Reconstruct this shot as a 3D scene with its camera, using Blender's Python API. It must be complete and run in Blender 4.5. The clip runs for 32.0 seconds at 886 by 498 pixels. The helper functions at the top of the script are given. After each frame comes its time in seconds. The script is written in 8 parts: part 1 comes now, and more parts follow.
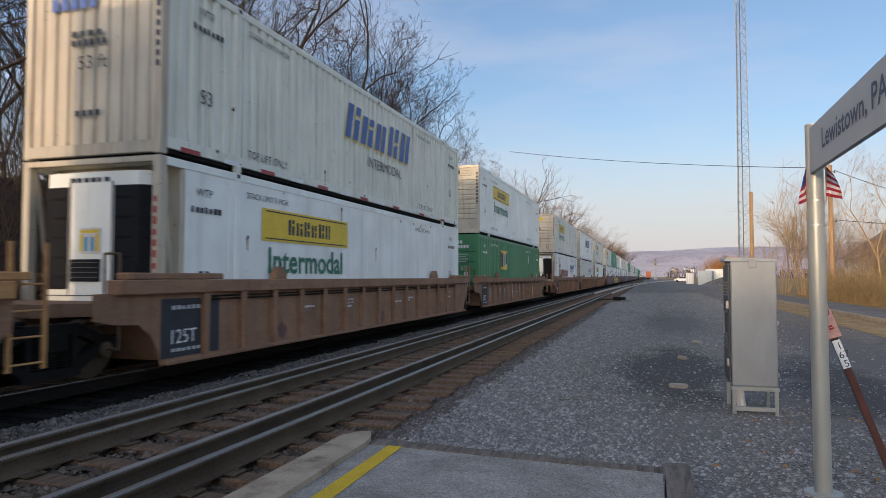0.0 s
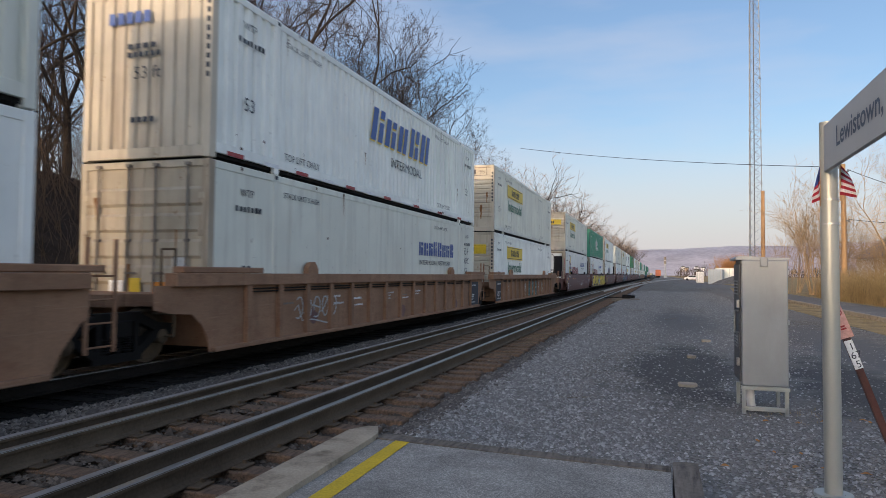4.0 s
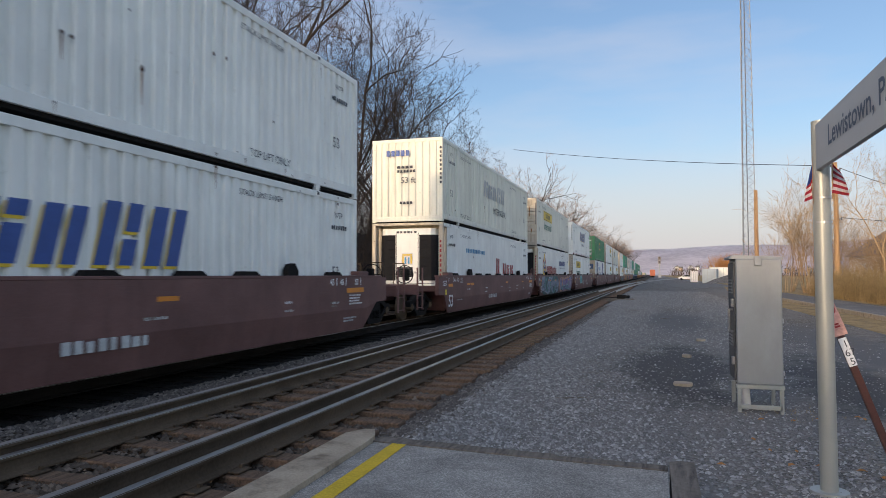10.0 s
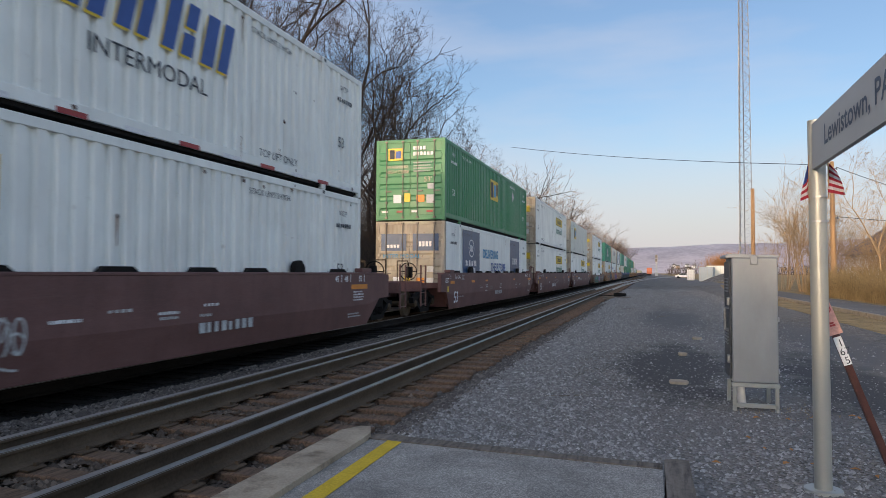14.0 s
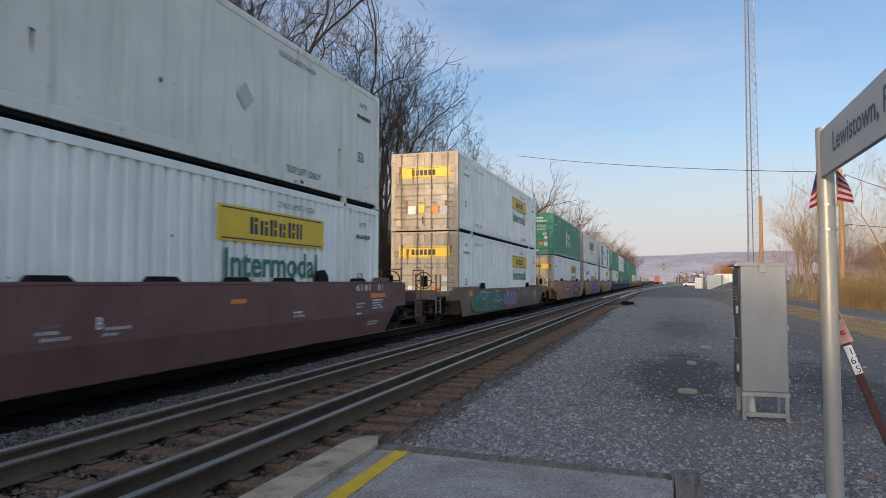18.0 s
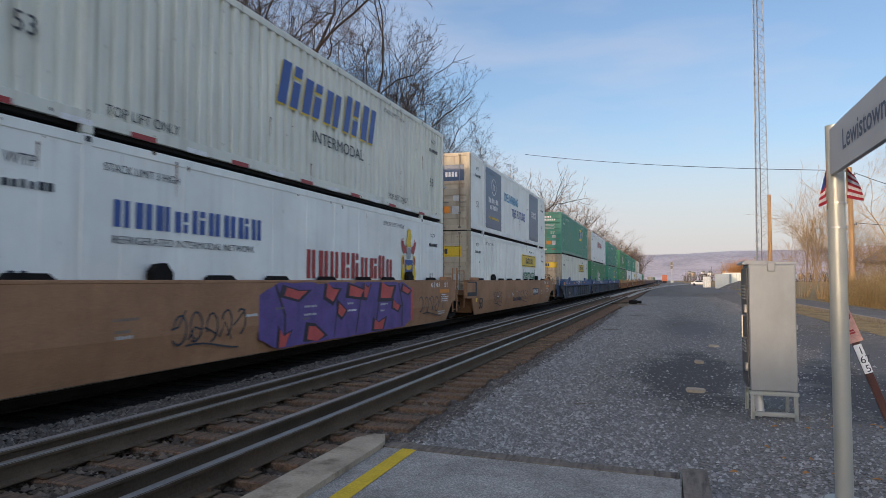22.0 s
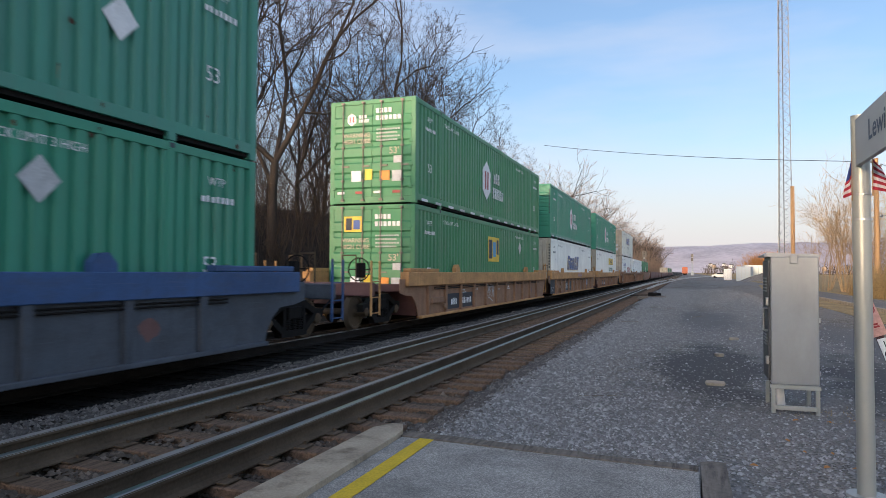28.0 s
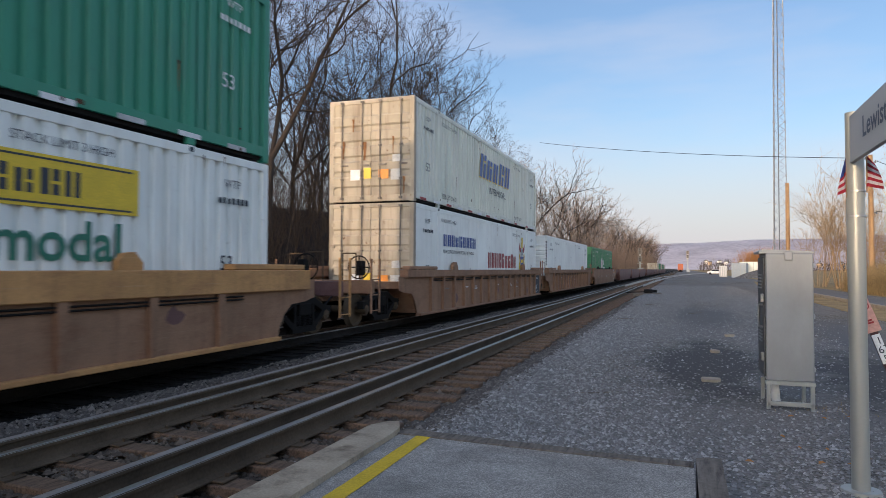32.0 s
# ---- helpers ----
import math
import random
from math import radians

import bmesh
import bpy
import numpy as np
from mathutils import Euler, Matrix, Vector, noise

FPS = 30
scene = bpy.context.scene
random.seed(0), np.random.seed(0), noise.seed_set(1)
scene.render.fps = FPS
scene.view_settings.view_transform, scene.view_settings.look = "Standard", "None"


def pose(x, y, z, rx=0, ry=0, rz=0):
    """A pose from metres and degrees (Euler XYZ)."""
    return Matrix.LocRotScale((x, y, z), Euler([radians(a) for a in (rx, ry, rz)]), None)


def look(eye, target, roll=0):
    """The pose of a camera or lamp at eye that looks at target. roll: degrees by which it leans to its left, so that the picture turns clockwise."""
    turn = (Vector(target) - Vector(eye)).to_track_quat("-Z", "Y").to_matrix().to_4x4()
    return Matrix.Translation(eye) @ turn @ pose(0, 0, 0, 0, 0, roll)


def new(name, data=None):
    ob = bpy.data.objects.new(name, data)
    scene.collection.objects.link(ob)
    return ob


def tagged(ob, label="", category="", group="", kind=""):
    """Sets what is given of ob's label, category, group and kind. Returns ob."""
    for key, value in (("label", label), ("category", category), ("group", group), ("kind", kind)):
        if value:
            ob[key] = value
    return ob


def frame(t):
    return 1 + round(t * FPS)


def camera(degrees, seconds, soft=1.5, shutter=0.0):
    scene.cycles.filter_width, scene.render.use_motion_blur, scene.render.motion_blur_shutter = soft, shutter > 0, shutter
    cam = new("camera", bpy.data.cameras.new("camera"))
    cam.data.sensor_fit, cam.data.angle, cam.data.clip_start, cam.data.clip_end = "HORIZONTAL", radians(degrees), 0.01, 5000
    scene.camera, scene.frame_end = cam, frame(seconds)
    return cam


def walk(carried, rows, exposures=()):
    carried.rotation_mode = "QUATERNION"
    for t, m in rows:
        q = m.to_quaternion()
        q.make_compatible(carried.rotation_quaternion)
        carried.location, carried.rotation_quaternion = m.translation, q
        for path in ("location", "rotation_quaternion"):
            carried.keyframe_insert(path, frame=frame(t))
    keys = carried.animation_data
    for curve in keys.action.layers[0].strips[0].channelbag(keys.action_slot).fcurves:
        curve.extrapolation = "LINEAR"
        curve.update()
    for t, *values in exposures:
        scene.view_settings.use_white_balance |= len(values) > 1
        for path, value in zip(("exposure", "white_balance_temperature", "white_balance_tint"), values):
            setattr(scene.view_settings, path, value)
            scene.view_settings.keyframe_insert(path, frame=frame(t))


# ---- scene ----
EXPOSURES = [(0, 1.05, 6330, 17), (25.5, 1.05, 6330, 17), (28, 1.33, 6300, 17), (30.2, 1.40, 6200, 17), (31, 1.22, 6180, 17), (32, 1.13, 6180, 17)]
cam = camera(66.5, 32.0, soft=0.5, shutter=0.15)
# seconds, x, y, z, tilt, lean, turn
PATH = [
    (0, 0.011, -0.010, 1.404, 92.356, -0.013, 17.036),
    (0.5, 0.012, -0.009, 1.405, 92.412, -0.021, 16.867),
    (1, 0.013, -0.009, 1.404, 92.402, -0.164, 16.696),
    (1.5, 0.009, -0.006, 1.402, 92.413, -0.191, 16.634),
    (2, 0.007, 0.001, 1.400, 92.273, -0.550, 17.008),
    (2.5, 0.008, 0.003, 1.404, 92.019, -0.525, 17.292),
    (4.5, 0.007, 0.005, 1.400, 92.065, -0.502, 17.941),
    (5, 0.009, 0.006, 1.400, 92.129, -0.247, 17.993),
    (5.5, 0.012, 0.005, 1.402, 92.291, -0.165, 18.092),
    (6, 0.009, 0.012, 1.406, 93.058, 0.564, 18.511),
    (6.5, 0.011, 0.006, 1.404, 93.806, 0.800, 19.270),
    (7, 0.007, -0.008, 1.403, 93.644, 0.374, 19.255),
    (7.5, 0.007, -0.007, 1.401, 93.572, 0.234, 18.866),
    (8, 0.007, -0.008, 1.400, 92.879, -0.196, 18.641),
    (8.5, 0.008, -0.010, 1.401, 92.662, -0.091, 18.428),
    (9, 0.008, -0.008, 1.398, 92.497, -0.203, 17.484),
    (9.5, 0.007, -0.005, 1.399, 92.268, -0.229, 17.401),
    (10, 0.006, 0.002, 1.400, 92.208, 0.011, 17.357),
    (10.5, 0.005, 0.006, 1.398, 92.215, -0.404, 17.403),
    (11, 0.002, 0.001, 1.398, 92.067, -0.402, 17.332),
    (11.5, 0.005, -0.003, 1.397, 91.883, -0.474, 17.189),
    (12, 0.004, 0.004, 1.396, 91.684, -0.508, 16.975),
    (12.5, 0.004, 0.012, 1.398, 91.690, -0.293, 16.904),
    (13, 0.006, 0.013, 1.402, 91.748, 0.136, 17.360),
    (13.5, 0.009, 0.001, 1.402, 91.865, 0.017, 17.024),
    (14, 0.011, 0.004, 1.402, 91.973, -0.225, 17.109),
    (14.5, 0.009, 0.004, 1.400, 91.958, -0.709, 17.737),
    (16.5, 0.011, -0.002, 1.405, 92.493, -0.096, 17.700),
    (17, 0.011, -0.003, 1.406, 92.610, 0.057, 17.471),
    (17.5, 0.011, 0.002, 1.402, 92.651, -0.113, 17.588),
    (18, 0.009, 0.004, 1.404, 92.720, -0.077, 17.693),
    (18.5, 0.013, -0.001, 1.406, 92.788, -0.018, 17.765),
    (19, 0.014, -0.001, 1.406, 92.817, 0.011, 17.849),
    (19.5, 0.015, -0.007, 1.406, 92.883, 0.071, 17.794),
    (20, 0.012, -0.005, 1.405, 92.813, -0.261, 17.727),
    (20.5, 0.008, 0.003, 1.402, 92.713, -0.270, 17.743),
    (21, 0.010, 0.006, 1.401, 92.645, -0.376, 17.946),
    (21.5, 0.012, 0.004, 1.403, 92.566, -0.298, 18.048),
    (22, 0.008, 0.008, 1.401, 92.609, -0.127, 18.289),
    (22.5, 0.013, 0.002, 1.404, 92.633, -0.248, 18.527),
    (23, 0.011, 0.001, 1.404, 92.695, -0.189, 18.648),
    (23.5, 0.009, 0.002, 1.403, 92.708, -0.157, 18.873),
    (24, 0.009, -0.000, 1.402, 92.648, -0.198, 19.037),
    (24.5, 0.009, 0.000, 1.402, 92.384, -0.362, 19.092),
    (25, 0.007, 0.000, 1.399, 92.164, -0.455, 19.201),
    (25.5, 0.009, 0.005, 1.402, 92.096, -0.380, 19.306),
    (27.5, 0.011, 0.007, 1.399, 91.928, -0.385, 19.767),
    (28, 0.009, 0.006, 1.399, 91.854, -0.391, 19.825),
    (28.5, 0.010, -0.002, 1.400, 91.691, -0.313, 19.871),
    (29, 0.010, -0.007, 1.401, 91.740, -0.106, 19.869),
    (29.5, 0.012, -0.010, 1.403, 91.779, 0.067, 19.560),
    (30, 0.010, -0.005, 1.402, 91.779, -0.093, 19.287),
    (30.5, 0.010, 0.001, 1.400, 91.747, -0.263, 19.290),
    (31, 0.009, 0.005, 1.400, 91.727, -0.131, 19.353),
    (31.5, 0.007, 0.008, 1.402, 91.682, -0.261, 19.432),
    (32, 0.010, 0.002, 1.400, 91.650, -0.213, 19.496),
]
walk(cam, [(t, pose(x, y, z, rx, ry, rz)) for t, x, y, z, rx, ry, rz in PATH], EXPOSURES)

# ---- light ----
SUN_ELEV, SUN_AZ = 10.0, 197.0        # degrees; the sun stands low behind the view, on the wooded side (azimuth from +y, clockwise)
world = bpy.data.worlds.new("world")
scene.world = world
world.use_nodes = True
wn = world.node_tree
bg = wn.nodes["Background"]
sky = wn.nodes.new("ShaderNodeTexSky")
sky.sky_type, sky.sun_disc = "NISHITA", False
sky.sun_elevation, sky.sun_rotation = radians(SUN_ELEV), radians(SUN_AZ)
sky.air_density, sky.dust_density, sky.ozone_density = 1.0, 2.0, 2.0
# thin high cloud, drawn out along the wind
wtc = wn.nodes.new("ShaderNodeTexCoord")
wmap = wn.nodes.new("ShaderNodeMapping")
wmap.inputs["Scale"].default_value = (1.2, 1.2, 5.5)
wmap.inputs["Rotation"].default_value = (0.0, 0.22, 0.0)
wnoise = wn.nodes.new("ShaderNodeTexNoise")
wnoise.inputs["Scale"].default_value, wnoise.inputs["Detail"].default_value, wnoise.inputs["Roughness"].default_value = 1.5, 5, 0.55
wramp = wn.nodes.new("ShaderNodeMapRange")
wramp.inputs["From Min"].default_value, wramp.inputs["From Max"].default_value, wramp.inputs["To Max"].default_value = 0.44, 0.80, 0.55
wmix = wn.nodes.new("ShaderNodeMix")
wmix.data_type = "RGBA"
wmix.inputs[7].default_value = (3.5, 3.5, 3.6, 1)
wn.links.new(wtc.outputs["Generated"], wmap.inputs[0])
wn.links.new(wmap.outputs[0], wnoise.inputs["Vector"])
wn.links.new(wnoise.outputs["Fac"], wramp.inputs[0])
wn.links.new(wramp.outputs[0], wmix.inputs[0])
wn.links.new(sky.outputs[0], wmix.inputs[6])
# pale haze low over the horizon, all the way round
wsep = wn.nodes.new("ShaderNodeSeparateXYZ")
whaze = wn.nodes.new("ShaderNodeMapRange")
whaze.interpolation_type = "SMOOTHSTEP"
whaze.inputs["From Min"].default_value, whaze.inputs["From Max"].default_value = 0.0, 0.24
whaze.inputs["To Min"].default_value, whaze.inputs["To Max"].default_value = 0.80, 0.0
wmix2 = wn.nodes.new("ShaderNodeMix")
wmix2.data_type = "RGBA"
wmix2.inputs[7].default_value = (3.65, 3.52, 3.50, 1)
wn.links.new(wtc.outputs["Generated"], wsep.inputs[0])
wn.links.new(wsep.outputs["Z"], whaze.inputs[0])
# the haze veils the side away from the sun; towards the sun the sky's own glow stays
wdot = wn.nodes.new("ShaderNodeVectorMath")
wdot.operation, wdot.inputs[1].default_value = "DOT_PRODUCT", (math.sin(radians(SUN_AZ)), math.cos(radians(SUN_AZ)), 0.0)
waway = wn.nodes.new("ShaderNodeMapRange")
waway.interpolation_type = "SMOOTHSTEP"
waway.inputs["From Min"].default_value, waway.inputs["From Max"].default_value = -0.75, 0.25
waway.inputs["To Min"].default_value, waway.inputs["To Max"].default_value = 1.0, 0.15
wmul = wn.nodes.new("ShaderNodeMath")
wmul.operation = "MULTIPLY"
wn.links.new(wtc.outputs["Generated"], wdot.inputs[0])
wn.links.new(wdot.outputs["Value"], waway.inputs[0])
wn.links.new(waway.outputs[0], wmul.inputs[0])
wn.links.new(whaze.outputs[0], wmul.inputs[1])
wn.links.new(wmul.outputs[0], wmix2.inputs[0])
wn.links.new(wmix.outputs[2], wmix2.inputs[6])
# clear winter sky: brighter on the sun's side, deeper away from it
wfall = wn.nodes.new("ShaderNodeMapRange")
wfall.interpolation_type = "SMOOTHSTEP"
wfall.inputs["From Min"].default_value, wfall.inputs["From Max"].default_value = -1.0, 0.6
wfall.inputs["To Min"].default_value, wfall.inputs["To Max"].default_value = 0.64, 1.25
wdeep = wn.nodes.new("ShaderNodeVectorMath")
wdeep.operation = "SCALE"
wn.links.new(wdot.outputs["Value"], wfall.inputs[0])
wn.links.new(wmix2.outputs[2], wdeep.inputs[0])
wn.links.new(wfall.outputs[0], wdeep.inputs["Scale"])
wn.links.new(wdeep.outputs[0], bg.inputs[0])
bg.inputs[1].default_value = 0.15
sun = new("sun", bpy.data.lights.new("sun", "SUN"))
sun.data.energy, sun.data.angle, sun.data.color = 0.85, radians(1.2), (1.0, 0.74, 0.45)
_a, _e = radians(SUN_AZ), radians(SUN_ELEV)
SUN_DIR = Vector((math.sin(_a) * math.cos(_e), math.cos(_a) * math.cos(_e), math.sin(_e)))
sun.matrix_world = look(SUN_DIR * 200, (0, 0, 0))

# ---- materials ----
def shader(name):
    m = bpy.data.materials.new(name)
    m.use_nodes = True
    return m, m.node_tree, m.node_tree.nodes["Principled BSDF"]


def noise_node(nt, scale, detail=4, stretch=None, rough=0.55):
    tc = nt.nodes.new("ShaderNodeTexCoord")
    n = nt.nodes.new("ShaderNodeTexNoise")
    n.inputs["Scale"].default_value, n.inputs["Detail"].default_value, n.inputs["Roughness"].default_value = scale, detail, rough
    mp = nt.nodes.new("ShaderNodeMapping")
    if stretch:
        mp.inputs["Scale"].default_value = stretch
    info = nt.nodes.new("ShaderNodeObjectInfo")
    add = nt.nodes.new("ShaderNodeVectorMath")
    mul = nt.nodes.new("ShaderNodeMath")
    mul.operation, mul.inputs[1].default_value = "MULTIPLY", 37.0
    nt.links.new(info.outputs["Random"], mul.inputs[0])
    nt.links.new(tc.outputs["Object"], add.inputs[0])
    nt.links.new(mul.outputs[0], add.inputs[1])
    nt.links.new(add.outputs[0], mp.inputs[0])
    nt.links.new(mp.outputs[0], n.inputs["Vector"])
    return n.outputs["Fac"]


def ramp(nt, fac, stops):
    r = nt.nodes.new("ShaderNodeValToRGB")
    while len(r.color_ramp.elements) < len(stops):
        r.color_ramp.elements.new(0.5)
    for e, (p, c) in zip(r.color_ramp.elements, stops):
        e.position = p
        e.color = (c, c, c, 1) if isinstance(c, (int, float)) else (*c, 1)
    nt.links.new(fac, r.inputs[0])
    return r.outputs[0]


def blend(nt, fac, a, b, kind="MIX"):
    n = nt.nodes.new("ShaderNodeMix")
    n.data_type, n.blend_type = "RGBA", kind
    for sock, v in ((n.inputs[0], fac), (n.inputs[6], a), (n.inputs[7], b)):
        if isinstance(v, (int, float)):
            sock.default_value = v
        elif isinstance(v, tuple):
            sock.default_value = (*v, 1)
        else:
            nt.links.new(v, sock)
    return n.outputs[2]


def bump(nt, bsdf, fac, strength, dist=0.01):
    b = nt.nodes.new("ShaderNodeBump")
    b.inputs["Strength"].default_value, b.inputs["Distance"].default_value = strength, dist
    nt.links.new(fac, b.inputs["Height"])
    nt.links.new(b.outputs[0], bsdf.inputs["Normal"])


def surface(name, base, vary=0.25, scale=3.0, fine=40.0, rough=0.8, metal=0.0, bump_s=0.2, stain=None, stain_at=(0.55, 0.75), stretch=None, dist=0.01, grain=0.35, gloss=0.5):
    """A worn surface: a base colour varied coarsely and finely, with stains of another colour."""
    m, nt, b = shader(name)
    big = noise_node(nt, scale, 5, stretch)
    small = noise_node(nt, fine, 3)
    dark = tuple(c * (1 - vary) for c in base)
    light = tuple(min(1, c * (1 + vary)) for c in base)
    col = ramp(nt, big, [(0.3, dark), (0.7, light)])
    col = blend(nt, grain, col, ramp(nt, small, [(0.3, tuple(c * 0.6 for c in base)), (0.7, tuple(min(1, c * 1.35) for c in base))]))
    if stain:
        s = noise_node(nt, scale * 1.7, 6, stretch, 0.65)
        col = blend(nt, ramp(nt, s, [(stain_at[0], 0.0), (stain_at[1], 1.0)]), col, stain)
    nt.links.new(col, b.inputs["Base Color"])
    b.inputs["Roughness"].default_value, b.inputs["Metallic"].default_value = rough, metal
    b.inputs["Specular IOR Level"].default_value = gloss if rough < 0.75 else gloss * 0.3
    if bump_s:
        bump(nt, b, small, bump_s, dist)
    return m


def paint(name, base, grime=(0.16, 0.10, 0.06), amount=0.5, rough=0.45, vary=0.10):
    """Weathered sheet-metal paint: chalking, vertical dirt runs and scattered rust."""
    m, nt, b = shader(name)
    big = noise_node(nt, 0.7, 4)
    runs = noise_node(nt, 1.6, 5, (2.2, 2.2, 0.16), 0.62)
    spots = noise_node(nt, 7.0, 6, None, 0.7)
    fine = noise_node(nt, 60.0, 2)
    col = ramp(nt, big, [(0.3, tuple(c * (1 - vary) for c in base)), (0.7, tuple(min(1, c * (1 + vary)) for c in base))])
    col = blend(nt, ramp(nt, runs, [(0.50, 0.0), (0.78, amount * 0.75)]), col, tuple(0.5 * g + 0.5 * c * 0.6 for g, c in zip(grime, base)))
    col = blend(nt, ramp(nt, spots, [(0.64, 0.0), (0.72, amount)]), col, grime)
    nt.links.new(col, b.inputs["Base Color"])
    nt.links.new(ramp(nt, big, [(0.2, rough - 0.1), (0.8, min(1, rough + 0.2))]), b.inputs["Roughness"])
    b.inputs["Specular IOR Level"].default_value = 0.5 if rough < 0.6 else 0.4
    bump(nt, b, fine, 0.06, 0.004)
    return m


def car_paint(name, base, rust, dust, amount=0.6, rough=0.8):
    """Old wagon paint: sun-bleached patches, rust blooms, dark dirt and long rubbed scratches."""
    m, nt, b = shader(name)
    big = noise_node(nt, 0.9, 6, None, 0.62)
    mid = noise_node(nt, 3.2, 7, (1.0, 0.55, 1.6), 0.68)
    runs = noise_node(nt, 2.6, 5, (2.0, 2.4, 0.22), 0.62)
    scratch = noise_node(nt, 3.0, 5, (1.0, 0.22, 9.0), 0.7)
    fine = noise_node(nt, 45.0, 4, None, 0.65)
    col = ramp(nt, big, [(0.32, tuple(c * 0.72 for c in base)), (0.68, tuple(min(1, c * 1.28) for c in base))])
    col = blend(nt, ramp(nt, mid, [(0.47, 0.0), (0.66, amount)]), col, rust)
    col = blend(nt, ramp(nt, runs, [(0.50, 0.0), (0.72, amount * 0.8)]), col, tuple(0.45 * c for c in base))
    col = blend(nt, ramp(nt, scratch, [(0.60, 0.0), (0.72, amount * 0.7)]), col, dust)
    col = blend(nt, 0.30, col, ramp(nt, fine, [(0.3, tuple(c * 0.45 for c in base)), (0.7, tuple(min(1, c * 1.5) for c in base))]))
    nt.links.new(col, b.inputs["Base Color"])
    b.inputs["Roughness"].default_value, b.inputs["Specular IOR Level"].default_value = rough, 0.35
    bump(nt, b, fine, 0.15, 0.004)
    return m


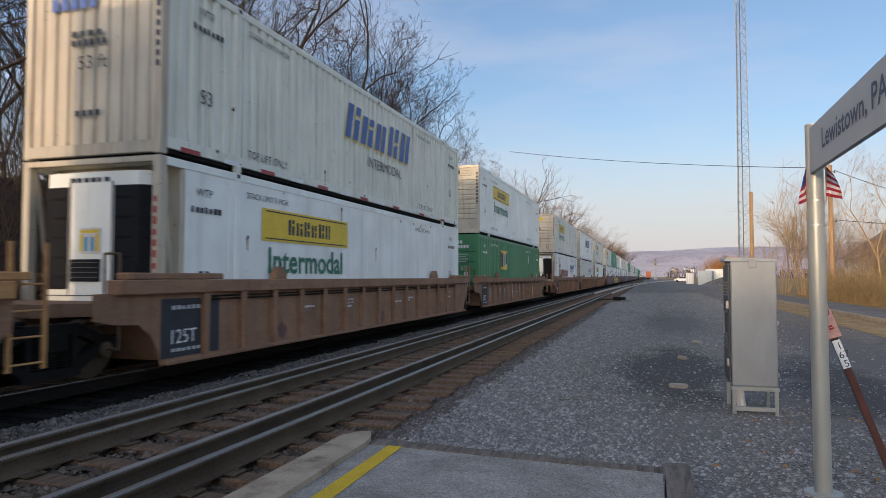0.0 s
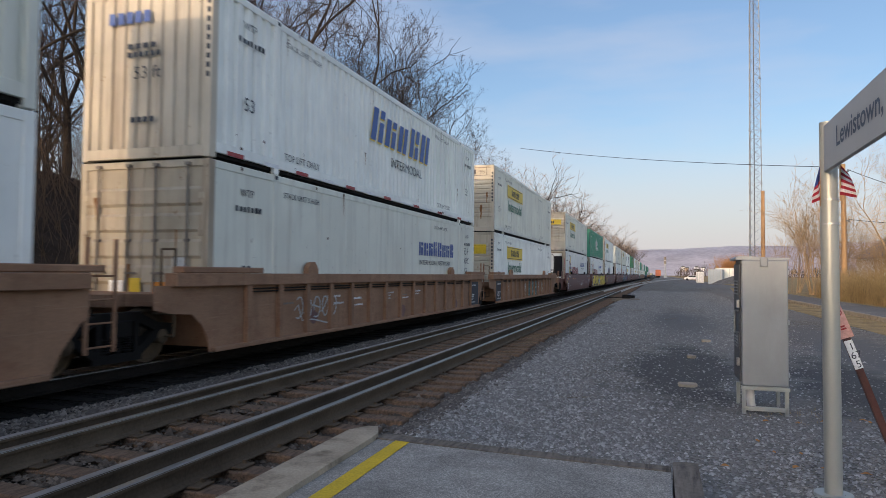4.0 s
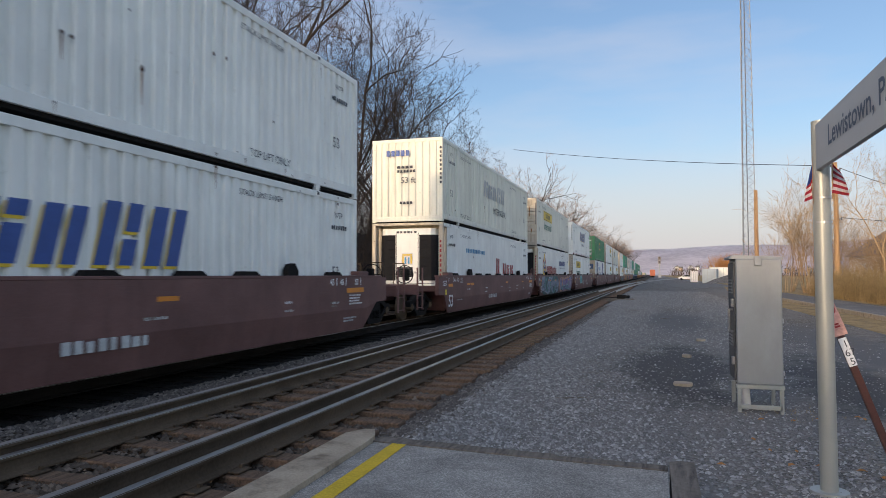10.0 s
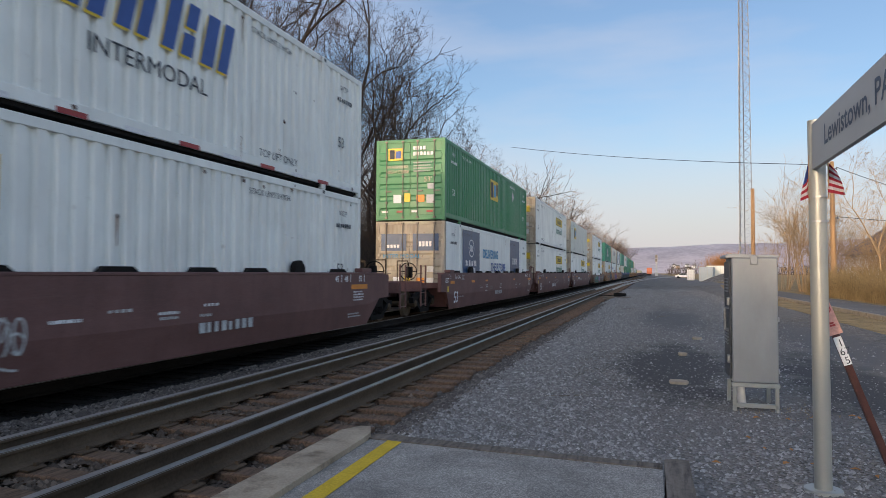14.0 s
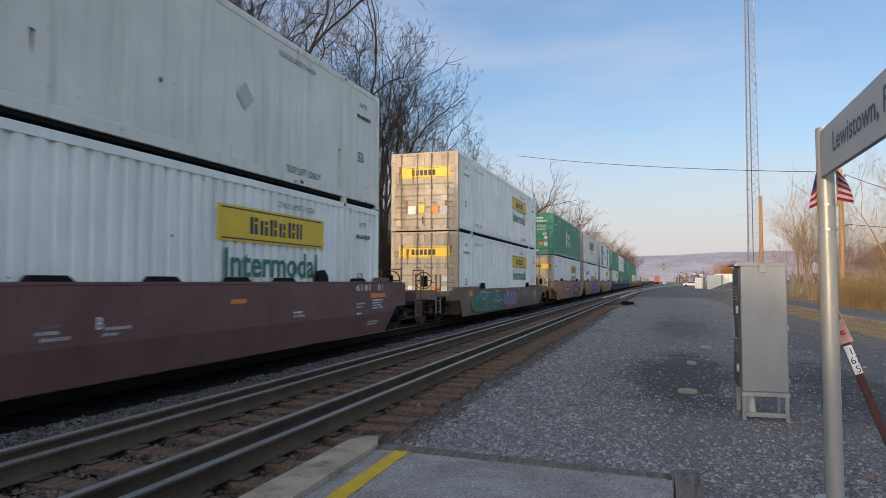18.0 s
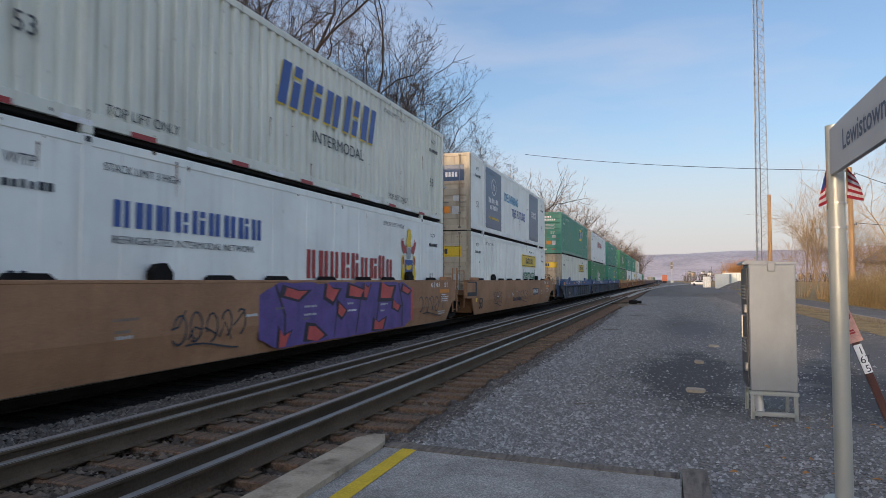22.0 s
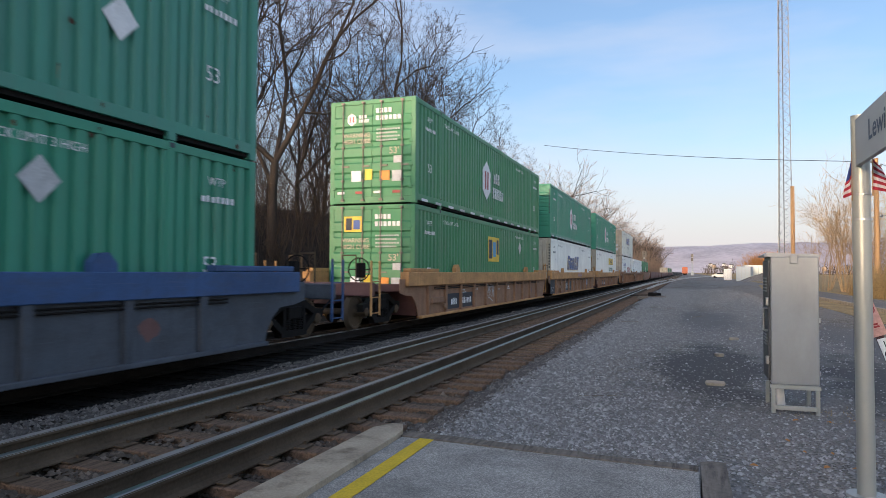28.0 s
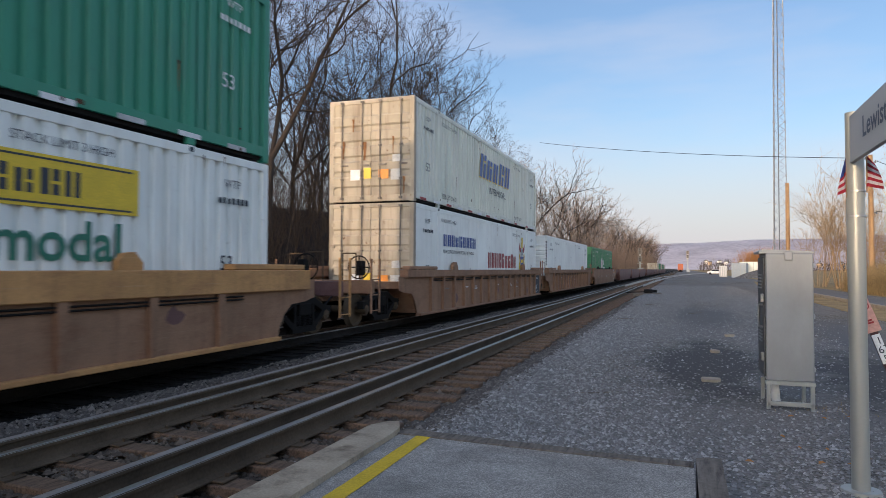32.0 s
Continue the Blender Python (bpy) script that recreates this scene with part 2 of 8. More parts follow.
M = dict(
    white=paint("white_container_paint", (0.84, 0.855, 0.80), amount=0.32),
    cream=paint("chalky_cream_paint", (0.54, 0.48, 0.375), (0.20, 0.10, 0.045), 1.3, 0.6, 0.2),
    door_cream=paint("dirty_cream_door_paint", (0.43, 0.375, 0.285), (0.17, 0.09, 0.045), 1.4, 0.65, 0.28),
    grey_white=paint("greyed_white_paint", (0.71, 0.715, 0.62), amount=0.6),
    green=paint("deep_green_paint", (0.032, 0.255, 0.155), (0.05, 0.08, 0.06), 0.35),
    leaf_green=paint("leaf_green_paint", (0.045, 0.225, 0.095), (0.05, 0.08, 0.05), 0.35),
    dull_green=paint("faded_green_paint", (0.05, 0.255, 0.180), (0.16, 0.2, 0.16), 0.5),
    rust_brown=car_paint("rusty_brown_car_paint", (0.30, 0.168, 0.098), (0.20, 0.088, 0.048), (0.42, 0.29, 0.19), 0.65),
    dark_brown=car_paint("dark_red_brown_car_paint", (0.165, 0.084, 0.074), (0.14, 0.057, 0.045), (0.24, 0.16, 0.14), 0.38, 0.62),
    tan=car_paint("ochre_brown_car_paint", (0.37, 0.20, 0.105), (0.28, 0.13, 0.06), (0.44, 0.29, 0.18), 0.45, 0.7),
    yellow_tan=car_paint("faded_yellow_car_paint", (0.52, 0.275, 0.105), (0.30, 0.135, 0.065), (0.52, 0.36, 0.22), 0.75),
    low_brown=car_paint("dull_grey_brown_car_paint", (0.215, 0.150, 0.115), (0.20, 0.10, 0.055), (0.30, 0.24, 0.19), 0.45),
    blue_car=car_paint("deep_blue_car_paint", (0.040, 0.092, 0.215), (0.065, 0.075, 0.10), (0.15, 0.19, 0.28), 0.5, 0.6),
    slate_car=car_paint("grimy_slate_car_paint", (0.082, 0.094, 0.112), (0.06, 0.055, 0.052), (0.17, 0.18, 0.19), 0.5),
    black_car=surface("stencil_black_paint", (0.030, 0.033, 0.040), 0.3, 2, 40, 0.7),
    grease=surface("greasy_black_steel", (0.012, 0.0105, 0.0095), 0.4, 4, 50, 0.78, 0.0),
    rod=surface("grimy_lock_rod_steel", (0.20, 0.175, 0.15), 0.35, 3, 40, 0.6, 0.3),
    steel=surface("worn_bright_steel", (0.45, 0.45, 0.45), 0.15, 4, 60, 0.35, 1.0, 0.05),
    rail=surface("rusty_rail_steel", (0.108, 0.077, 0.050), 0.35, 2, 40, 0.9, 0.0),
    # far-track rails: the shade under the train is put into this near-black colour
    rail_shade=surface("oil_grimed_rail_steel", (0.020, 0.016, 0.013), 0.35, 2, 40, 0.9, 0.0),
    rail_top=surface("polished_rail_head", (0.33, 0.32, 0.305), 0.2, 2, 60, 0.42, 1.0, 0.03),
    dull_top=surface("dull_rail_head", (0.28, 0.25, 0.225), 0.25, 2, 60, 0.55, 0.4, 0.05),
    tie=surface("weathered_tie_wood", (0.165, 0.108, 0.072), 0.4, 4, 30, 0.95, 0, 0.6, (0.07, 0.05, 0.035), (0.5, 0.7), (6, 0.7, 6)),
    # far-track ties, darkened in colour for the shade below the wagons
    tie_shade=surface("oil_black_tie_wood", (0.022, 0.018, 0.015), 0.4, 4, 30, 0.95, 0, 0.6),
    violet_dark=surface("dark_violet_spray", (0.055, 0.03, 0.06), 0.3, 2.0, 30, 0.7),
    ballast=None, asphalt=None,
    concrete=surface("old_kerb_concrete", (0.40, 0.325, 0.235), 0.3, 3, 60, 0.9, 0, 0.5, (0.17, 0.13, 0.09), (0.5, 0.72)),
    yellow_line=surface("yellow_platform_paint", (0.62, 0.42, 0.035), 0.15, 6, 60, 0.8, 0, 0.3, (0.25, 0.2, 0.1), (0.62, 0.8)),
    timber=surface("grey_weathered_timber", (0.19, 0.16, 0.13), 0.4, 3, 30, 0.95, 0, 0.6, (0.065, 0.055, 0.045), (0.5, 0.75), (6, 0.7, 6)),
    alu=surface("dull_aluminium_sheet", (0.30, 0.315, 0.32), 0.14, 0.9, 160, 0.5, 0.35, 0.02, (0.23, 0.24, 0.24), (0.45, 0.8), (1, 1, 0.5), 0.004, 0.10),
    # dark metal for small fittings; on the cabinet door it stands for shade
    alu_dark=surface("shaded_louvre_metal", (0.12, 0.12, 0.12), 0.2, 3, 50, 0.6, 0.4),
    galv=surface("galvanised_pole_steel", (0.37, 0.38, 0.345), 0.07, 1.2, 160, 0.40, 0.25, 0.02, None, (0.5, 0.7), None, 0.003, 0.08),
    sign=surface("sign_panel_grey", (0.38, 0.39, 0.40), 0.05, 2, 160, 0.5, 0.2, 0.02, None, (0.5, 0.7), None, 0.003, 0.08),
    sign_ink=surface("sign_letter_blue", (0.060, 0.085, 0.135), 0.1, 4, 40, 0.6),
    bark=surface("grey_brown_bark", (0.060, 0.047, 0.038), 0.4, 2, 25, 0.95, 0, 0.7, None, (0.5, 0.7), None, 0.03),
    twig=surface("bare_twig_bark", (0.066, 0.049, 0.040), 0.3, 1, 10, 0.95, 0, 0),
    # lighter, warmer twig wood: sunlight on the far woods is put into the colour
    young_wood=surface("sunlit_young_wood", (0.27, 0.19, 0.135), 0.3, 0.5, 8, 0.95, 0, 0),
    brush=surface("winter_brush", (0.085, 0.062, 0.045), 0.35, 0.5, 8, 0.95, 0, 0),
    warm_brush=surface("tan_winter_brush", (0.37, 0.255, 0.145), 0.35, 0.5, 8, 0.95, 0, 0),
    litter=surface("leaf_litter_bank", (0.045, 0.034, 0.026), 0.4, 0.8, 9, 1.0, 0, 0.6, (0.03, 0.025, 0.02), (0.45, 0.65), None, 0.05),
    grass=surface("dry_winter_grass", (0.33, 0.235, 0.115), 0.35, 1.2, 25, 1.0, 0, 0.6, (0.14, 0.11, 0.06), (0.5, 0.7), None, 0.03),
    pole_wood=surface("utility_pole_wood", (0.36, 0.225, 0.12), 0.25, 2, 30, 0.9, 0, 0.3, None, (0.5, 0.7), (5, 5, 0.4)),
    black=surface("matt_black_plastic", (0.016, 0.016, 0.018), 0.2, 3, 40, 0.8),
    ink=surface("dark_stencil_ink", (0.045, 0.05, 0.06), 0.2, 5, 40, 0.7),
    blue_ink=surface("navy_livery_blue", (0.028, 0.082, 0.30), 0.15, 4, 40, 0.5),
    teal_ink=surface("livery_light_blue", (0.05, 0.30, 0.52), 0.12, 4, 40, 0.5),
    green_ink=surface("livery_dark_green", (0.015, 0.16, 0.10), 0.12, 4, 40, 0.5),
    red_ink=surface("livery_dark_red", (0.34, 0.03, 0.03), 0.15, 4, 40, 0.5),
    yellow=surface("livery_yellow", (0.76, 0.52, 0.025), 0.10, 4, 40, 0.5, 0, 0.05, (0.5, 0.33, 0.05), (0.6, 0.8)),
    orange=surface("reflector_amber", (0.72, 0.25, 0.02), 0.12, 6, 60, 0.5),
    white_ink=surface("white_lettering_paint", (0.78, 0.79, 0.78), 0.12, 5, 40, 0.6),
    pale_ink=surface("faded_lettering_paint", (0.50, 0.51, 0.50), 0.25, 5, 40, 0.7),
    navy_panel=surface("dark_navy_livery_panel", (0.012, 0.058, 0.145), 0.3, 0.6, 30, 0.4),
    chip=surface("dark_rust_chip", (0.085, 0.045, 0.028), 0.4, 4.0, 40, 0.9),
    rust_stain=surface("running_rust_stain", (0.25, 0.125, 0.055), 0.4, 3.0, 30, 0.9),
    flag_red=surface("flag_red_cloth", (0.32, 0.03, 0.045), 0.1, 6, 80, 0.9),
    flag_white=surface("flag_white_cloth", (0.55, 0.50, 0.50), 0.08, 6, 80, 0.9),
    flag_blue=surface("flag_blue_cloth", (0.03, 0.05, 0.18), 0.1, 6, 80, 0.9),
    pink=surface("weathered_pink_placard", (0.66, 0.38, 0.32), 0.12, 5, 50, 0.8, 0, 0.1, (0.35, 0.2, 0.17)),
    post_red=surface("oxide_red_post", (0.075, 0.026, 0.019), 0.3, 4, 50, 0.7),
    # ridge forest, paled in its base colour for the haze of distance
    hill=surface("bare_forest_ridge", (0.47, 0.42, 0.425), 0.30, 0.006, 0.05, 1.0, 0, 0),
    house_white=surface("far_white_siding", (0.72, 0.70, 0.66), 0.08, 0.3, 5, 0.8),
    house_tan=surface("far_tan_wall", (0.45, 0.34, 0.24), 0.15, 0.3, 5, 0.9),
    roof=surface("far_grey_roof", (0.16, 0.15, 0.15), 0.2, 0.4, 5, 0.9),
    stone=surface("station_stone_wall", (0.33, 0.29, 0.24), 0.25, 0.8, 12, 0.95, 0, 0.5),
    glass_dark=surface("dark_window_glass", (0.02, 0.025, 0.03), 0.1, 2, 20, 0.1, 0, 0),
    red_spray=surface("red_spray_paint", (0.55, 0.09, 0.08), 0.25, 2.5, 30, 0.6),
    tower=surface("weathered_tower_steel", (0.26, 0.27, 0.28), 0.15, 2, 20, 0.5, 0.5),
    teal_pale=surface("pale_teal_spray", (0.30, 0.48, 0.44), 0.25, 2.5, 30, 0.6),
    slate_spray=surface("slate_blue_spray", (0.20, 0.26, 0.36), 0.35, 2.0, 30, 0.6),
    green_spray=surface("sea_green_spray", (0.035, 0.20, 0.15), 0.4, 1.5, 30, 0.7),
    lilac_spray=surface("dusty_lilac_spray", (0.26, 0.20, 0.34), 0.3, 2.0, 30, 0.7),
    salmon_spray=surface("salmon_spray", (0.50, 0.27, 0.17), 0.35, 2.0, 30, 0.65),
    teal_spray=surface("teal_spray_paint", (0.08, 0.35, 0.35), 0.35, 2.5, 30, 0.6),
    purple_spray=surface("purple_spray_paint", (0.12, 0.075, 0.26), 0.35, 2.5, 30, 0.6),
    orange_spray=surface("orange_spray_paint", (0.62, 0.27, 0.10), 0.3, 2.5, 30, 0.6),
    yellow_spray=surface("yellow_spray_paint", (0.78, 0.58, 0.05), 0.25, 2.0, 30, 0.6, 0, 0.05, (0.75, 0.33, 0.03), (0.5, 0.75)),
    blue_spray=surface("light_blue_spray_paint", (0.16, 0.36, 0.60), 0.3, 2.5, 30, 0.6),
    silver_spray=surface("silver_spray_paint", (0.42, 0.45, 0.44), 0.25, 2.5, 30, 0.55),
    dark_spray=surface("black_outline_spray", (0.03, 0.025, 0.04), 0.2, 2.5, 30, 0.6),
    darkteal_spray=surface("dark_teal_spray", (0.022, 0.085, 0.085), 0.4, 1.5, 30, 0.6),
    orange_leaf=surface("orange_winter_leaves", (0.42, 0.20, 0.07), 0.3, 0.5, 8, 0.95, 0, 0),
    slate_pale=surface("grey_blue_container_paint", (0.36, 0.40, 0.42), 0.15, 0.6, 20, 0.7),
    orange_car=paint("orange_hopper_paint", (0.50, 0.13, 0.05), amount=0.4),
)


GROUND = -0.10
DARK = (0.10, 0.095, 0.09)
CINDER = ((0.35, 11.6, 1.7, 6.0, DARK), (2.6, 10.5, 1.6, 6.5, DARK), (0.6, 24.0, 1.9, 9.0, (0.17, 0.16, 0.15)), (3.8, 17.0, 1.6, 12.0, (0.16, 0.155, 0.15)), (-0.6, 5.0, 1.5, 0.8, (0.15, 0.14, 0.13)))


def gravel(name, base, lights, cell, rough=0.95, patch=None, strength=1.0, dist=0.03, spots=(), joint=0.14):
    """Loose stone seen as single grains: cells of uneven brightness, with deep joints and broad damp patches."""
    m, nt, b = shader(name)
    tc = nt.nodes.new("ShaderNodeTexCoord")
    v = nt.nodes.new("ShaderNodeTexVoronoi")
    v.inputs["Scale"].default_value = cell
    nt.links.new(tc.outputs["Object"], v.inputs["Vector"])
    sep = nt.nodes.new("ShaderNodeSeparateColor")
    nt.links.new(v.outputs["Color"], sep.inputs[0])
    col = ramp(nt, sep.outputs[0], [(0.0, tuple(c * joint for c in base)), (0.40, tuple(c * 0.8 for c in base)), (0.75, tuple(c * 1.15 for c in base)), (0.93, tuple(c * 1.5 for c in base)), (1.0, lights)])
    big = noise_node(nt, 0.35, 5, None, 0.6)
    col = blend(nt, ramp(nt, big, [(0.35, 0.0), (0.65, 0.6)]), col, tuple(c * 0.62 for c in base))
    mid = noise_node(nt, 2.3, 6, None, 0.7)
    col = blend(nt, 1.0, col, ramp(nt, mid, [(0.34, 0.62), (0.66, 1.0)]), "MULTIPLY")
    if patch:
        p = noise_node(nt, 0.22, 6, (1.0, 0.40, 1.0), 0.62)
        col = blend(nt, ramp(nt, p, [(0.43, 0.0), (0.55, 0.85)]), col, patch)
    for cx, cy, rx, ry, tone in spots:           # spilled coal and cinder, ragged at the edge
        mp = nt.nodes.new("ShaderNodeMapping")
        mp.vector_type = "TEXTURE"
        mp.inputs["Location"].default_value, mp.inputs["Scale"].default_value = (cx, cy, GROUND), (rx, ry, 1.0)
        nt.links.new(tc.outputs["Object"], mp.inputs[0])
        ln = nt.nodes.new("ShaderNodeVectorMath")
        ln.operation = "LENGTH"
        nt.links.new(mp.outputs[0], ln.inputs[0])
        ad = nt.nodes.new("ShaderNodeMath")
        ad.operation = "ADD"
        nt.links.new(ln.outputs["Value"], ad.inputs[0])
        nt.links.new(ramp(nt, noise_node(nt, 1.3, 6, None, 0.7), [(0.25, 0.0), (0.75, 0.65)]), ad.inputs[1])
        col = blend(nt, ramp(nt, ad.outputs[0], [(0.70, 0.92), (1.0, 0.0)]), col, tone)
    nt.links.new(col, b.inputs["Base Color"])
    b.inputs["Roughness"].default_value, b.inputs["Specular IOR Level"].default_value = rough, 0.12
    h = ramp(nt, v.outputs["Distance"], [(0.0, 1.0), (0.75, 0.0)])
    bump(nt, b, h, strength, dist)
    return m


M["ballast"] = gravel("grey_track_ballast", (0.120, 0.096, 0.075), (0.40, 0.36, 0.31), 22)
# ballast of the far track, with the train's shade painted in
M["ballast_shade"] = gravel("oil_soaked_ballast", (0.022, 0.019, 0.016), (0.06, 0.052, 0.045), 22)
M["yard"] = gravel("packed_cinder_yard", (0.30, 0.268, 0.225), (0.80, 0.73, 0.62), 30, 0.95, (0.22, 0.205, 0.185), 1.0, 0.025, CINDER, 0.08)
M["asphalt"] = gravel("worn_platform_asphalt", (0.43, 0.40, 0.355), (0.60, 0.55, 0.49), 150, 0.9, None, 0.25, 0.003, (), 0.55)
M["road"] = gravel("grey_road_asphalt", (0.31, 0.28, 0.25), (0.36, 0.31, 0.27), 90, 0.9, (0.17, 0.16, 0.145), 0.3, 0.004, (), 0.5)


class Geo:
    """Collects the faces of one mesh."""

    def __init__(self):
        self.v, self.f = [], []

    def add(self, verts, faces):
        n = len(self.v)
        self.v += [tuple(p) for p in verts]
        self.f += [tuple(i + n for i in q) for q in faces]
        return self

    def box(self, x0, x1, y0, y1, z0, z1, c=0.0):
        """A box; c: the width of its bevelled edges."""
        if c <= 0:
            vs = [(x, y, z) for x in (x0, x1) for y in (y0, y1) for z in (z0, z1)]
            return self.add(vs, [(0, 1, 3, 2), (4, 6, 7, 5), (0, 4, 5, 1), (2, 3, 7, 6), (0, 2, 6, 4), (1, 5, 7, 3)])
        lo, hi = (x0, y0, z0), (x1, y1, z1)
        vs, idx = [], {}
        for sx in (0, 1):
            for sy in (0, 1):
                for sz in (0, 1):
                    s = (sx, sy, sz)
                    for k in range(3):
                        p = [(hi[a] - (0 if a == k else c)) if s[a] else (lo[a] + (0 if a == k else c)) for a in range(3)]
                        idx[(s, k)] = len(vs)
                        vs.append(p)
        fs = []
        for k in range(3):
            a, b = (k + 1) % 3, (k + 2) % 3
            for side in (0, 1):
                q = []
                for u, w in ((0, 0), (1, 0), (1, 1), (0, 1)):
                    s = [0, 0, 0]
                    s[k], s[a], s[b] = side, u, w
                    q.append(idx[(tuple(s), k)])
                fs.append(q if side else q[::-1])
            for u in (0, 1):
                for w in (0, 1):
                    s0, s1 = [0, 0, 0], [0, 0, 0]
                    s0[a] = s1[a] = u
                    s0[b] = s1[b] = w
                    s0[k], s1[k] = 0, 1
                    q = [idx[(tuple(s0), a)], idx[(tuple(s1), a)], idx[(tuple(s1), b)], idx[(tuple(s0), b)]]
                    fs.append(q if u == w else q[::-1])
        for sx in (0, 1):
            for sy in (0, 1):
                for sz in (0, 1):
                    q = [idx[((sx, sy, sz), k)] for k in range(3)]
                    fs.append(q if (sx + sy + sz) % 2 else q[::-1])
        return self.add(vs, fs)

    def prism(self, outline, axis, a, b):
        """An outline of (u, w) pairs drawn out along axis from a to b. x: (y, z); y: (x, z); z: (x, y)."""
        n = len(outline)
        put = {"x": lambda u, w, d: (d, u, w), "y": lambda u, w, d: (u, d, w), "z": lambda u, w, d: (u, w, d)}[axis]
        vs = [put(u, w, a) for u, w in outline] + [put(u, w, b) for u, w in outline]
        fs = [tuple(range(n))[::-1], tuple(range(n, 2 * n))] + [(i, (i + 1) % n, n + (i + 1) % n, n + i) for i in range(n)]
        return self.add(vs, fs)

    def tube(self, p, q, r0, r1=None, n=6, caps=True):
        r1 = r0 if r1 is None else r1
        p, q = Vector(p), Vector(q)
        d = (q - p).normalized()
        u = d.orthogonal().normalized()
        w = d.cross(u)
        vs = [c + (u * math.cos(2 * math.pi * i / n) + w * math.sin(2 * math.pi * i / n)) * r for c, r in ((p, r0), (q, r1)) for i in range(n)]
        fs = [(i, (i + 1) % n, n + (i + 1) % n, n + i) for i in range(n)]
        if caps:
            fs += [tuple(range(n))[::-1], tuple(range(n, 2 * n))]
        return self.add(vs, fs)

    def lathe(self, profile, axis, centre, n=20):
        """A profile of (radius, height) pairs turned about an axis through centre."""
        cx, cy, cz = centre
        vs, m = [], len(profile)
        for i in range(n):
            c, s = math.cos(2 * math.pi * i / n), math.sin(2 * math.pi * i / n)
            for r, h in profile:
                vs.append({"x": (cx + h, cy + r * c, cz + r * s), "z": (cx + r * c, cy + r * s, cz + h), "y": (cx + r * s, cy + h, cz + r * c)}[axis])
        fs = [(i * m + k, ((i + 1) % n) * m + k, ((i + 1) % n) * m + k + 1, i * m + k + 1) for i in range(n) for k in range(m - 1)]
        return self.add(vs, fs)

    def pipe(self, pts, r, n=6, closed=False):
        """One bent tube through the points."""
        pts = [Vector(p) for p in pts]
        m = len(pts)
        vs = []
        for i, p in enumerate(pts):
            d = (pts[(i + 1) % m if closed else min(i + 1, m - 1)] - pts[i - 1 if closed else max(i - 1, 0)]).normalized()
            up = Vector((0, 1, 0)) if abs(d.y) < 0.8 else Vector((0, 0, 1))
            u = d.cross(up).normalized()
            w = d.cross(u)
            vs += [p + (u * math.cos(2 * math.pi * k / n) + w * math.sin(2 * math.pi * k / n)) * r for k in range(n)]
        fs = [(i * n + k, i * n + (k + 1) % n, ((i + 1) % m) * n + (k + 1) % n, ((i + 1) % m) * n + k) for i in range(m if closed else m - 1) for k in range(n)]
        return self.add(vs, fs)

    def ribbon(self, pts, width, x):
        """A flat stroke along (y, z) points in the plane x."""
        vs, fs = [], []
        for i, (a, b) in enumerate(pts):
            a0, b0 = pts[max(0, i - 1)]
            a1, b1 = pts[min(len(pts) - 1, i + 1)]
            l = math.hypot(a1 - a0, b1 - b0) or 1
            nx, nz = -(b1 - b0) / l * width / 2, (a1 - a0) / l * width / 2
            vs += [(x, a - nx, b - nz), (x, a + nx, b + nz)]
        for i in range(len(pts) - 1):
            fs.append((2 * i, 2 * i + 2, 2 * i + 3, 2 * i + 1))
        return self.add(vs, fs)

    def mesh(self, name, smooth=False):
        me = bpy.data.meshes.new(name)
        me.from_pydata(self.v, [], self.f)
        me.materials.append(None)
        if smooth:
            me.shade_smooth()
            me.set_sharp_from_angle(angle=radians(35))
        me.update()
        return me


def part(name, geo, material, parent=None, label="", smooth=False, at=None):
    """One mesh object under a thing or a part. geo: a Geo, or a mesh that alike parts share."""
    me = geo.mesh(name, smooth) if isinstance(geo, Geo) else geo
    ob = new(name, me)
    ob.material_slots[0].link = "OBJECT"
    ob.material_slots[0].material = material
    if parent is not None:
        ob.parent = parent
    if at is not None:
        ob.matrix_basis = at
    return tagged(ob, label) if label else ob


def thing(name, label, category, group="", kind="", at=None):
    ob = new(name)
    ob.empty_display_size = 0.2
    if at is not None:
        ob.matrix_basis = at
    return tagged(ob, label, category, group, kind)


SHARED = {}


def once(key, make, smooth=False):
    """The mesh for key, made the first time only."""
    if key not in SHARED:
        SHARED[key] = make().mesh(key if isinstance(key, str) else "_".join(str(k) for k in key), smooth)
    return SHARED[key]


def letters(text, size=1.0, shear=0.0, bold=0.0):
    """A flat mesh of built-in font letters, from its lower left corner: along +x, up +y."""
    key = ("letters", text, size, shear, bold)
    if key not in SHARED:
        c = bpy.data.curves.new("lettering", "FONT")
        c.body, c.size, c.shear, c.offset, c.resolution_u, c.extrude = text, size, shear, bold, 3, 0.0
        o = bpy.data.objects.new("lettering", c)
        me = bpy.data.meshes.new_from_object(o)
        bpy.data.objects.remove(o)
        me.materials.clear()
        me.materials.append(None)
        SHARED[key] = me
    return SHARED[key]


SIDE = Matrix(((0, 0, 1, 0), (1, 0, 0, 0), (0, 1, 0, 0), (0, 0, 0, 1)))      # lettering that faces +x and runs along +y
FRONT = Matrix(((1, 0, 0, 0), (0, 0, -1, 0), (0, 1, 0, 0), (0, 0, 0, 1)))    # lettering that faces -y and runs along +x

# ---- ground and tracks ----
TRACK_NEAR, TRACK_FAR = -4.07, -8.15


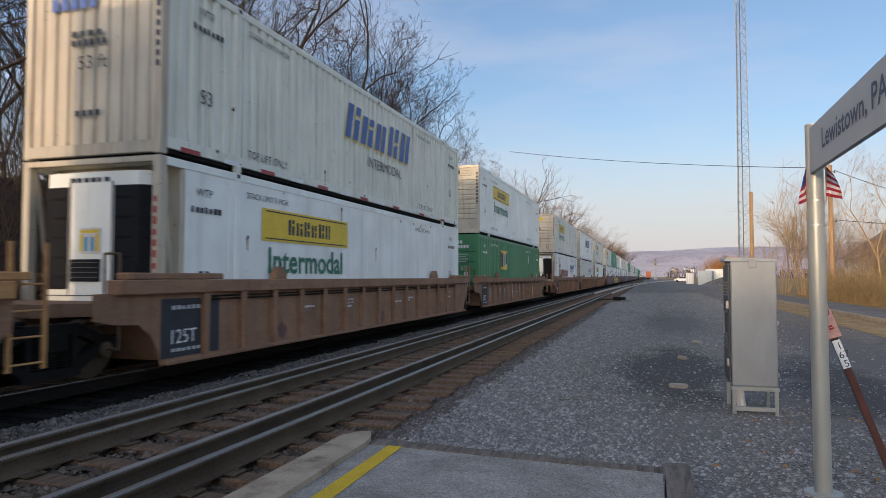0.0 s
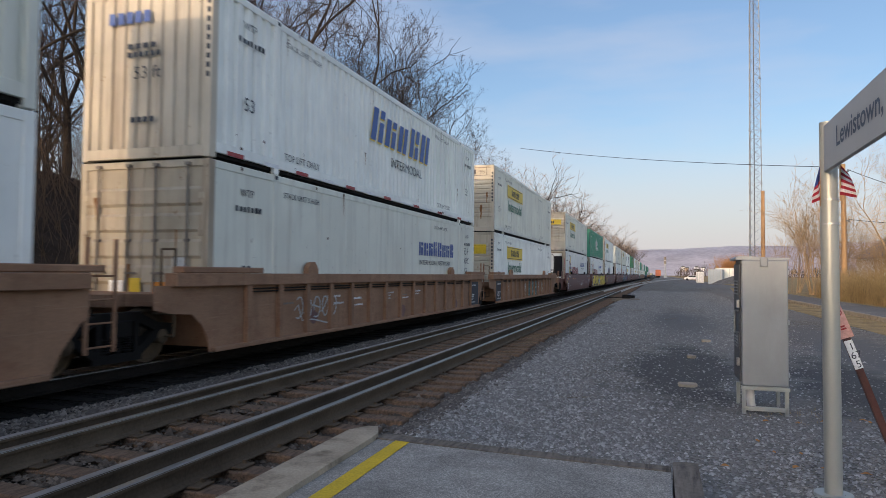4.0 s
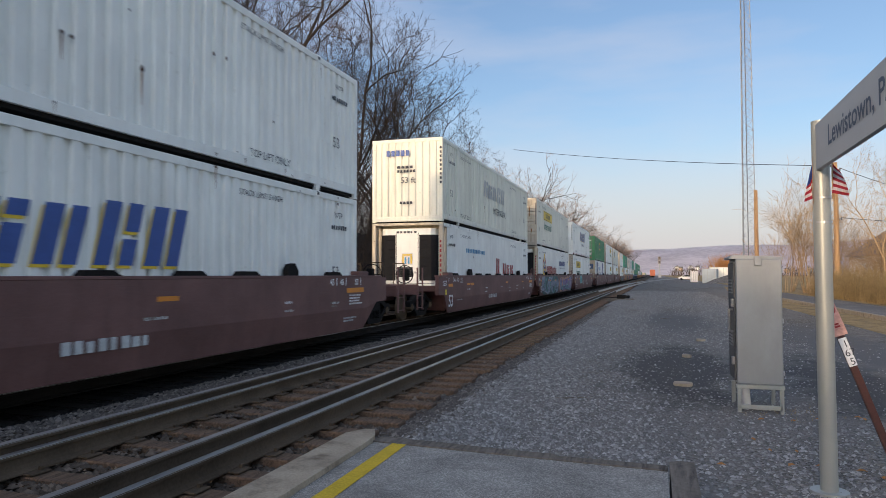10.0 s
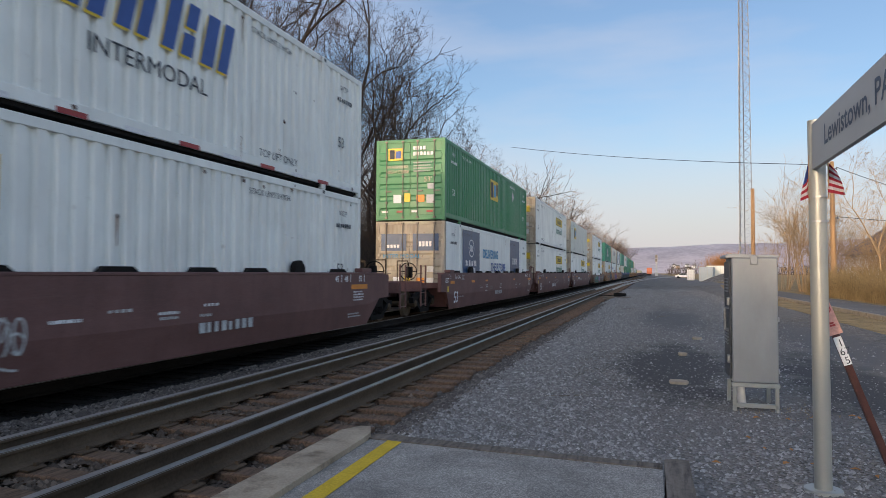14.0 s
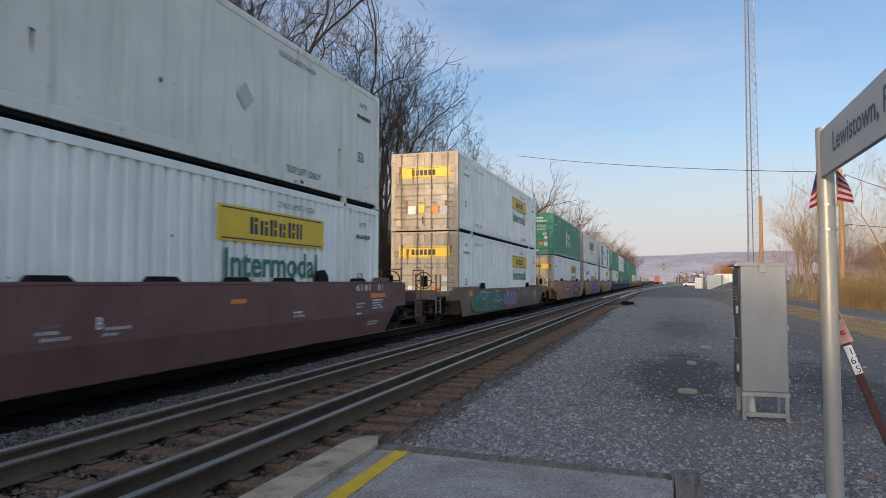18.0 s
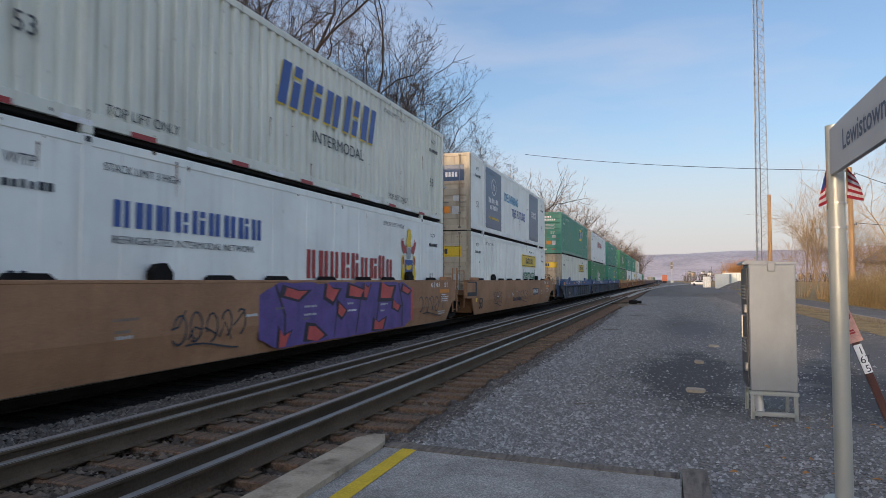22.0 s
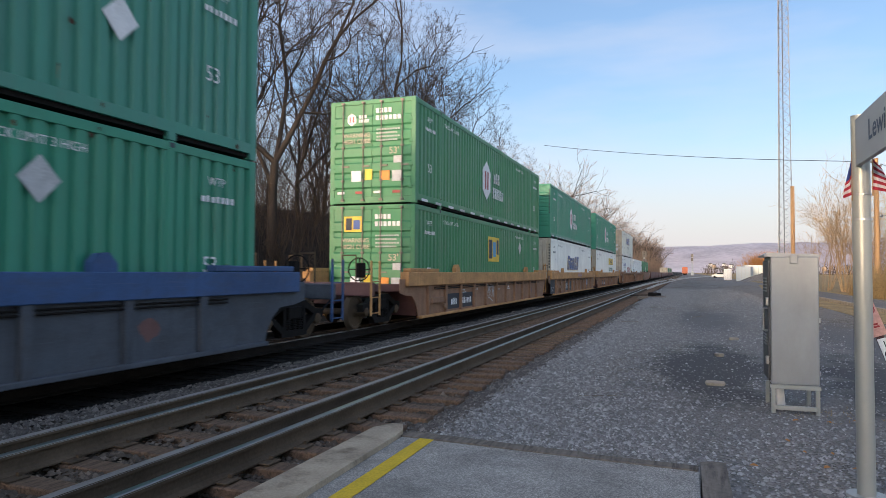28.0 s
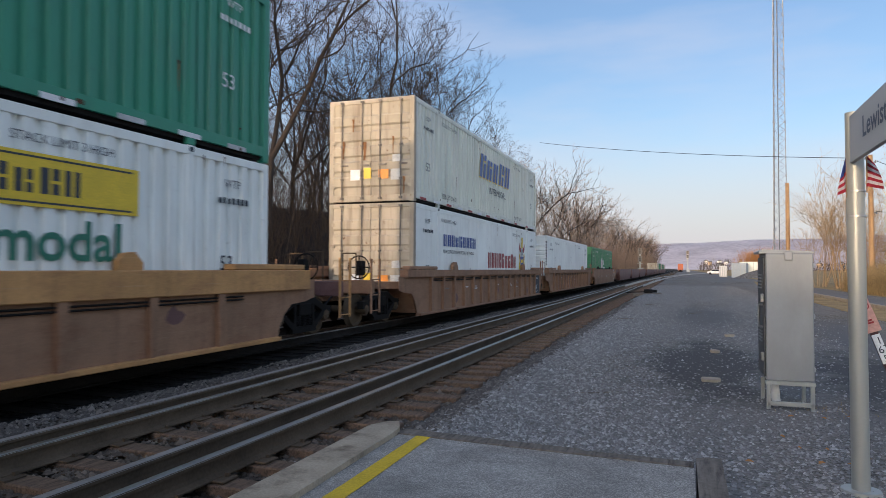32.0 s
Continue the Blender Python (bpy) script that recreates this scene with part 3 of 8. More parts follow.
def ground_height(x, y):
    """Level yard, sunk track bed, and the wooded bank beyond the far track."""
    n = noise.noise(Vector((x * 0.15, y * 0.15, 0.3))) * 0.05
    if x > 9.4:
        h = GROUND + 0.14 + min(1.0, (x - 9.4) / 12.0) * 0.25
    elif x > -2.1:
        h = GROUND
    elif x > -2.6:
        h = GROUND - 0.15 * (-2.1 - x) / 0.5
    elif x > -11.0:
        h = max(-0.27, -0.25 - 0.02 * (-2.6 - x))
    elif x > -13.0:
        h = -0.27 - 0.28 * (-11.0 - x) / 2.0
    else:
        d = -13.0 - x
        bank = 6.6 if y < 45 else max(3.0, 6.6 - (y - 45) * 0.03)
        # lowered towards and behind the view, shaped to let the low sun through
        if y < 14:
            bank *= 0.25 + 0.75 * max(0.0, min(1.0, (y + 2) / 16.0))
        h = -0.55 + bank * (1 - math.exp(-d / 5.5)) + max(0, d - 14) * 0.03
        n *= 1 + min(4, d * 1.2)
        n += noise.noise(Vector((x * 0.5, y * 0.5, 2.0))) * min(0.35, d * 0.08)
    if abs(x) < 40 and -20 < y < 300:
        h += n if x < -13 else n * (0.5 if x > -2.6 else 0.1)
    return h


def grid(name, xs, ys, height, material):
    vs = [(x, y, height(x, y)) for y in ys for x in xs]
    w = len(xs)
    fs = [(j * w + i, j * w + i + 1, (j + 1) * w + i + 1, (j + 1) * w + i) for j in range(len(ys) - 1) for i in range(w - 1)]
    me = bpy.data.meshes.new(name)
    me.from_pydata(vs, [], fs)
    me.materials.append(material)
    me.shade_smooth()
    return new(name, me)


XS = [-3000, -1200, -500, -200, -90, -60, -45, -36] + [-32 + 0.8 * i for i in range(24)] + [-12.6, -12, -11, -10, -9, -7.5, -6.5, -6, -5, -4, -3.2, -3.0, -2.8, -2.6, -2.45, -2.3, -2.15] + \
     [-2 + 0.5 * i for i in range(18)] + [7.5 + i for i in range(14)] + [24, 30, 40, 70, 140, 400, 1200, 3000]
YS = [-600, -200, -100, -60, -40, -25, -15, -8, -4] + [0.8 * i for i in range(60)] + [50 + 4 * i for i in range(40)] + [215, 240, 280, 340, 420, 550, 800, 1200, 2000, 4000]
ground = tagged(grid("ground", XS, YS, ground_height, M["yard"]), "packed grey cinder and gravel yard beside the tracks", "ground", kind="structure")
ground.data.materials.append(M["litter"])
ground.data.materials.append(M["ballast"])
ground.data.materials.append(M["grass"])
ground.data.materials.append(M["ballast_shade"])
# the strip below the train takes the ballast with painted shade
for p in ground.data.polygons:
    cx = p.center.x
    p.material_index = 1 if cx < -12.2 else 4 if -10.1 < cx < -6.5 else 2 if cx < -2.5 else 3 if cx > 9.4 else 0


def rail_geo(xc, y0, y1, steps=((0, 0),), base=-0.17):
    g = Geo()
    half = [(0.070, base), (0.070, base + 0.012), (0.018, base + 0.035), (0.010, base + 0.06), (0.010, -0.045), (0.036, -0.036), (0.037, -0.006)]
    prof = half + [(-u, w) for u, w in half[::-1]]
    return g.prism([(xc + u, w) for u, w in prof], "y", y0, y1)


def rail(xc, y0, y1, shiny, parent, steel="rail"):
    r = part("rail", rail_geo(xc, y0, y1), M[steel], parent)
    part("rail_head", Geo().prism([(xc - 0.0375, -0.014), (xc + 0.0375, -0.014), (xc + 0.035, -0.003), (xc + 0.025, 0.0015), (xc - 0.025, 0.0015), (xc - 0.035, -0.003)], "y", y0, y1), M["rail_top"] if shiny else M["dull_top"], r,
         "polished running surface" if shiny else "dull rusty running surface")
    return r


GAUGE = 0.7525
track_near = thing("track_near", "empty near railway track with four rails on timber ties", "railway track", kind="structure")
rail(TRACK_NEAR - GAUGE, -60, 900, True, track_near)
rail(TRACK_NEAR + GAUGE, -60, 900, True, track_near)
rail(TRACK_NEAR - GAUGE - 0.375, -60, 60, False, track_near)
rail(TRACK_NEAR + GAUGE - 0.375, -60, 60, False, track_near)
track_far = thing("track_far", "far railway track under the passing train", "railway track", kind="structure")
rail(TRACK_FAR - GAUGE, -60, 900, True, track_far, "rail_shade")
rail(TRACK_FAR + GAUGE, -60, 900, True, track_far, "rail_shade")


def tie_geo():
    return Geo().box(-1.30, 1.30, -0.11, 0.11, -0.32, 0.0, 0.012)


rnd = random.Random(5)
tie_mesh = once("tie", tie_geo)
plate_mesh = once("tie_plate", lambda: Geo().box(-0.17, 0.17, -0.09, 0.09, 0.0, 0.016, 0.004).box(-0.12, -0.09, -0.06, -0.03, 0.01, 0.045).box(0.09, 0.12, 0.03, 0.06, 0.01, 0.045))
rest_ties, far_ties = Geo(), Geo()
for i in range(-12, 600):
    y = i * 0.53
    jig = pose(TRACK_NEAR + rnd.uniform(-0.06, 0.06) + 0.11, y + rnd.uniform(-0.03, 0.03), -0.178 + rnd.uniform(-0.012, 0.0), 0, 0, rnd.uniform(-1.6, 1.6))
    if -2 <= i < 180:
        part("tie", tie_mesh, M["tie"], track_near, at=jig)
        if i < 20:
            for dx in (-GAUGE, GAUGE, -GAUGE - 0.375, GAUGE - 0.375):
                part("tie_plate", plate_mesh, M["rail"], track_near, at=pose(TRACK_NEAR + dx, y, -0.178))
    else:
        rest_ties.box(TRACK_NEAR - 1.3, TRACK_NEAR + 1.3, y - 0.11, y + 0.11, -0.32, -0.178)
    dx = rnd.uniform(-0.05, 0.05)
    far_ties.box(TRACK_FAR - 1.3 + dx, TRACK_FAR + 1.3 + dx, y - 0.11, y + 0.11, -0.32, -0.258)
tagged(part("far_ties", rest_ties, M["tie"], track_near), kind="stuff")
tagged(part("ties", far_ties, M["tie_shade"], track_far), kind="stuff")

# the track that branches off to the other side farther on
branch = thing("branch_track", "track curving away towards the yard buildings", "railway track", kind="structure")
for off in (-GAUGE, GAUGE):
    g = Geo()
    pts = []
    for i in range(40):
        y = 62 + i * 7.5
        d = y - 62
        pts.append((TRACK_NEAR + off + 0.00026 * d * d if d < 190 else TRACK_NEAR + off + 0.00026 * 190 * 190 + (d - 190) * 0.0988, y))
    for (xa, ya), (xb, yb) in zip(pts, pts[1:]):
        g.add([(xa - 0.036, ya, 0.0), (xa + 0.036, ya, 0.0), (xb + 0.036, yb, 0.0), (xb - 0.036, yb, 0.0),
               (xa - 0.06, ya, -0.17), (xa + 0.06, ya, -0.17), (xb + 0.06, yb, -0.17), (xb - 0.06, yb, -0.17)],
              [(0, 1, 2, 3), (1, 5, 6, 2), (4, 0, 3, 7)])
    part("rail", g, M["rail_top"], branch)

# ---- platform ----
platform = thing("platform", "low asphalt station platform with a concrete edge and a yellow line", "platform", kind="structure")
part("slab", Geo().prism([(-1.90, -40), (0.07, -40), (0.07, 4.395), (-0.4, 4.42), (-1.0, 4.465), (-1.93, 4.54)], "z", -0.5, 0.20), M["asphalt"], platform)
part("edge_kerb", Geo().prism([(-2.17, -40), (-1.90, -40), (-1.885, 3.1), (-1.93, 4.42), (-1.95, 4.60), (-2.03, 4.78), (-2.11, 4.77), (-2.19, 4.60), (-2.17, 3.0)], "z", -0.5, 0.235), M["concrete"], platform, "worn concrete platform edge")
part("yellow_line", Geo().add([(-1.77, -40, 0.204), (-1.655, -40, 0.204), (-1.655, 3.4, 0.204), (-1.68, 4.56, 0.204), (-1.79, 4.545, 0.204), (-1.77, 3.4, 0.204)], [(0, 1, 2, 3, 4, 5)]), M["yellow_line"], platform, "painted yellow safety line")
edge_plank = tagged(part("edge_plank", Geo().prism([(-1.945, 4.545), (-1.4, 4.505), (-1.0, 4.468), (-0.62, 4.445), (-0.4, 4.424), (0.062, 4.398), (0.072, 4.50), (-0.25, 4.525), (-0.62, 4.535), (-0.66, 4.575), (-1.1, 4.605), (-1.5, 4.655), (-1.93, 4.68)], "z", -0.2, 0.208), M["timber"]), "weathered timber closing the end of the platform", "timber")
splinter = tagged(part("broken_board", Geo().prism([(-0.63, 4.54), (0.05, 4.505), (0.05, 4.56), (-0.3, 4.60), (-0.60, 4.585)], "z", -0.15, 0.175), M["timber"]), "split lower edge of the platform timber", "timber")
side_timber = tagged(part("side_timber", Geo().prism([(0.085, -6), (0.245, -6), (0.235, 4.64), (0.16, 4.66), (0.085, 4.62)], "z", -0.2, 0.204), M["timber"]), "grey weathered timber along the platform side", "timber")

# ---- the train ----
LEN, WID, HIG = 16.15, 1.295, 2.895
BASE_LOW, BASE_TOP = 0.31, 3.235
POST = 1.98


def corrugated(x, y0, y1, z0, z1, pitch=0.285, deep=0.060):
    """A wall of upright ribs at the outer face x, with its ribs sunk towards the axis."""
    g = Geo()
    s = 1 if x > 0 else -1
    n = max(1, round((y1 - y0) / pitch))
    p = (y1 - y0) / n
    prof = []
    for i in range(n):
        a = y0 + i * p
        prof += [(a, x), (a + p * 0.46, x), (a + p * 0.57, x - s * deep), (a + p * 0.89, x - s * deep)]
    prof.append((y1, x))
    vs = [(xx, yy, z) for yy, xx in prof for z in (z0, z1)]
    fs = [((2 * i, 2 * i + 2, 2 * i + 3, 2 * i + 1) if s > 0 else (2 * i, 2 * i + 1, 2 * i + 3, 2 * i + 2)) for i in range(len(prof) - 1)]
    return g.add(vs, fs)


def plated(x, y0, y1, z0, z1, panel=1.22):
    """A flat wall of sheets that meet under raised seams."""
    s = 1 if x > 0 else -1
    n = max(1, round((y1 - y0) / panel))
    p = (y1 - y0) / n
    prof = [(y0, x)]
    for i in range(1, n):
        a = y0 + i * p
        prof += [(a - 0.035, x), (a - 0.030, x + s * 0.007), (a + 0.030, x + s * 0.007), (a + 0.035, x)]
    prof.append((y1, x))
    vs = [(xx, yy, z) for yy, xx in prof for z in (z0, z1)]
    fs = [((2 * i, 2 * i + 2, 2 * i + 3, 2 * i + 1) if s > 0 else (2 * i, 2 * i + 1, 2 * i + 3, 2 * i + 2)) for i in range(len(prof) - 1)]
    return Geo().add(vs, fs)


def wall_of(style, side, start=0.15):
    f = corrugated if style == "ribbed" else plated
    return f(side * (WID - 0.012), start, LEN - 0.15, 0.25, HIG - 0.12)


def door_leaf(x0, x1, ribs):
    step = (HIG - 0.75) / ribs
    prof = [(0.022, 0.20)]
    for k in range(ribs):
        z = 0.42 + k * step
        prof += [(0.022, z), (-0.012, z + 0.05), (-0.012, z + step - 0.16), (0.022, z + step - 0.11)]
    prof += [(0.022, HIG - 0.12), (0.075, HIG - 0.12), (0.075, 0.20)]
    return Geo().prism(prof, "x", x0, x1)


def nose_flat():
    """A closed end with level ribs."""
    prof = [(0.035, 0.18), (0.035, 0.62)]
    for k in range(9):
        z = 0.62 + k * 0.205
        prof += [(0.0, z + 0.035), (0.0, z + 0.15), (0.035, z + 0.185), (0.035, z + 0.205)]
    prof += [(0.035, HIG - 0.10), (0.08, HIG - 0.10), (0.08, 0.18)]
    return Geo().prism(prof, "x", -WID + 0.11, WID - 0.11)


def nose_upright():
    """A closed end with upright ribs."""
    prof = [(-WID + 0.11, 0.047)]
    for k in range(9):
        x = -WID + 0.16 + k * 0.252
        prof += [(x, 0.047), (x + 0.03, 0.006), (x + 0.17, 0.006), (x + 0.20, 0.047)]
    prof += [(WID - 0.11, 0.047), (WID - 0.11, 0.085), (-WID + 0.11, 0.085)]
    return Geo().prism(prof, "z", 0.20, HIG - 0.10)


def container(s, level, style, end, mat, dull=None, extras=(), label="", end_mat=None):
    """A 53-foot box whose front end stands at s along the train."""
    root = thing("shipping_container", label, "container", "containers on the train")
    mat, dull = M[mat], M[dull or mat]
    em = M[end_mat] if end_mat else dull
    for side, nm in ((1, "a"), (-1, "b")):
        start = 0.58 if end == "reefer" else 0.15
        part("side_wall", once((style, "wall", side, start), lambda: wall_of(style, side, start)), mat, root)
        part("top_rail", once(("top_rail", side), lambda: Geo().box(min(side * WID, side * (WID - 0.07)), max(side * WID, side * (WID - 0.07)), 0.16, LEN - 0.16, HIG - 0.13, HIG, 0.006)), mat, root)
        part("bottom_rail", once(("bottom_rail", side), lambda: Geo().box(min(side * WID, side * (WID - 0.06)), max(side * WID, side * (WID - 0.06)), 0.16, LEN - 0.16, 0.10, 0.27, 0.006)), dull, root)
        for y in (POST, LEN - POST) if side > 0 else ():
            part("lift_post", once(("lift_post", side), lambda: Geo().box(min(side * (WID + 0.002), side * (WID - 0.08)), max(side * (WID + 0.002), side * (WID - 0.08)), -0.07, 0.07, 0.0, HIG + 0.002, 0.006)
                 .box(min(side * (WID + 0.006), side * (WID - 0.08)), max(side * (WID + 0.006), side * (WID - 0.08)), -0.085, 0.085, HIG - 0.11, HIG + 0.012, 0.008)
                 .box(min(side * (WID + 0.006), side * (WID - 0.08)), max(side * (WID + 0.006), side * (WID - 0.08)), -0.085, 0.085, -0.012, 0.10, 0.008)), mat, root, at=pose(0, y, 0))
        for y in (0.08, LEN - 0.08):
            part("corner_post", once(("corner_post", side), lambda: Geo().box(min(side * (WID + 0.003), side * (WID - 0.13)), max(side * (WID + 0.003), side * (WID - 0.13)), -0.08, 0.08, 0.0, HIG + 0.003, 0.008)), em if y < 1 else mat, root, at=pose(0, y, 0))
    part("roof", once("container_roof", lambda: Geo().box(-WID + 0.07, WID - 0.07, 0.02, LEN - 0.02, HIG - 0.05, HIG - 0.015)), dull, root)
    part("floor", once("container_floor", lambda: Geo().box(-WID + 0.06, WID - 0.06, 0.05, LEN - 0.05, 0.04, 0.19)), M["grease"], root)
    part("rear_wall", once("rear_wall", lambda: Geo().box(-WID + 0.12, WID - 0.12, LEN - 0.08, LEN - 0.03, 0.05, HIG - 0.05)), mat, root)
    part("end_sill", once("end_sill", lambda: Geo().box(-WID + 0.12, WID - 0.12, 0.0, 0.09, 0.02, 0.20, 0.008)), em, root)
    if end != "reefer":
        part("end_header", once("end_header", lambda: Geo().box(-WID + 0.12, WID - 0.12, 0.0, 0.09, HIG - 0.12, HIG, 0.008)), em, root)
    if end == "flat":
        part("front_wall", once("nose_flat", nose_flat), em, root)
    elif end == "upright":
        part("front_wall", once("nose_upright", nose_upright), em, root)
    elif end == "doors":
        for k in (0, 1):
            x0, x1 = (-WID + 0.13, -0.008) if k == 0 else (0.008, WID - 0.13)
            d = part("door", once(("door", k), lambda: door_leaf(x0, x1, 5)), em, root)
            for j in (0.24, 0.78):
                x = x0 + (x1 - x0) * j
                part("lock_rod", once("lock_rod", lambda: Geo().tube((0, -0.035, 0.10), (0, -0.035, HIG - 0.06), 0.017, n=6).box(-0.045, 0.045, -0.06, 0.0, 0.08, 0.14).box(-0.045, 0.045, -0.06, 0.0, HIG - 0.10, HIG - 0.05)
                     .box(-0.03, 0.20, -0.055, -0.03, 1.02, 1.06).box(-0.04, 0.04, -0.055, 0.02, 1.55, 1.60).box(-0.04, 0.04, -0.055, 0.02, 0.62, 0.67)), M["rod"], d, "steel locking bar", at=pose(x, 0, 0))
            xh = x0 if k == 0 else x1
            for z in (0.45, 1.05, 1.7, 2.3):
                part("hinge", once("hinge", lambda: Geo().box(-0.05, 0.05, -0.02, 0.03, -0.05, 0.05, 0.006)), em, d, at=pose(xh, 0, z))
    elif end == "reefer":
        part("front_wall", once("reefer_wall", lambda: Geo().box(-WID + 0.12, WID - 0.12, 0.55, 0.60, 0.2, HIG)), em, root)
        part("front_top_bar", once("reefer_bar", lambda: Geo().box(-WID + 0.12, WID - 0.12, 0.0, 0.10, HIG - 0.09, HIG, 0.008)), em, root)
        unit = part("cooling_unit", once("cooling_unit", lambda: Geo().prism([(-0.98, 0.20), (-0.84, 0.10), (-0.40, 0.06), (0.40, 0.06), (0.84, 0.10), (0.98, 0.20), (0.98, 0.55), (-0.98, 0.55)], "z", 0.55, 2.70)), M["white"], root, "white refrigeration unit with black grilles", True)
        for sx in (-1, 1):
            part("grille", once(("grille", sx), lambda: Geo().prism([(sx * 0.44, 0.05), (sx * 0.86, 0.085), (sx * 1.0, 0.18), (sx * 1.02, 0.4), (sx * 0.44, 0.4)][::sx], "z", 0.90, 2.48)), M["black"], unit, "black louvred grille")
            for k in range(5):
                part("louvre", once(("louvre", sx), lambda: Geo().add([(sx * u, 0.03 + 0.13 * (u - 0.44) ** 2 / 0.33 + (0.0 if v else 0.05), v * 0.10 - 0.05 * (u - 0.44)) for v in (0, 1) for u in (0.47, 0.62, 0.78, 0.90, 1.0)] , [(q, q + 1, q + 6, q + 5)[::sx] for q in range(4)]), True), M["black"], unit, "black curved louvre", at=pose(0, 0, 1.02 + k * 0.30))
        part("seam", once("unit_seam", lambda: Geo().box(-0.96, 0.96, 0.045, 0.06, 0.80, 0.815).box(-0.41, -0.395, 0.045, 0.06, 0.80, 2.55).box(0.395, 0.41, 0.045, 0.06, 0.80, 2.55)), M["alu_dark"], unit, "dark panel joints")
        panel = part("control_panel", once("control_panel", lambda: Geo().box(-0.36, 0.20, 0.03, 0.06, 1.02, 1.36, 0.006)), M["black"], unit, "dark control panel")
        for k in range(4):
            part("panel_row", once("panel_row", lambda: Geo().box(-0.33, 0.17, 0.024, 0.030, 0.0, 0.012)), M["alu_dark"], panel, at=pose(0, 0, 1.08 + k * 0.075))
        part("badge", once("unit_badge", lambda: Geo().lathe([(0.0, -0.008), (0.035, -0.006), (0.04, 0.0)], "y", (0.29, 0.055, 1.18), 12)), M["steel"], unit)
        part("emblem_panel", once("emblem_panel", lambda: Geo().box(-0.20, 0.20, 0.035, 0.06, 1.44, 1.84, 0.006)), M["house_white"], unit)
        part("emblem_frame", once("emblem_frame", lambda: Geo().box(-0.18, 0.18, 0.030, 0.035, 1.76, 1.81).box(-0.18, -0.12, 0.030, 0.035, 1.48, 1.74).box(0.12, 0.18, 0.030, 0.035, 1.48, 1.74)), M["yellow"], unit)
        part("emblem_mark", once("emblem_mark", lambda: Geo().box(-0.09, -0.03, 0.028, 0.034, 1.48, 1.70).box(0.03, 0.09, 0.028, 0.034, 1.48, 1.70)), M["teal_ink"], unit)
        for k, w in enumerate((0.10, 0.08, 0.09, 0.10, 0.06, 0.09)):
            part("name_bar", once(("unit_bar", w), lambda: Geo().box(0, w, 0.05, 0.06, 2.54, 2.61)), M["ink"], unit, at=pose(-0.40 + k * 0.13, 0, 0))
        for sx in (-1, 1):
            part("brace", once(("brace", sx), lambda: Geo().tube((sx * 1.19, 0.14, 2.72), (sx * 1.19, 0.52, 0.40), 0.035, n=6)), em, root, "slanting frame brace")
            part("frame_post", once(("frame_post", sx), lambda: Geo().box(min(sx * 1.27, sx * 1.10), max(sx * 1.27, sx * 1.10), 0.52, 0.62, 0.2, HIG - 0.1, 0.01)), em, root, "cream frame post")
        for k in range(11):
            part("number_bar", once(("post_bar", k % 3), lambda: Geo().box(WID - 0.10, WID - 0.04, -0.006, 0.0, 0.0, (0.10, 0.085, 0.11)[k % 3])), M["red_ink"], root, at=pose(0, 0, 0.55 + k * 0.165))
    for fn, *a in extras:
        fn(root, *a)
    return root, s, BASE_LOW if level == 0 else BASE_TOP


XS_ = WID + 0.004


def text_side(root, text, y, z, size, ink="ink", bold=0.0, shear=0.0, squeeze=1.0):
    """Lettering on the side that faces the platform."""
    tagged(part("lettering", letters(text, size, shear, bold), M[ink], root, at=Matrix.Translation((XS_, y, z)) @ SIDE @ Matrix.Diagonal((squeeze, 1, 1, 1))), kind="stuff")


def text_end(root, text, x, z, size, ink="ink", bold=0.0, y=-0.04):
    tagged(part("lettering", letters(text, size, 0.0, bold), M[ink], root, at=Matrix.Translation((x, y, z)) @ FRONT), kind="stuff")


def bars_side(root, y, z, w, h, n, ink="ink", seed=1, slant=0.0, x=None):
    """A row of plain upright bars in place of a name."""
    r = random.Random(seed)
    g = Geo()
    x = x or XS_
    for i in range(n):
        b = w / n
        hh = h * r.choice((1.0, 1.0, 0.86))
        a0 = y + i * b + b * 0.07
        s1, gp, s2 = b * r.uniform(0.26, 0.36), b * r.uniform(0.10, 0.16), b * r.uniform(0.24, 0.34)
        top = hh * r.choice((1.0, 0.62, 0.42))
        if h > 0.3:        # two strokes of each sign, one of them often shorter
            sets = ((a0, a0 + s1, 0, hh), (a0 + s1 + gp, a0 + s1 + gp + s2, 0, top), (a0 + s1 + gp, a0 + s1 + gp + s2, min(hh, top + hh * 0.12), hh)) if top < hh else ((a0, a0 + s1, 0, hh), (a0 + s1 + gp, a0 + s1 + gp + s2, 0, hh))
        else:
            sets = ((a0, a0 + b * r.uniform(0.5, 0.8), 0, hh),)
        for lo, hi, v0, v1 in sets:
            g.add([(x, lo + slant * v0, z + v0), (x, hi + slant * v0, z + v0), (x, hi + slant * v1, z + v1), (x, lo + slant * v1, z + v1)], [(0, 1, 2, 3)])
    tagged(part("name_mark", g, M[ink], root), kind="stuff")


def bars_end(root, x, z, w, h, n, ink="ink", y=-0.04):
    g = Geo()
    for i in range(n):
        a = x + w * i / n
        g.add([(a, y, z), (a + w / n * 0.72, y, z), (a + w / n * 0.72, y, z + h), (a, y, z + h)], [(0, 1, 2, 3)])
    tagged(part("name_mark", g, M[ink], root), kind="stuff")


def quad_side(root, name, y0, y1, z0, z1, ink, x=None, label=""):
    x = x or XS_
    part(name, Geo().add([(x, y0, z0), (x, y1, z0), (x, y1, z1), (x, y0, z1)], [(0, 1, 2, 3)]), M[ink], root, label)


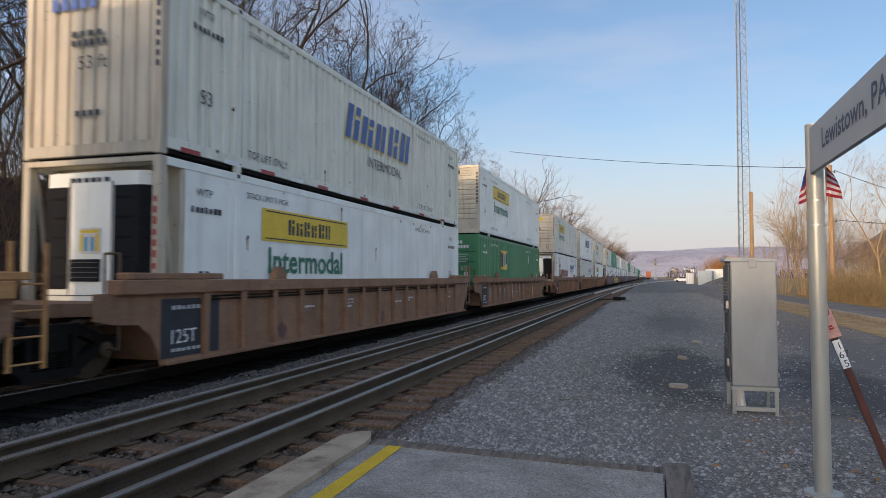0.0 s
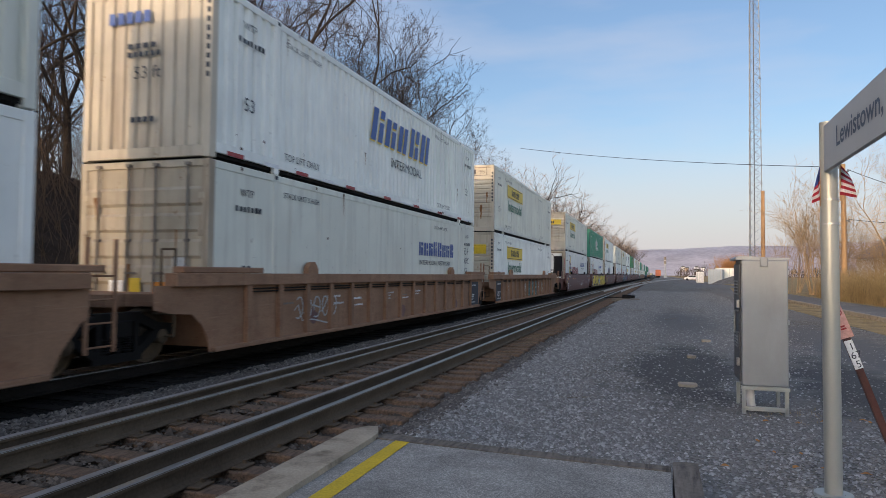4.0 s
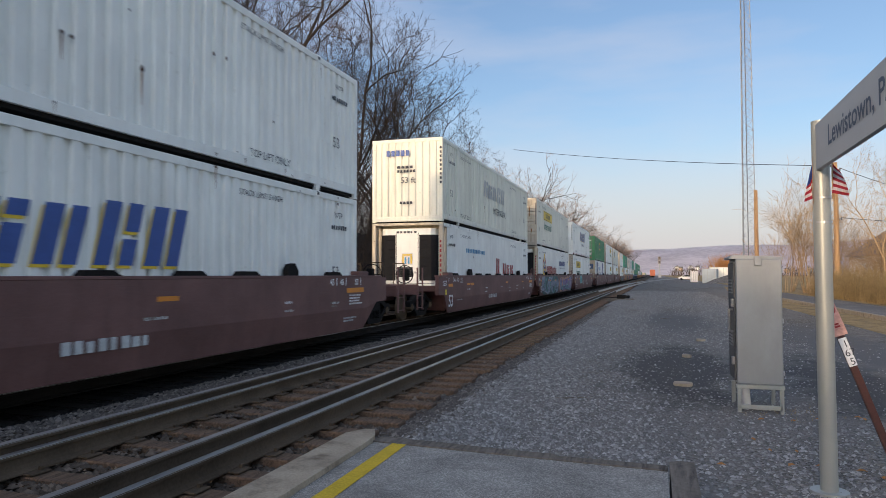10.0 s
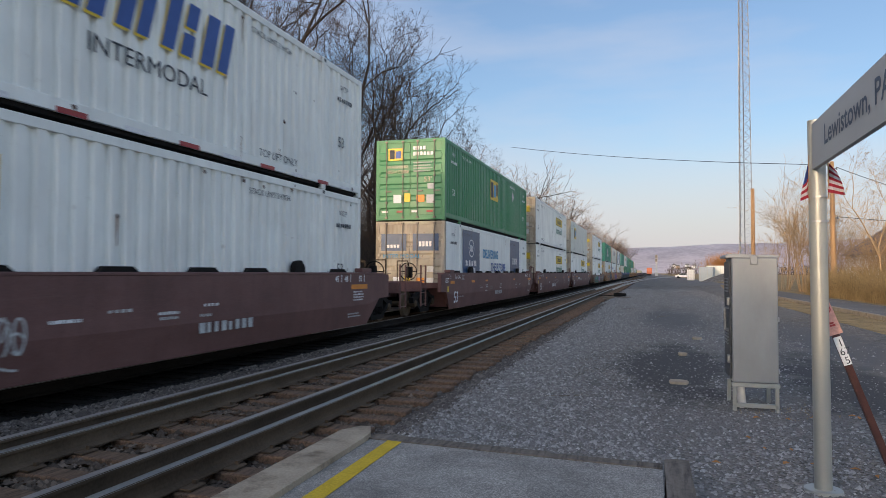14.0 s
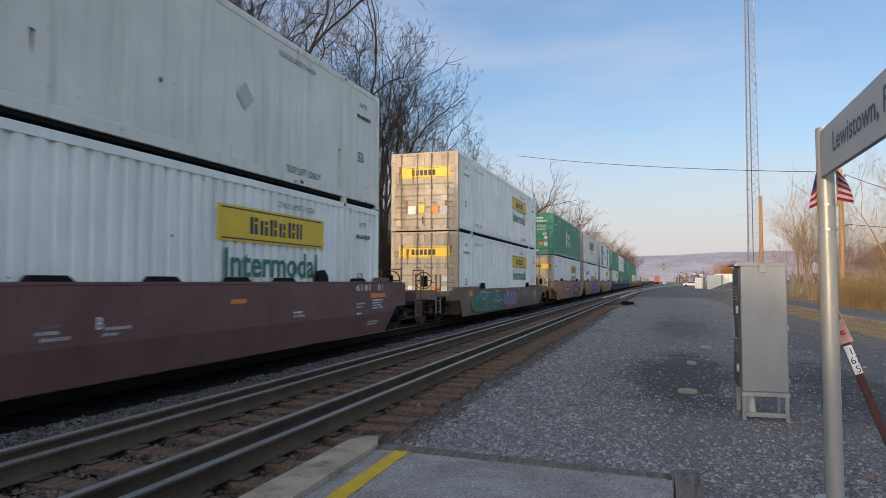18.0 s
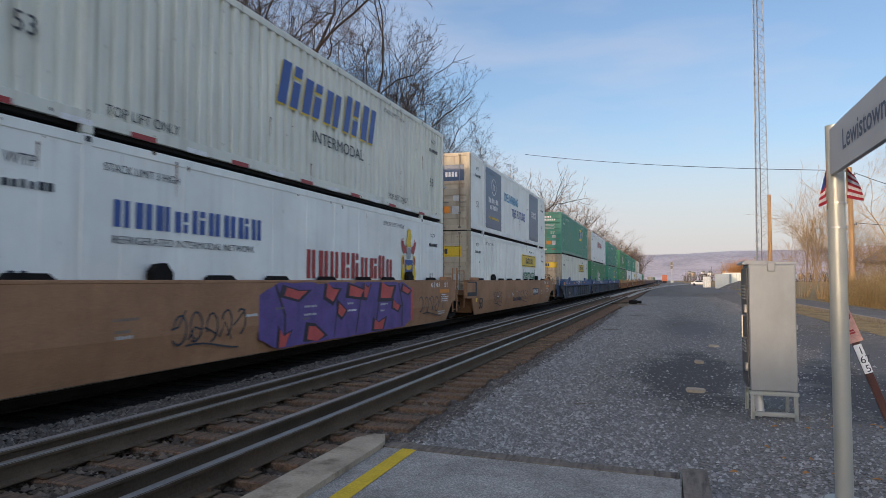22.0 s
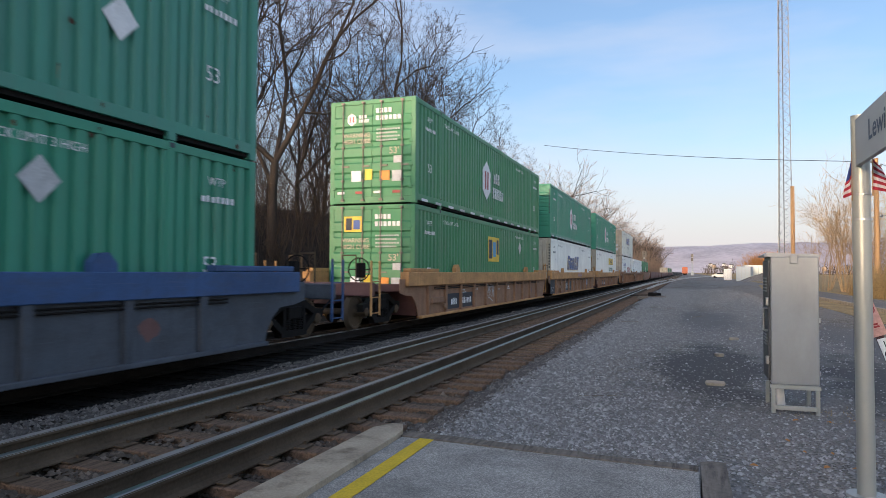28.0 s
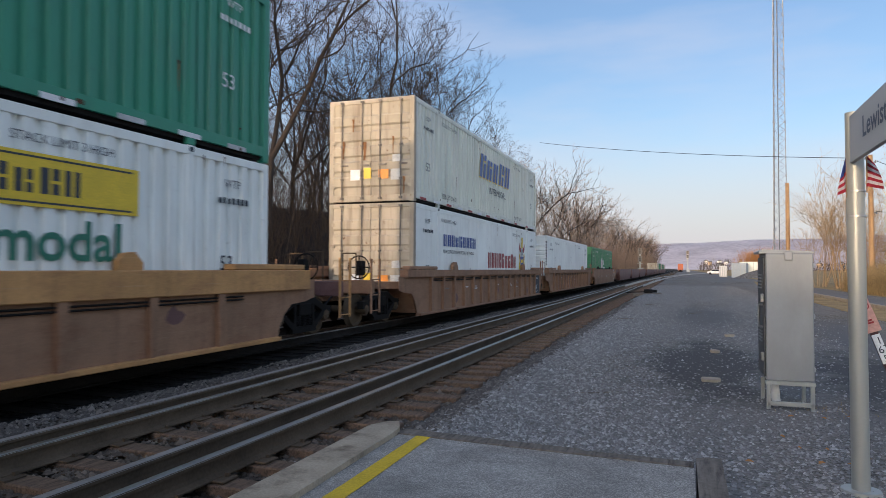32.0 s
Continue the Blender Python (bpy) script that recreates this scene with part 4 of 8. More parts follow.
def quad_end(root, name, x0, x1, z0, z1, ink, y=-0.036, label=""):
    part(name, Geo().add([(x0, y, z0), (x1, y, z0), (x1, y, z1), (x0, y, z1)], [(0, 1, 2, 3)]), M[ink], root, label)


def yellow_board(root, y, z, w=3.7, word=True):
    """A yellow name board with dark bars, and the green word under it."""
    h = w * 0.165
    quad_side(root, "name_board", y, y + w, z, z + h, "yellow", XS_ + 0.001, "yellow name board")
    bars_side(root, y + w * 0.25, z + h * 0.25, w * 0.52, h * 0.5, 6, "ink", 3, 0.0, XS_ + 0.004)
    quad_side(root, "board_stripe", y + w * 0.03, y + w * 0.97, z + h * 0.90, z + h * 0.94, "ink", XS_ + 0.004)
    quad_side(root, "board_stripe", y + w * 0.03, y + w * 0.97, z + h * 0.06, z + h * 0.10, "ink", XS_ + 0.004)
    if word:
        text_side(root, "Intermodal", y + w * 0.05, z - h * 0.98, h * 1.12, "green_ink", 0.012, 0, w * 0.92 / (h * 1.12 * 4.62))


def yellow_end(root, z=2.05, x0=-0.98, x1=0.98, h=0.40):
    quad_end(root, "name_board", x0, x1, z, z + h, "yellow", -0.016, "yellow name board")
    bars_end(root, x0 + 0.5, z + h * 0.25, (x1 - x0) - 1.0, h * 0.5, 6, "ink", -0.0185)
    for k in (0.05, 0.91):
        quad_end(root, "board_stripe", x0 + 0.05, x1 - 0.05, z + h * k, z + h * (k + 0.03), "ink", -0.0185)


def framed_end(root, z=2.44, h=0.34):
    """A name board painted in the container's own colour inside a dark outline."""
    for x0, x1, z0, z1 in ((-0.98, 0.98, z, z + 0.018), (-0.98, 0.98, z + h, z + h + 0.018), (-0.98, -0.962, z, z + h), (0.962, 0.98, z, z + h)):
        quad_end(root, "board_outline", x0, x1, z0, z1, "rod", -0.012)
    bars_end(root, -0.52, z + 0.08, 1.05, 0.18, 6, "ink", -0.012)
    for k in (-1, 1):
        for j in range(3):
            quad_end(root, "board_stripe", k * 0.76 - 0.14, k * 0.76 + 0.14, z + 0.10 + j * 0.06, z + 0.115 + j * 0.06, "rod", -0.012)


def slant_name(root, y, z, w=3.6, h=0.62, ink="blue_ink", shadow=True):
    """A slanted five-part name with a yellow edge."""
    if shadow:
        bars_side(root, y - 0.04, z - 0.04, w, h, 5, "yellow", 11, 0.25, XS_ + 0.001)
    bars_side(root, y, z, w, h, 5, ink, 11, 0.25, XS_ + 0.004)


def crest_name(root, y, z, w=4.2, h=0.62):
    bars_side(root, y, z, w, h, 9, "red_ink", 21)


def crest(root, y, z, h=1.3):
    """A painted shield between two red wings, with gold supporters and a gold figure above it."""
    x = XS_ + 0.001

    def blob(name, pts, ink, lift, label=""):
        part(name, Geo().add([(x + lift, y + a * h, z + b * h) for a, b in pts], [tuple(range(len(pts)))]), M[ink], root, label)

    for sx in (-1, 1):
        blob("wing", [(sx * a, b) for a, b in ((0.12, 0.62), (0.30, 0.58), (0.40, 0.72), (0.44, 0.90), (0.37, 0.84), (0.35, 0.93), (0.29, 0.80), (0.24, 0.76), (0.14, 0.74))][::sx], "red_ink", 0.0, "dark red wing")
        blob("supporter", [(sx * a, b) for a, b in ((0.24, -0.05), (0.38, -0.02), (0.44, 0.18), (0.37, 0.30), (0.43, 0.44), (0.38, 0.54), (0.27, 0.56), (0.24, 0.30))][::sx], "yellow", 0.001, "gold supporter")
        blob("supporter_mark", [(sx * a, b) for a, b in ((0.27, 0.36), (0.36, 0.36), (0.36, 0.50), (0.28, 0.52))][::sx], "red_ink", 0.004)
    blob("shield", [(-0.24, 0.46), (-0.24, 0.10), (-0.14, -0.04), (0.0, -0.12), (0.14, -0.04), (0.24, 0.10), (0.24, 0.46)], "blue_ink", 0.002, "blue painted shield")
    for b in (0.06, 0.26):
        blob("shield_mark", [(-0.16, b), (-0.05, b - 0.03), (0.12, b), (0.17, b + 0.08), (0.05, b + 0.10), (-0.02, b + 0.07), (-0.15, b + 0.10)], "yellow", 0.005)
    blob("helm", [(-0.11, 0.48), (0.10, 0.48), (0.13, 0.62), (0.06, 0.72), (-0.08, 0.72), (-0.13, 0.60)], "slate_pale", 0.004, "grey helm")
    blob("top_figure", [(-0.13, 0.74), (0.13, 0.74), (0.10, 0.86), (0.16, 0.98), (0.10, 1.10), (0.0, 1.14), (-0.11, 1.07), (-0.07, 0.98), (-0.14, 0.90)], "yellow", 0.004, "gold figure")


def hexagon(root, y, z, r=0.55, words=True):
    x = XS_ + 0.001
    pts = [(x, y + r * 0.9 * math.sin(math.pi / 3 * k), z + r * 1.08 * math.cos(math.pi / 3 * k)) for k in range(6)]
    part("emblem", Geo().add(pts, [tuple(range(6))[::-1]]), M["white_ink"], root, "white hexagonal emblem")
    for k in (-0.36, 0.10):
        quad_side(root, "emblem_bar", y + k * r, y + (k + 0.26) * r, z - r * 0.5, z + r * 0.5, "red_ink", x + 0.003)
    if words:
        bars_side(root, y + r * 1.45, z + 0.02, r * 1.3, r * 0.60, 3, "white_ink", 6)
        bars_side(root, y + r * 1.25, z - r * 0.85, r * 2.4, r * 0.62, 5, "white_ink", 7)


def block_logo(root, y, z, w=1.55, h=0.92):
    quad_side(root, "name_board", y, y + w, z, z + h, "yellow", XS_ + 0.001, "yellow square emblem")
    quad_side(root, "emblem_part", y + .08 * w, y + .36 * w, z + .12 * h, z + .88 * h, "ink", XS_ + 0.004)
    quad_side(root, "emblem_part", y + .42 * w, y + .70 * w, z + .2 * h, z + .8 * h, "teal_ink", XS_ + 0.004)
    quad_side(root, "emblem_part", y + .76 * w, y + .94 * w, z + .3 * h, z + .9 * h, "ink", XS_ + 0.004)


def diamond(root, y, z, r=0.32, ink="pale_ink"):
    part("placard_holder", Geo().add([(XS_ + .002, y, z - r), (XS_ + .002, y + r, z), (XS_ + .002, y, z + r), (XS_ + .002, y - r, z)], [(0, 1, 2, 3)]), M[ink], root)


def marks(root, ink="ink", tlo=True, fifty="53"):
    text_side(root, fifty, 0.9, 0.95, 0.34, ink)
    text_side(root, "STACK LIMIT 3 HIGH", 2.25, HIG - 0.40, 0.155, ink)
    text_side(root, "WTP", 0.85, HIG - 0.52, 0.19, ink)
    bars_side(root, 0.72, HIG - 0.78, 0.8, 0.10, 7, ink, 9)
    text_side(root, "STACK LIMIT 3 HIGH", 11.3, HIG - 0.40, 0.155, ink)
    text_side(root, "WTP", 14.95, HIG - 0.52, 0.19, ink)
    bars_side(root, 14.8, HIG - 0.78, 0.8, 0.10, 7, ink, 10)
    text_side(root, fifty, 14.85, 1.05, 0.34, ink)
    if tlo:
        text_side(root, "TOP LIFT ONLY", 2.25, 0.30, 0.20, ink)
        text_side(root, "TOP LIFT ONLY", 11.6, 0.30, 0.20, ink)
    r = random.Random(len(root.name) * 7 + int(root.name[-1]) if root.name[-1].isdigit() else 5)
    chips, drips = Geo(), Geo()
    for k in range(22):               # chips, small rust spots, and the runs below some of them
        y, z, q = r.uniform(0.4, LEN - 0.4), r.choice((0.16, 0.20, 0.25, 0.5, 1.1, 1.8, HIG - 0.2, HIG - 0.1, HIG - 0.06)) + r.uniform(-0.05, 0.05), r.uniform(0.012, 0.042)
        chips.add([(XS_ + 0.003, y + q * r.uniform(0.5, 1.3) * math.cos(a), z + q * r.uniform(0.5, 1.6) * math.sin(a)) for a in (0.0, 0.9, 1.8, 2.7, 3.6, 4.5, 5.4)], [tuple(range(7))])
        if k % 3 == 0:
            l = min(r.uniform(0.12, 0.55), z - 0.12)
            if l > 0.05:
                drips.add([(XS_ + 0.0025, y - q * 0.5, z), (XS_ + 0.0025, y + q * 0.5, z), (XS_ + 0.0025, y + q * 0.12, z - l), (XS_ + 0.0025, y - q * 0.12, z - l)], [(0, 1, 2, 3)])
    tagged(part("paint_chips", chips, M["chip"], root, "small dark rust chips"), kind="stuff")
    tagged(part("rust_runs", drips, M["rust_stain"], root, "thin brown rust runs"), kind="stuff")
    for y in (POST, LEN - POST):       # dark casting at the head of each lifting post
        quad_side(root, "lift_socket", y - 0.05, y + 0.05, HIG - 0.085, HIG - 0.015, "ink", XS_ + 0.005)


def reflectors(root, mats=("red_ink", "white_ink")):
    for k in range(14):
        quad_side(root, "reflector", 0.45 + k * 1.12, 0.93 + k * 1.12, 0.09, 0.165, mats[k % len(mats)], XS_ + 0.002)


def end_numbers(root):
    bars_end(root, -0.35, 1.86, 0.62, 0.09, 4)
    bars_end(root, -0.35, 1.72, 0.70, 0.09, 6)
    for k in range(9):
        quad_end(root, "number_bar", WID - 0.10, WID - 0.03, HIG - 0.4 - k * 0.15, HIG - 0.31 - k * 0.15, "ink", -0.004)


def green_door_marks(root, emblem):
    """Stencils on green doors: warning words, length mark, number rows and stickers."""
    y = -0.030
    text_end(root, "WARNING", -0.88, 1.86, 0.17, "cream", 0.002, y)
    text_end(root, "HIGH CUBE", -0.92, 1.68, 0.17, "cream", 0.002, y)
    text_end(root, "53'", 0.52, 1.36, 0.26, "cream", 0.003, y)
    bars_end(root, 0.12, 2.50, 0.50, 0.13, 4, "white_ink", y)
    bars_end(root, 0.12, 2.30, 0.78, 0.13, 6, "white_ink", y)
    for k in range(4):
        bars_end(root, 0.14, 2.02 - k * 0.10, 0.72 - 0.08 * (k % 2), 0.045, 9, "pale_ink", y)
    if emblem == "hex":
        part("end_emblem", Geo().add([(-0.62 + 0.15 * math.sin(math.pi / 3 * k), y, 2.36 + 0.18 * math.cos(math.pi / 3 * k)) for k in range(6)], [tuple(range(6))]), M["white_ink"], root, "small white hexagon")
        for k in (-0.07, 0.025):
            quad_end(root, "emblem_bar", -0.62 + k, -0.62 + k + 0.045, 2.28, 2.44, "red_ink", y - 0.003)
        bars_end(root, -0.40, 2.38, 0.26, 0.09, 3, "white_ink", y)
        bars_end(root, -0.40, 2.26, 0.32, 0.09, 5, "white_ink", y)
    else:
        quad_end(root, "end_emblem", -0.82, -0.28, 2.15, 2.58, "yellow", y)
        quad_end(root, "emblem_part", -0.77, -0.58, 2.20, 2.53, "ink", y - 0.003)
        quad_end(root, "emblem_part", -0.54, -0.33, 2.22, 2.48, "blue_ink", y - 0.003)
    for k in range(4):
        quad_end(root, "reflector", -1.05 + k * 0.56, -0.82 + k * 0.56, 0.28, 0.35, "red_ink" if k % 2 else "white_ink", y)


def placards(root):
    for x, z, w, h, ink in ((-0.62, 0.62, 0.3, 0.3, "white_ink"), (-0.2, 0.66, 0.22, 0.3, "yellow"), (0.25, 0.64, 0.3, 0.26, "orange"), (0.62, 0.6, 0.28, 0.3, "pale_ink"), (0.66, 1.1, 0.24, 0.2, "pale_ink")):
        quad_end(root, "placard", x, x + w, z, z + h, ink, -0.030)


# ---- well cars ----
SIDE_X, LOW_Z = 1.555, 0.13
TOPS = {"ribbed": 1.36, "wide": 1.36, "smooth": 1.39, "low": 1.10}      # height of the top chord


RIBBED = ("ribbed", "wide")
CHORD = {"ribbed": 0.20, "wide": 0.36}                    # depth of the top chord
RIBS = {"ribbed": (0.85, 1.01, 15), "wide": (0.53, 1.41, 11)}     # first rib, spacing, number


def arch(y_end, y_foot, top, band, tail):
    """Outline of a side plate, from its overhang past the bogie down to its foot, and back up to the tail's shorter overhang."""
    near = [(y_end, top), (y_end, band + 0.10), (y_end + 0.35, band + 0.03), (y_foot - 0.45, band), (y_foot - 0.22, band - 0.16), (y_foot - 0.08, band - 0.36), (y_foot, LOW_Z)]
    rear = [(LEN + tail, top), (LEN + tail, band + 0.08), (LEN + tail - 0.12, band), (LEN + tail - 0.38, band - 0.30), (LEN + tail - 0.55, LOW_Z)]
    return near + (rear[::-1] if tail < 1 else [(LEN - y, z) for y, z in near[::-1]])


def car_side(side, kind, last):
    g = Geo()
    top = TOPS[kind]
    if kind in RIBBED:
        g.prism(arch(-1.35, -0.10, top - 0.18, 0.74, 1.35 if last else 0.68), "x", *sorted((side * (SIDE_X - 0.12), side * (SIDE_X - 0.10))))
    else:
        mid = 0.62 if kind == "smooth" else 0.60
        o, i = side * SIDE_X, side * (SIDE_X - 0.045)
        e = -1.25 if kind == "smooth" else -1.9
        # an upper plate, a crease, and a lower plate that leans in
        cols = [(e, 0.76), (-0.62, 0.74), (0.0, LOW_Z)] + ([(LEN, LOW_Z), (LEN + 0.62, 0.74), (LEN - e, 0.76)] if last else [(LEN - 0.22, LOW_Z), (LEN + 0.26, 0.74), (LEN + 0.55, 0.76)])
        vs, fs = [], []
        for y, low in cols:
            m = max(mid, low + 0.002)
            xm = o
            xl = o - side * 0.085 * max(0.0, (mid - low) / (mid - LOW_Z))
            vs += [(o, y, top - 0.05), (xm, y, m), (xl, y, low), (i - side * 0.07, y, top - 0.05), (i - side * 0.07, y, low)]
        for k in range(len(cols) - 1):
            b, c = k * 5, k * 5 + 5
            for q in ((b, c, c + 1, b + 1), (b + 1, c + 1, c + 2, b + 2), (b + 2, c + 2, c + 4, b + 4), (b + 3, b + 4, c + 4, c + 3)):
                fs.append(q[::-1] if side > 0 else q)
        for b in (0, 5 * (len(cols) - 1)):
            fs.append((b, b + 1, b + 2, b + 4, b + 3))
        g.add(vs, fs)
    return g


def top_chord(side, kind, last):
    over = 0.95 if last else 0.55
    a, b = sorted((side * (SIDE_X + 0.0), side * (SIDE_X - 0.24)))
    top = TOPS[kind]
    if kind in RIBBED:
        return Geo().box(a, b, -1.0, LEN + over + 0.08, top - CHORD[kind], top, 0.012)
    a, b = sorted((side * (SIDE_X + 0.004), side * (SIDE_X - 0.24)))
    return Geo().box(a, b, -0.95, LEN + over, top - 0.05, top, 0.008)


def rib_geo(side, kind):
    a, b = side * SIDE_X, side * (SIDE_X - 0.10)
    g = Geo()
    high = TOPS[kind] - CHORD[kind]
    prof = [(-0.05, LOW_Z + 0.06), (0.05, LOW_Z + 0.06), (0.075, high), (-0.075, high)]
    return g.prism(prof, "x", *sorted((a - side * 0.02, b)))


def truck_side(side):
    x = side * 1.02
    t = 0.075
    a, b = sorted((x - t, x + t))
    g = Geo()
    def beam(p, q, h):
        (y0, z0), (y1, z1) = p, q
        l = math.hypot(y1 - y0, z1 - z0)
        ny, nz = -(z1 - z0) / l * h / 2, (y1 - y0) / l * h / 2
        g.prism([(y0 - ny, z0 - nz), (y1 - ny, z1 - nz), (y1 + ny, z1 + nz), (y0 + ny, z0 + nz)], "x", a, b)
    beam((-1.06, 0.52), (-0.70, 0.55), 0.17), beam((1.06, 0.52), (0.70, 0.55), 0.17)
    beam((-0.78, 0.56), (-0.36, 0.74), 0.13), beam((0.78, 0.56), (0.36, 0.74), 0.13)
    beam((-0.42, 0.745), (0.42, 0.745), 0.13)
    beam((-0.80, 0.52), (-0.36, 0.22), 0.12), beam((0.80, 0.52), (0.36, 0.22), 0.12)
    beam((-0.44, 0.19), (0.44, 0.19), 0.12)
    beam((-0.34, 0.22), (-0.34, 0.72), 0.09), beam((0.34, 0.22), (0.34, 0.72), 0.09)
    return g


def wheelset_geo():
    g = Geo().tube((-0.98, 0, 0), (0.98, 0, 0), 0.08, n=10)
    for s in (-1, 1):
        prof = [(0.0, 0.75), (0.09, 0.76), (0.30, 0.70), (0.37, 0.685), (0.42, 0.70), (0.445, 0.70), (0.42, 0.735), (0.405, 0.81), (0.36, 0.815), (0.33, 0.785), (0.14, 0.785), (0.10, 0.83), (0.0, 0.83)]
        g.lathe([(r, s * h) for r, h in prof][::s], "x", (0, 0, 0), 24)
        g.lathe([(0.11, s * 0.92), (0.11, s * 1.10), (0.06, s * 1.13), (0.0, s * 1.13)][::s], "x", (0, 0, 0), 10)
        for k in range(3):
            a = 2 * math.pi * k / 3
            g.box(s * 1.125 - 0.012, s * 1.125 + 0.012, 0.06 * math.cos(a) - 0.014, 0.06 * math.cos(a) + 0.014, 0.06 * math.sin(a) - 0.014, 0.06 * math.sin(a) + 0.014)
    return g


WHEELS = {-1: [], 1: []}


def truck(car, y):
    root = part("bogie", once("bogie_bolster", lambda: Geo().box(-1.12, 1.12, -0.24, 0.24, 0.46, 0.70, 0.02).box(-0.35, 0.35, -0.3, 0.3, 0.7, 0.82, 0.02)), M["grease"], car, "greasy black cast steel bogie", at=pose(0, y, 0))
    for s in (-1, 1):
        part("side_frame", once(("truck_side", s), lambda: truck_side(s)), M["grease"], root)
        for k in (-0.2, 0.0, 0.2) if s > 0 else ():
            def coil():
                g = Geo()
                for j in range(6):
                    g.lathe([(0.085, 0.27 + j * 0.033), (0.10, 0.283 + j * 0.033), (0.085, 0.296 + j * 0.033)], "z", (0, 0, 0), 10)
                return g.tube((0, 0, 0.25), (0, 0, 0.47), 0.06, n=8)
            tagged(part("spring_nest", once("spring", coil), M["grease"], root, at=pose(s * 1.02, k, 0)), kind="stuff")
    for k in (-1, 1):
        w = part("wheelset", once("wheelset", wheelset_geo, True), M["rail"], root, "axle with two rust-dark steel wheels", at=pose(0, k * 0.86, 0.42))
        WHEELS[k].append(w)
    return root


def well_car(kind, paint_top, paint_side, first, last, label, extras=(), ladder=True):
    """One platform of an articulated well wagon. first, last: it stands at that end of its set."""
    root = thing("well_car", label, "railway wagon", "well cars of the train")
    mt, ms = M[paint_top], M[paint_side]
    plain = " far " in label
    TOP_Z = TOPS[kind]
    for side in (-1, 1):
        sw = part("side_sill", once(("car_side", kind, side, last), lambda: car_side(side, kind, last)), ms, root)
        part("top_chord", once(("top_chord", kind, side, last), lambda: top_chord(side, kind, last)), mt, root)
        if kind in RIBBED:
            a, b = sorted((side * (SIDE_X - 0.0), side * (SIDE_X - 0.16)))
            part("bottom_chord", once(("bottom_chord", side), lambda: Geo().box(a, b, -0.08, LEN + 0.08, LOW_Z, LOW_Z + 0.07, 0.01)), mt if paint_top == "yellow_tan" else ms, root)
            first_rib, step, count = RIBS[kind]
            for k in range(count if side > 0 else 0):
                part("rib", once(("rib", kind), lambda: rib_geo(side, kind)), ms, root, at=pose(0, first_rib + k * step, 0))
            for z in (TOP_Z - CHORD[kind] - 0.06, TOP_Z - CHORD[kind] - 0.11) if side > 0 else ():
                part("pipe", once(("pipe", side), lambda: Geo().tube((side * (SIDE_X - 0.06), 1.0, 0), (side * (SIDE_X - 0.06), 15.2, 0), 0.014, n=6)), M["grease"], root, at=pose(0, 0, z))
        for y in () if plain else (0.05, 16.1):
            part("guide_rail", once(("guide", kind, side), lambda: Geo().box(min(side * 1.325, side * 1.54), max(side * 1.325, side * 1.54), -0.9 if kind != "smooth" else -0.2, 2.2 if kind == "low" else 1.2 if kind in RIBBED else 0.35, TOP_Z + 0.004, TOP_Z + 0.10, 0.015)), mt, root, at=pose(0, y, 0, 0, 0, 0) if y < 5 else pose(0, y - (0.15 if kind == "smooth" else 0.3 if kind in RIBBED else 1.3), 0))
        for y in () if plain else (3.2, 12.9):
            part("guide", once(("guide_block", kind, side), lambda: Geo().prism([(-0.20, TOP_Z), (0.20, TOP_Z), (0.20, TOP_Z + 0.10), (0.06, TOP_Z + 0.24), (-0.10, TOP_Z + 0.22), (-0.20, TOP_Z + 0.12)], "x", *sorted((side * 1.33, side * 1.45)))), mt if kind in RIBBED else M["grease"], root, at=pose(0, y, 0))
    if kind == "smooth" and not plain:
        for y in (0.2, 1.1, 4.55, 6.2, 8.1, 9.9, 11.4, 14.7):
            part("guide_lug", once("guide_lug", lambda: Geo().prism([(-0.34, TOP_Z), (0.34, TOP_Z), (0.22, TOP_Z + 0.075), (-0.26, TOP_Z + 0.075)], "x", 1.34, 1.46)), M["grease"], root, "low black container guide", at=pose(0, y, 0))
        part("end_plate", once("end_plate", lambda: Geo().box(SIDE_X + 0.002, SIDE_X + 0.012, -1.24, -0.18, 0.96, 1.30, 0.004)), ms, root, "raised stencil plate")
        part("pocket", once("end_pocket", lambda: Geo().box(SIDE_X + 0.004, SIDE_X + 0.010, -1.20, -1.02, 1.0, 1.16)), M["grease"], root, "dark tie-down pocket")
    part("well_floor", once("well_floor", lambda: Geo().box(-1.40, 1.40, 0.1, LEN - 0.1, LOW_Z + 0.02, LOW_Z + 0.12)), M["grease"], root)
    for y, e in ((0.0, -1), (LEN, 1)):
        is_end = (first and e < 0) or (last and e > 0)
        deck = 2.6 if is_end else 1.35
        def deck_geo():
            g = Geo().prism([(-1.30, -0.02), (1.30, -0.02), (1.30, -0.55), (0.62, -1.0), (0.62, -deck), (-0.62, -deck), (-0.62, -1.0), (-1.30, -0.55)], "z", 0.86, 1.04)
            g.box(-0.25, 0.25, -deck, -0.1, 0.60, 0.86, 0.02)
            g.prism([(-0.45, 0.95), (-0.03, 0.20), (-0.03, 0.95)], "x", -1.38, 1.38)
            if is_end:
                g.box(-1.35, 1.35, -2.75, -2.55, 0.80, 1.12, 0.02)
                g.box(-0.13, 0.13, -3.4, -2.7, 0.72, 0.98, 0.03)
                g.box(-0.20, 0.20, -3.75, -3.35, 0.66, 1.02, 0.05)
            return g
        part("end_deck", once(("deck", is_end), deck_geo), M["slate_car"] if paint_side == "slate_car" else M["dark_brown"] if paint_top == "yellow_tan" else mt, root, at=pose(0, y, 0, 0, 0, 0 if e < 0 else 180))
        if is_end or e < 0:
            truck(root, y + e * 1.6)
        if plain:
            continue
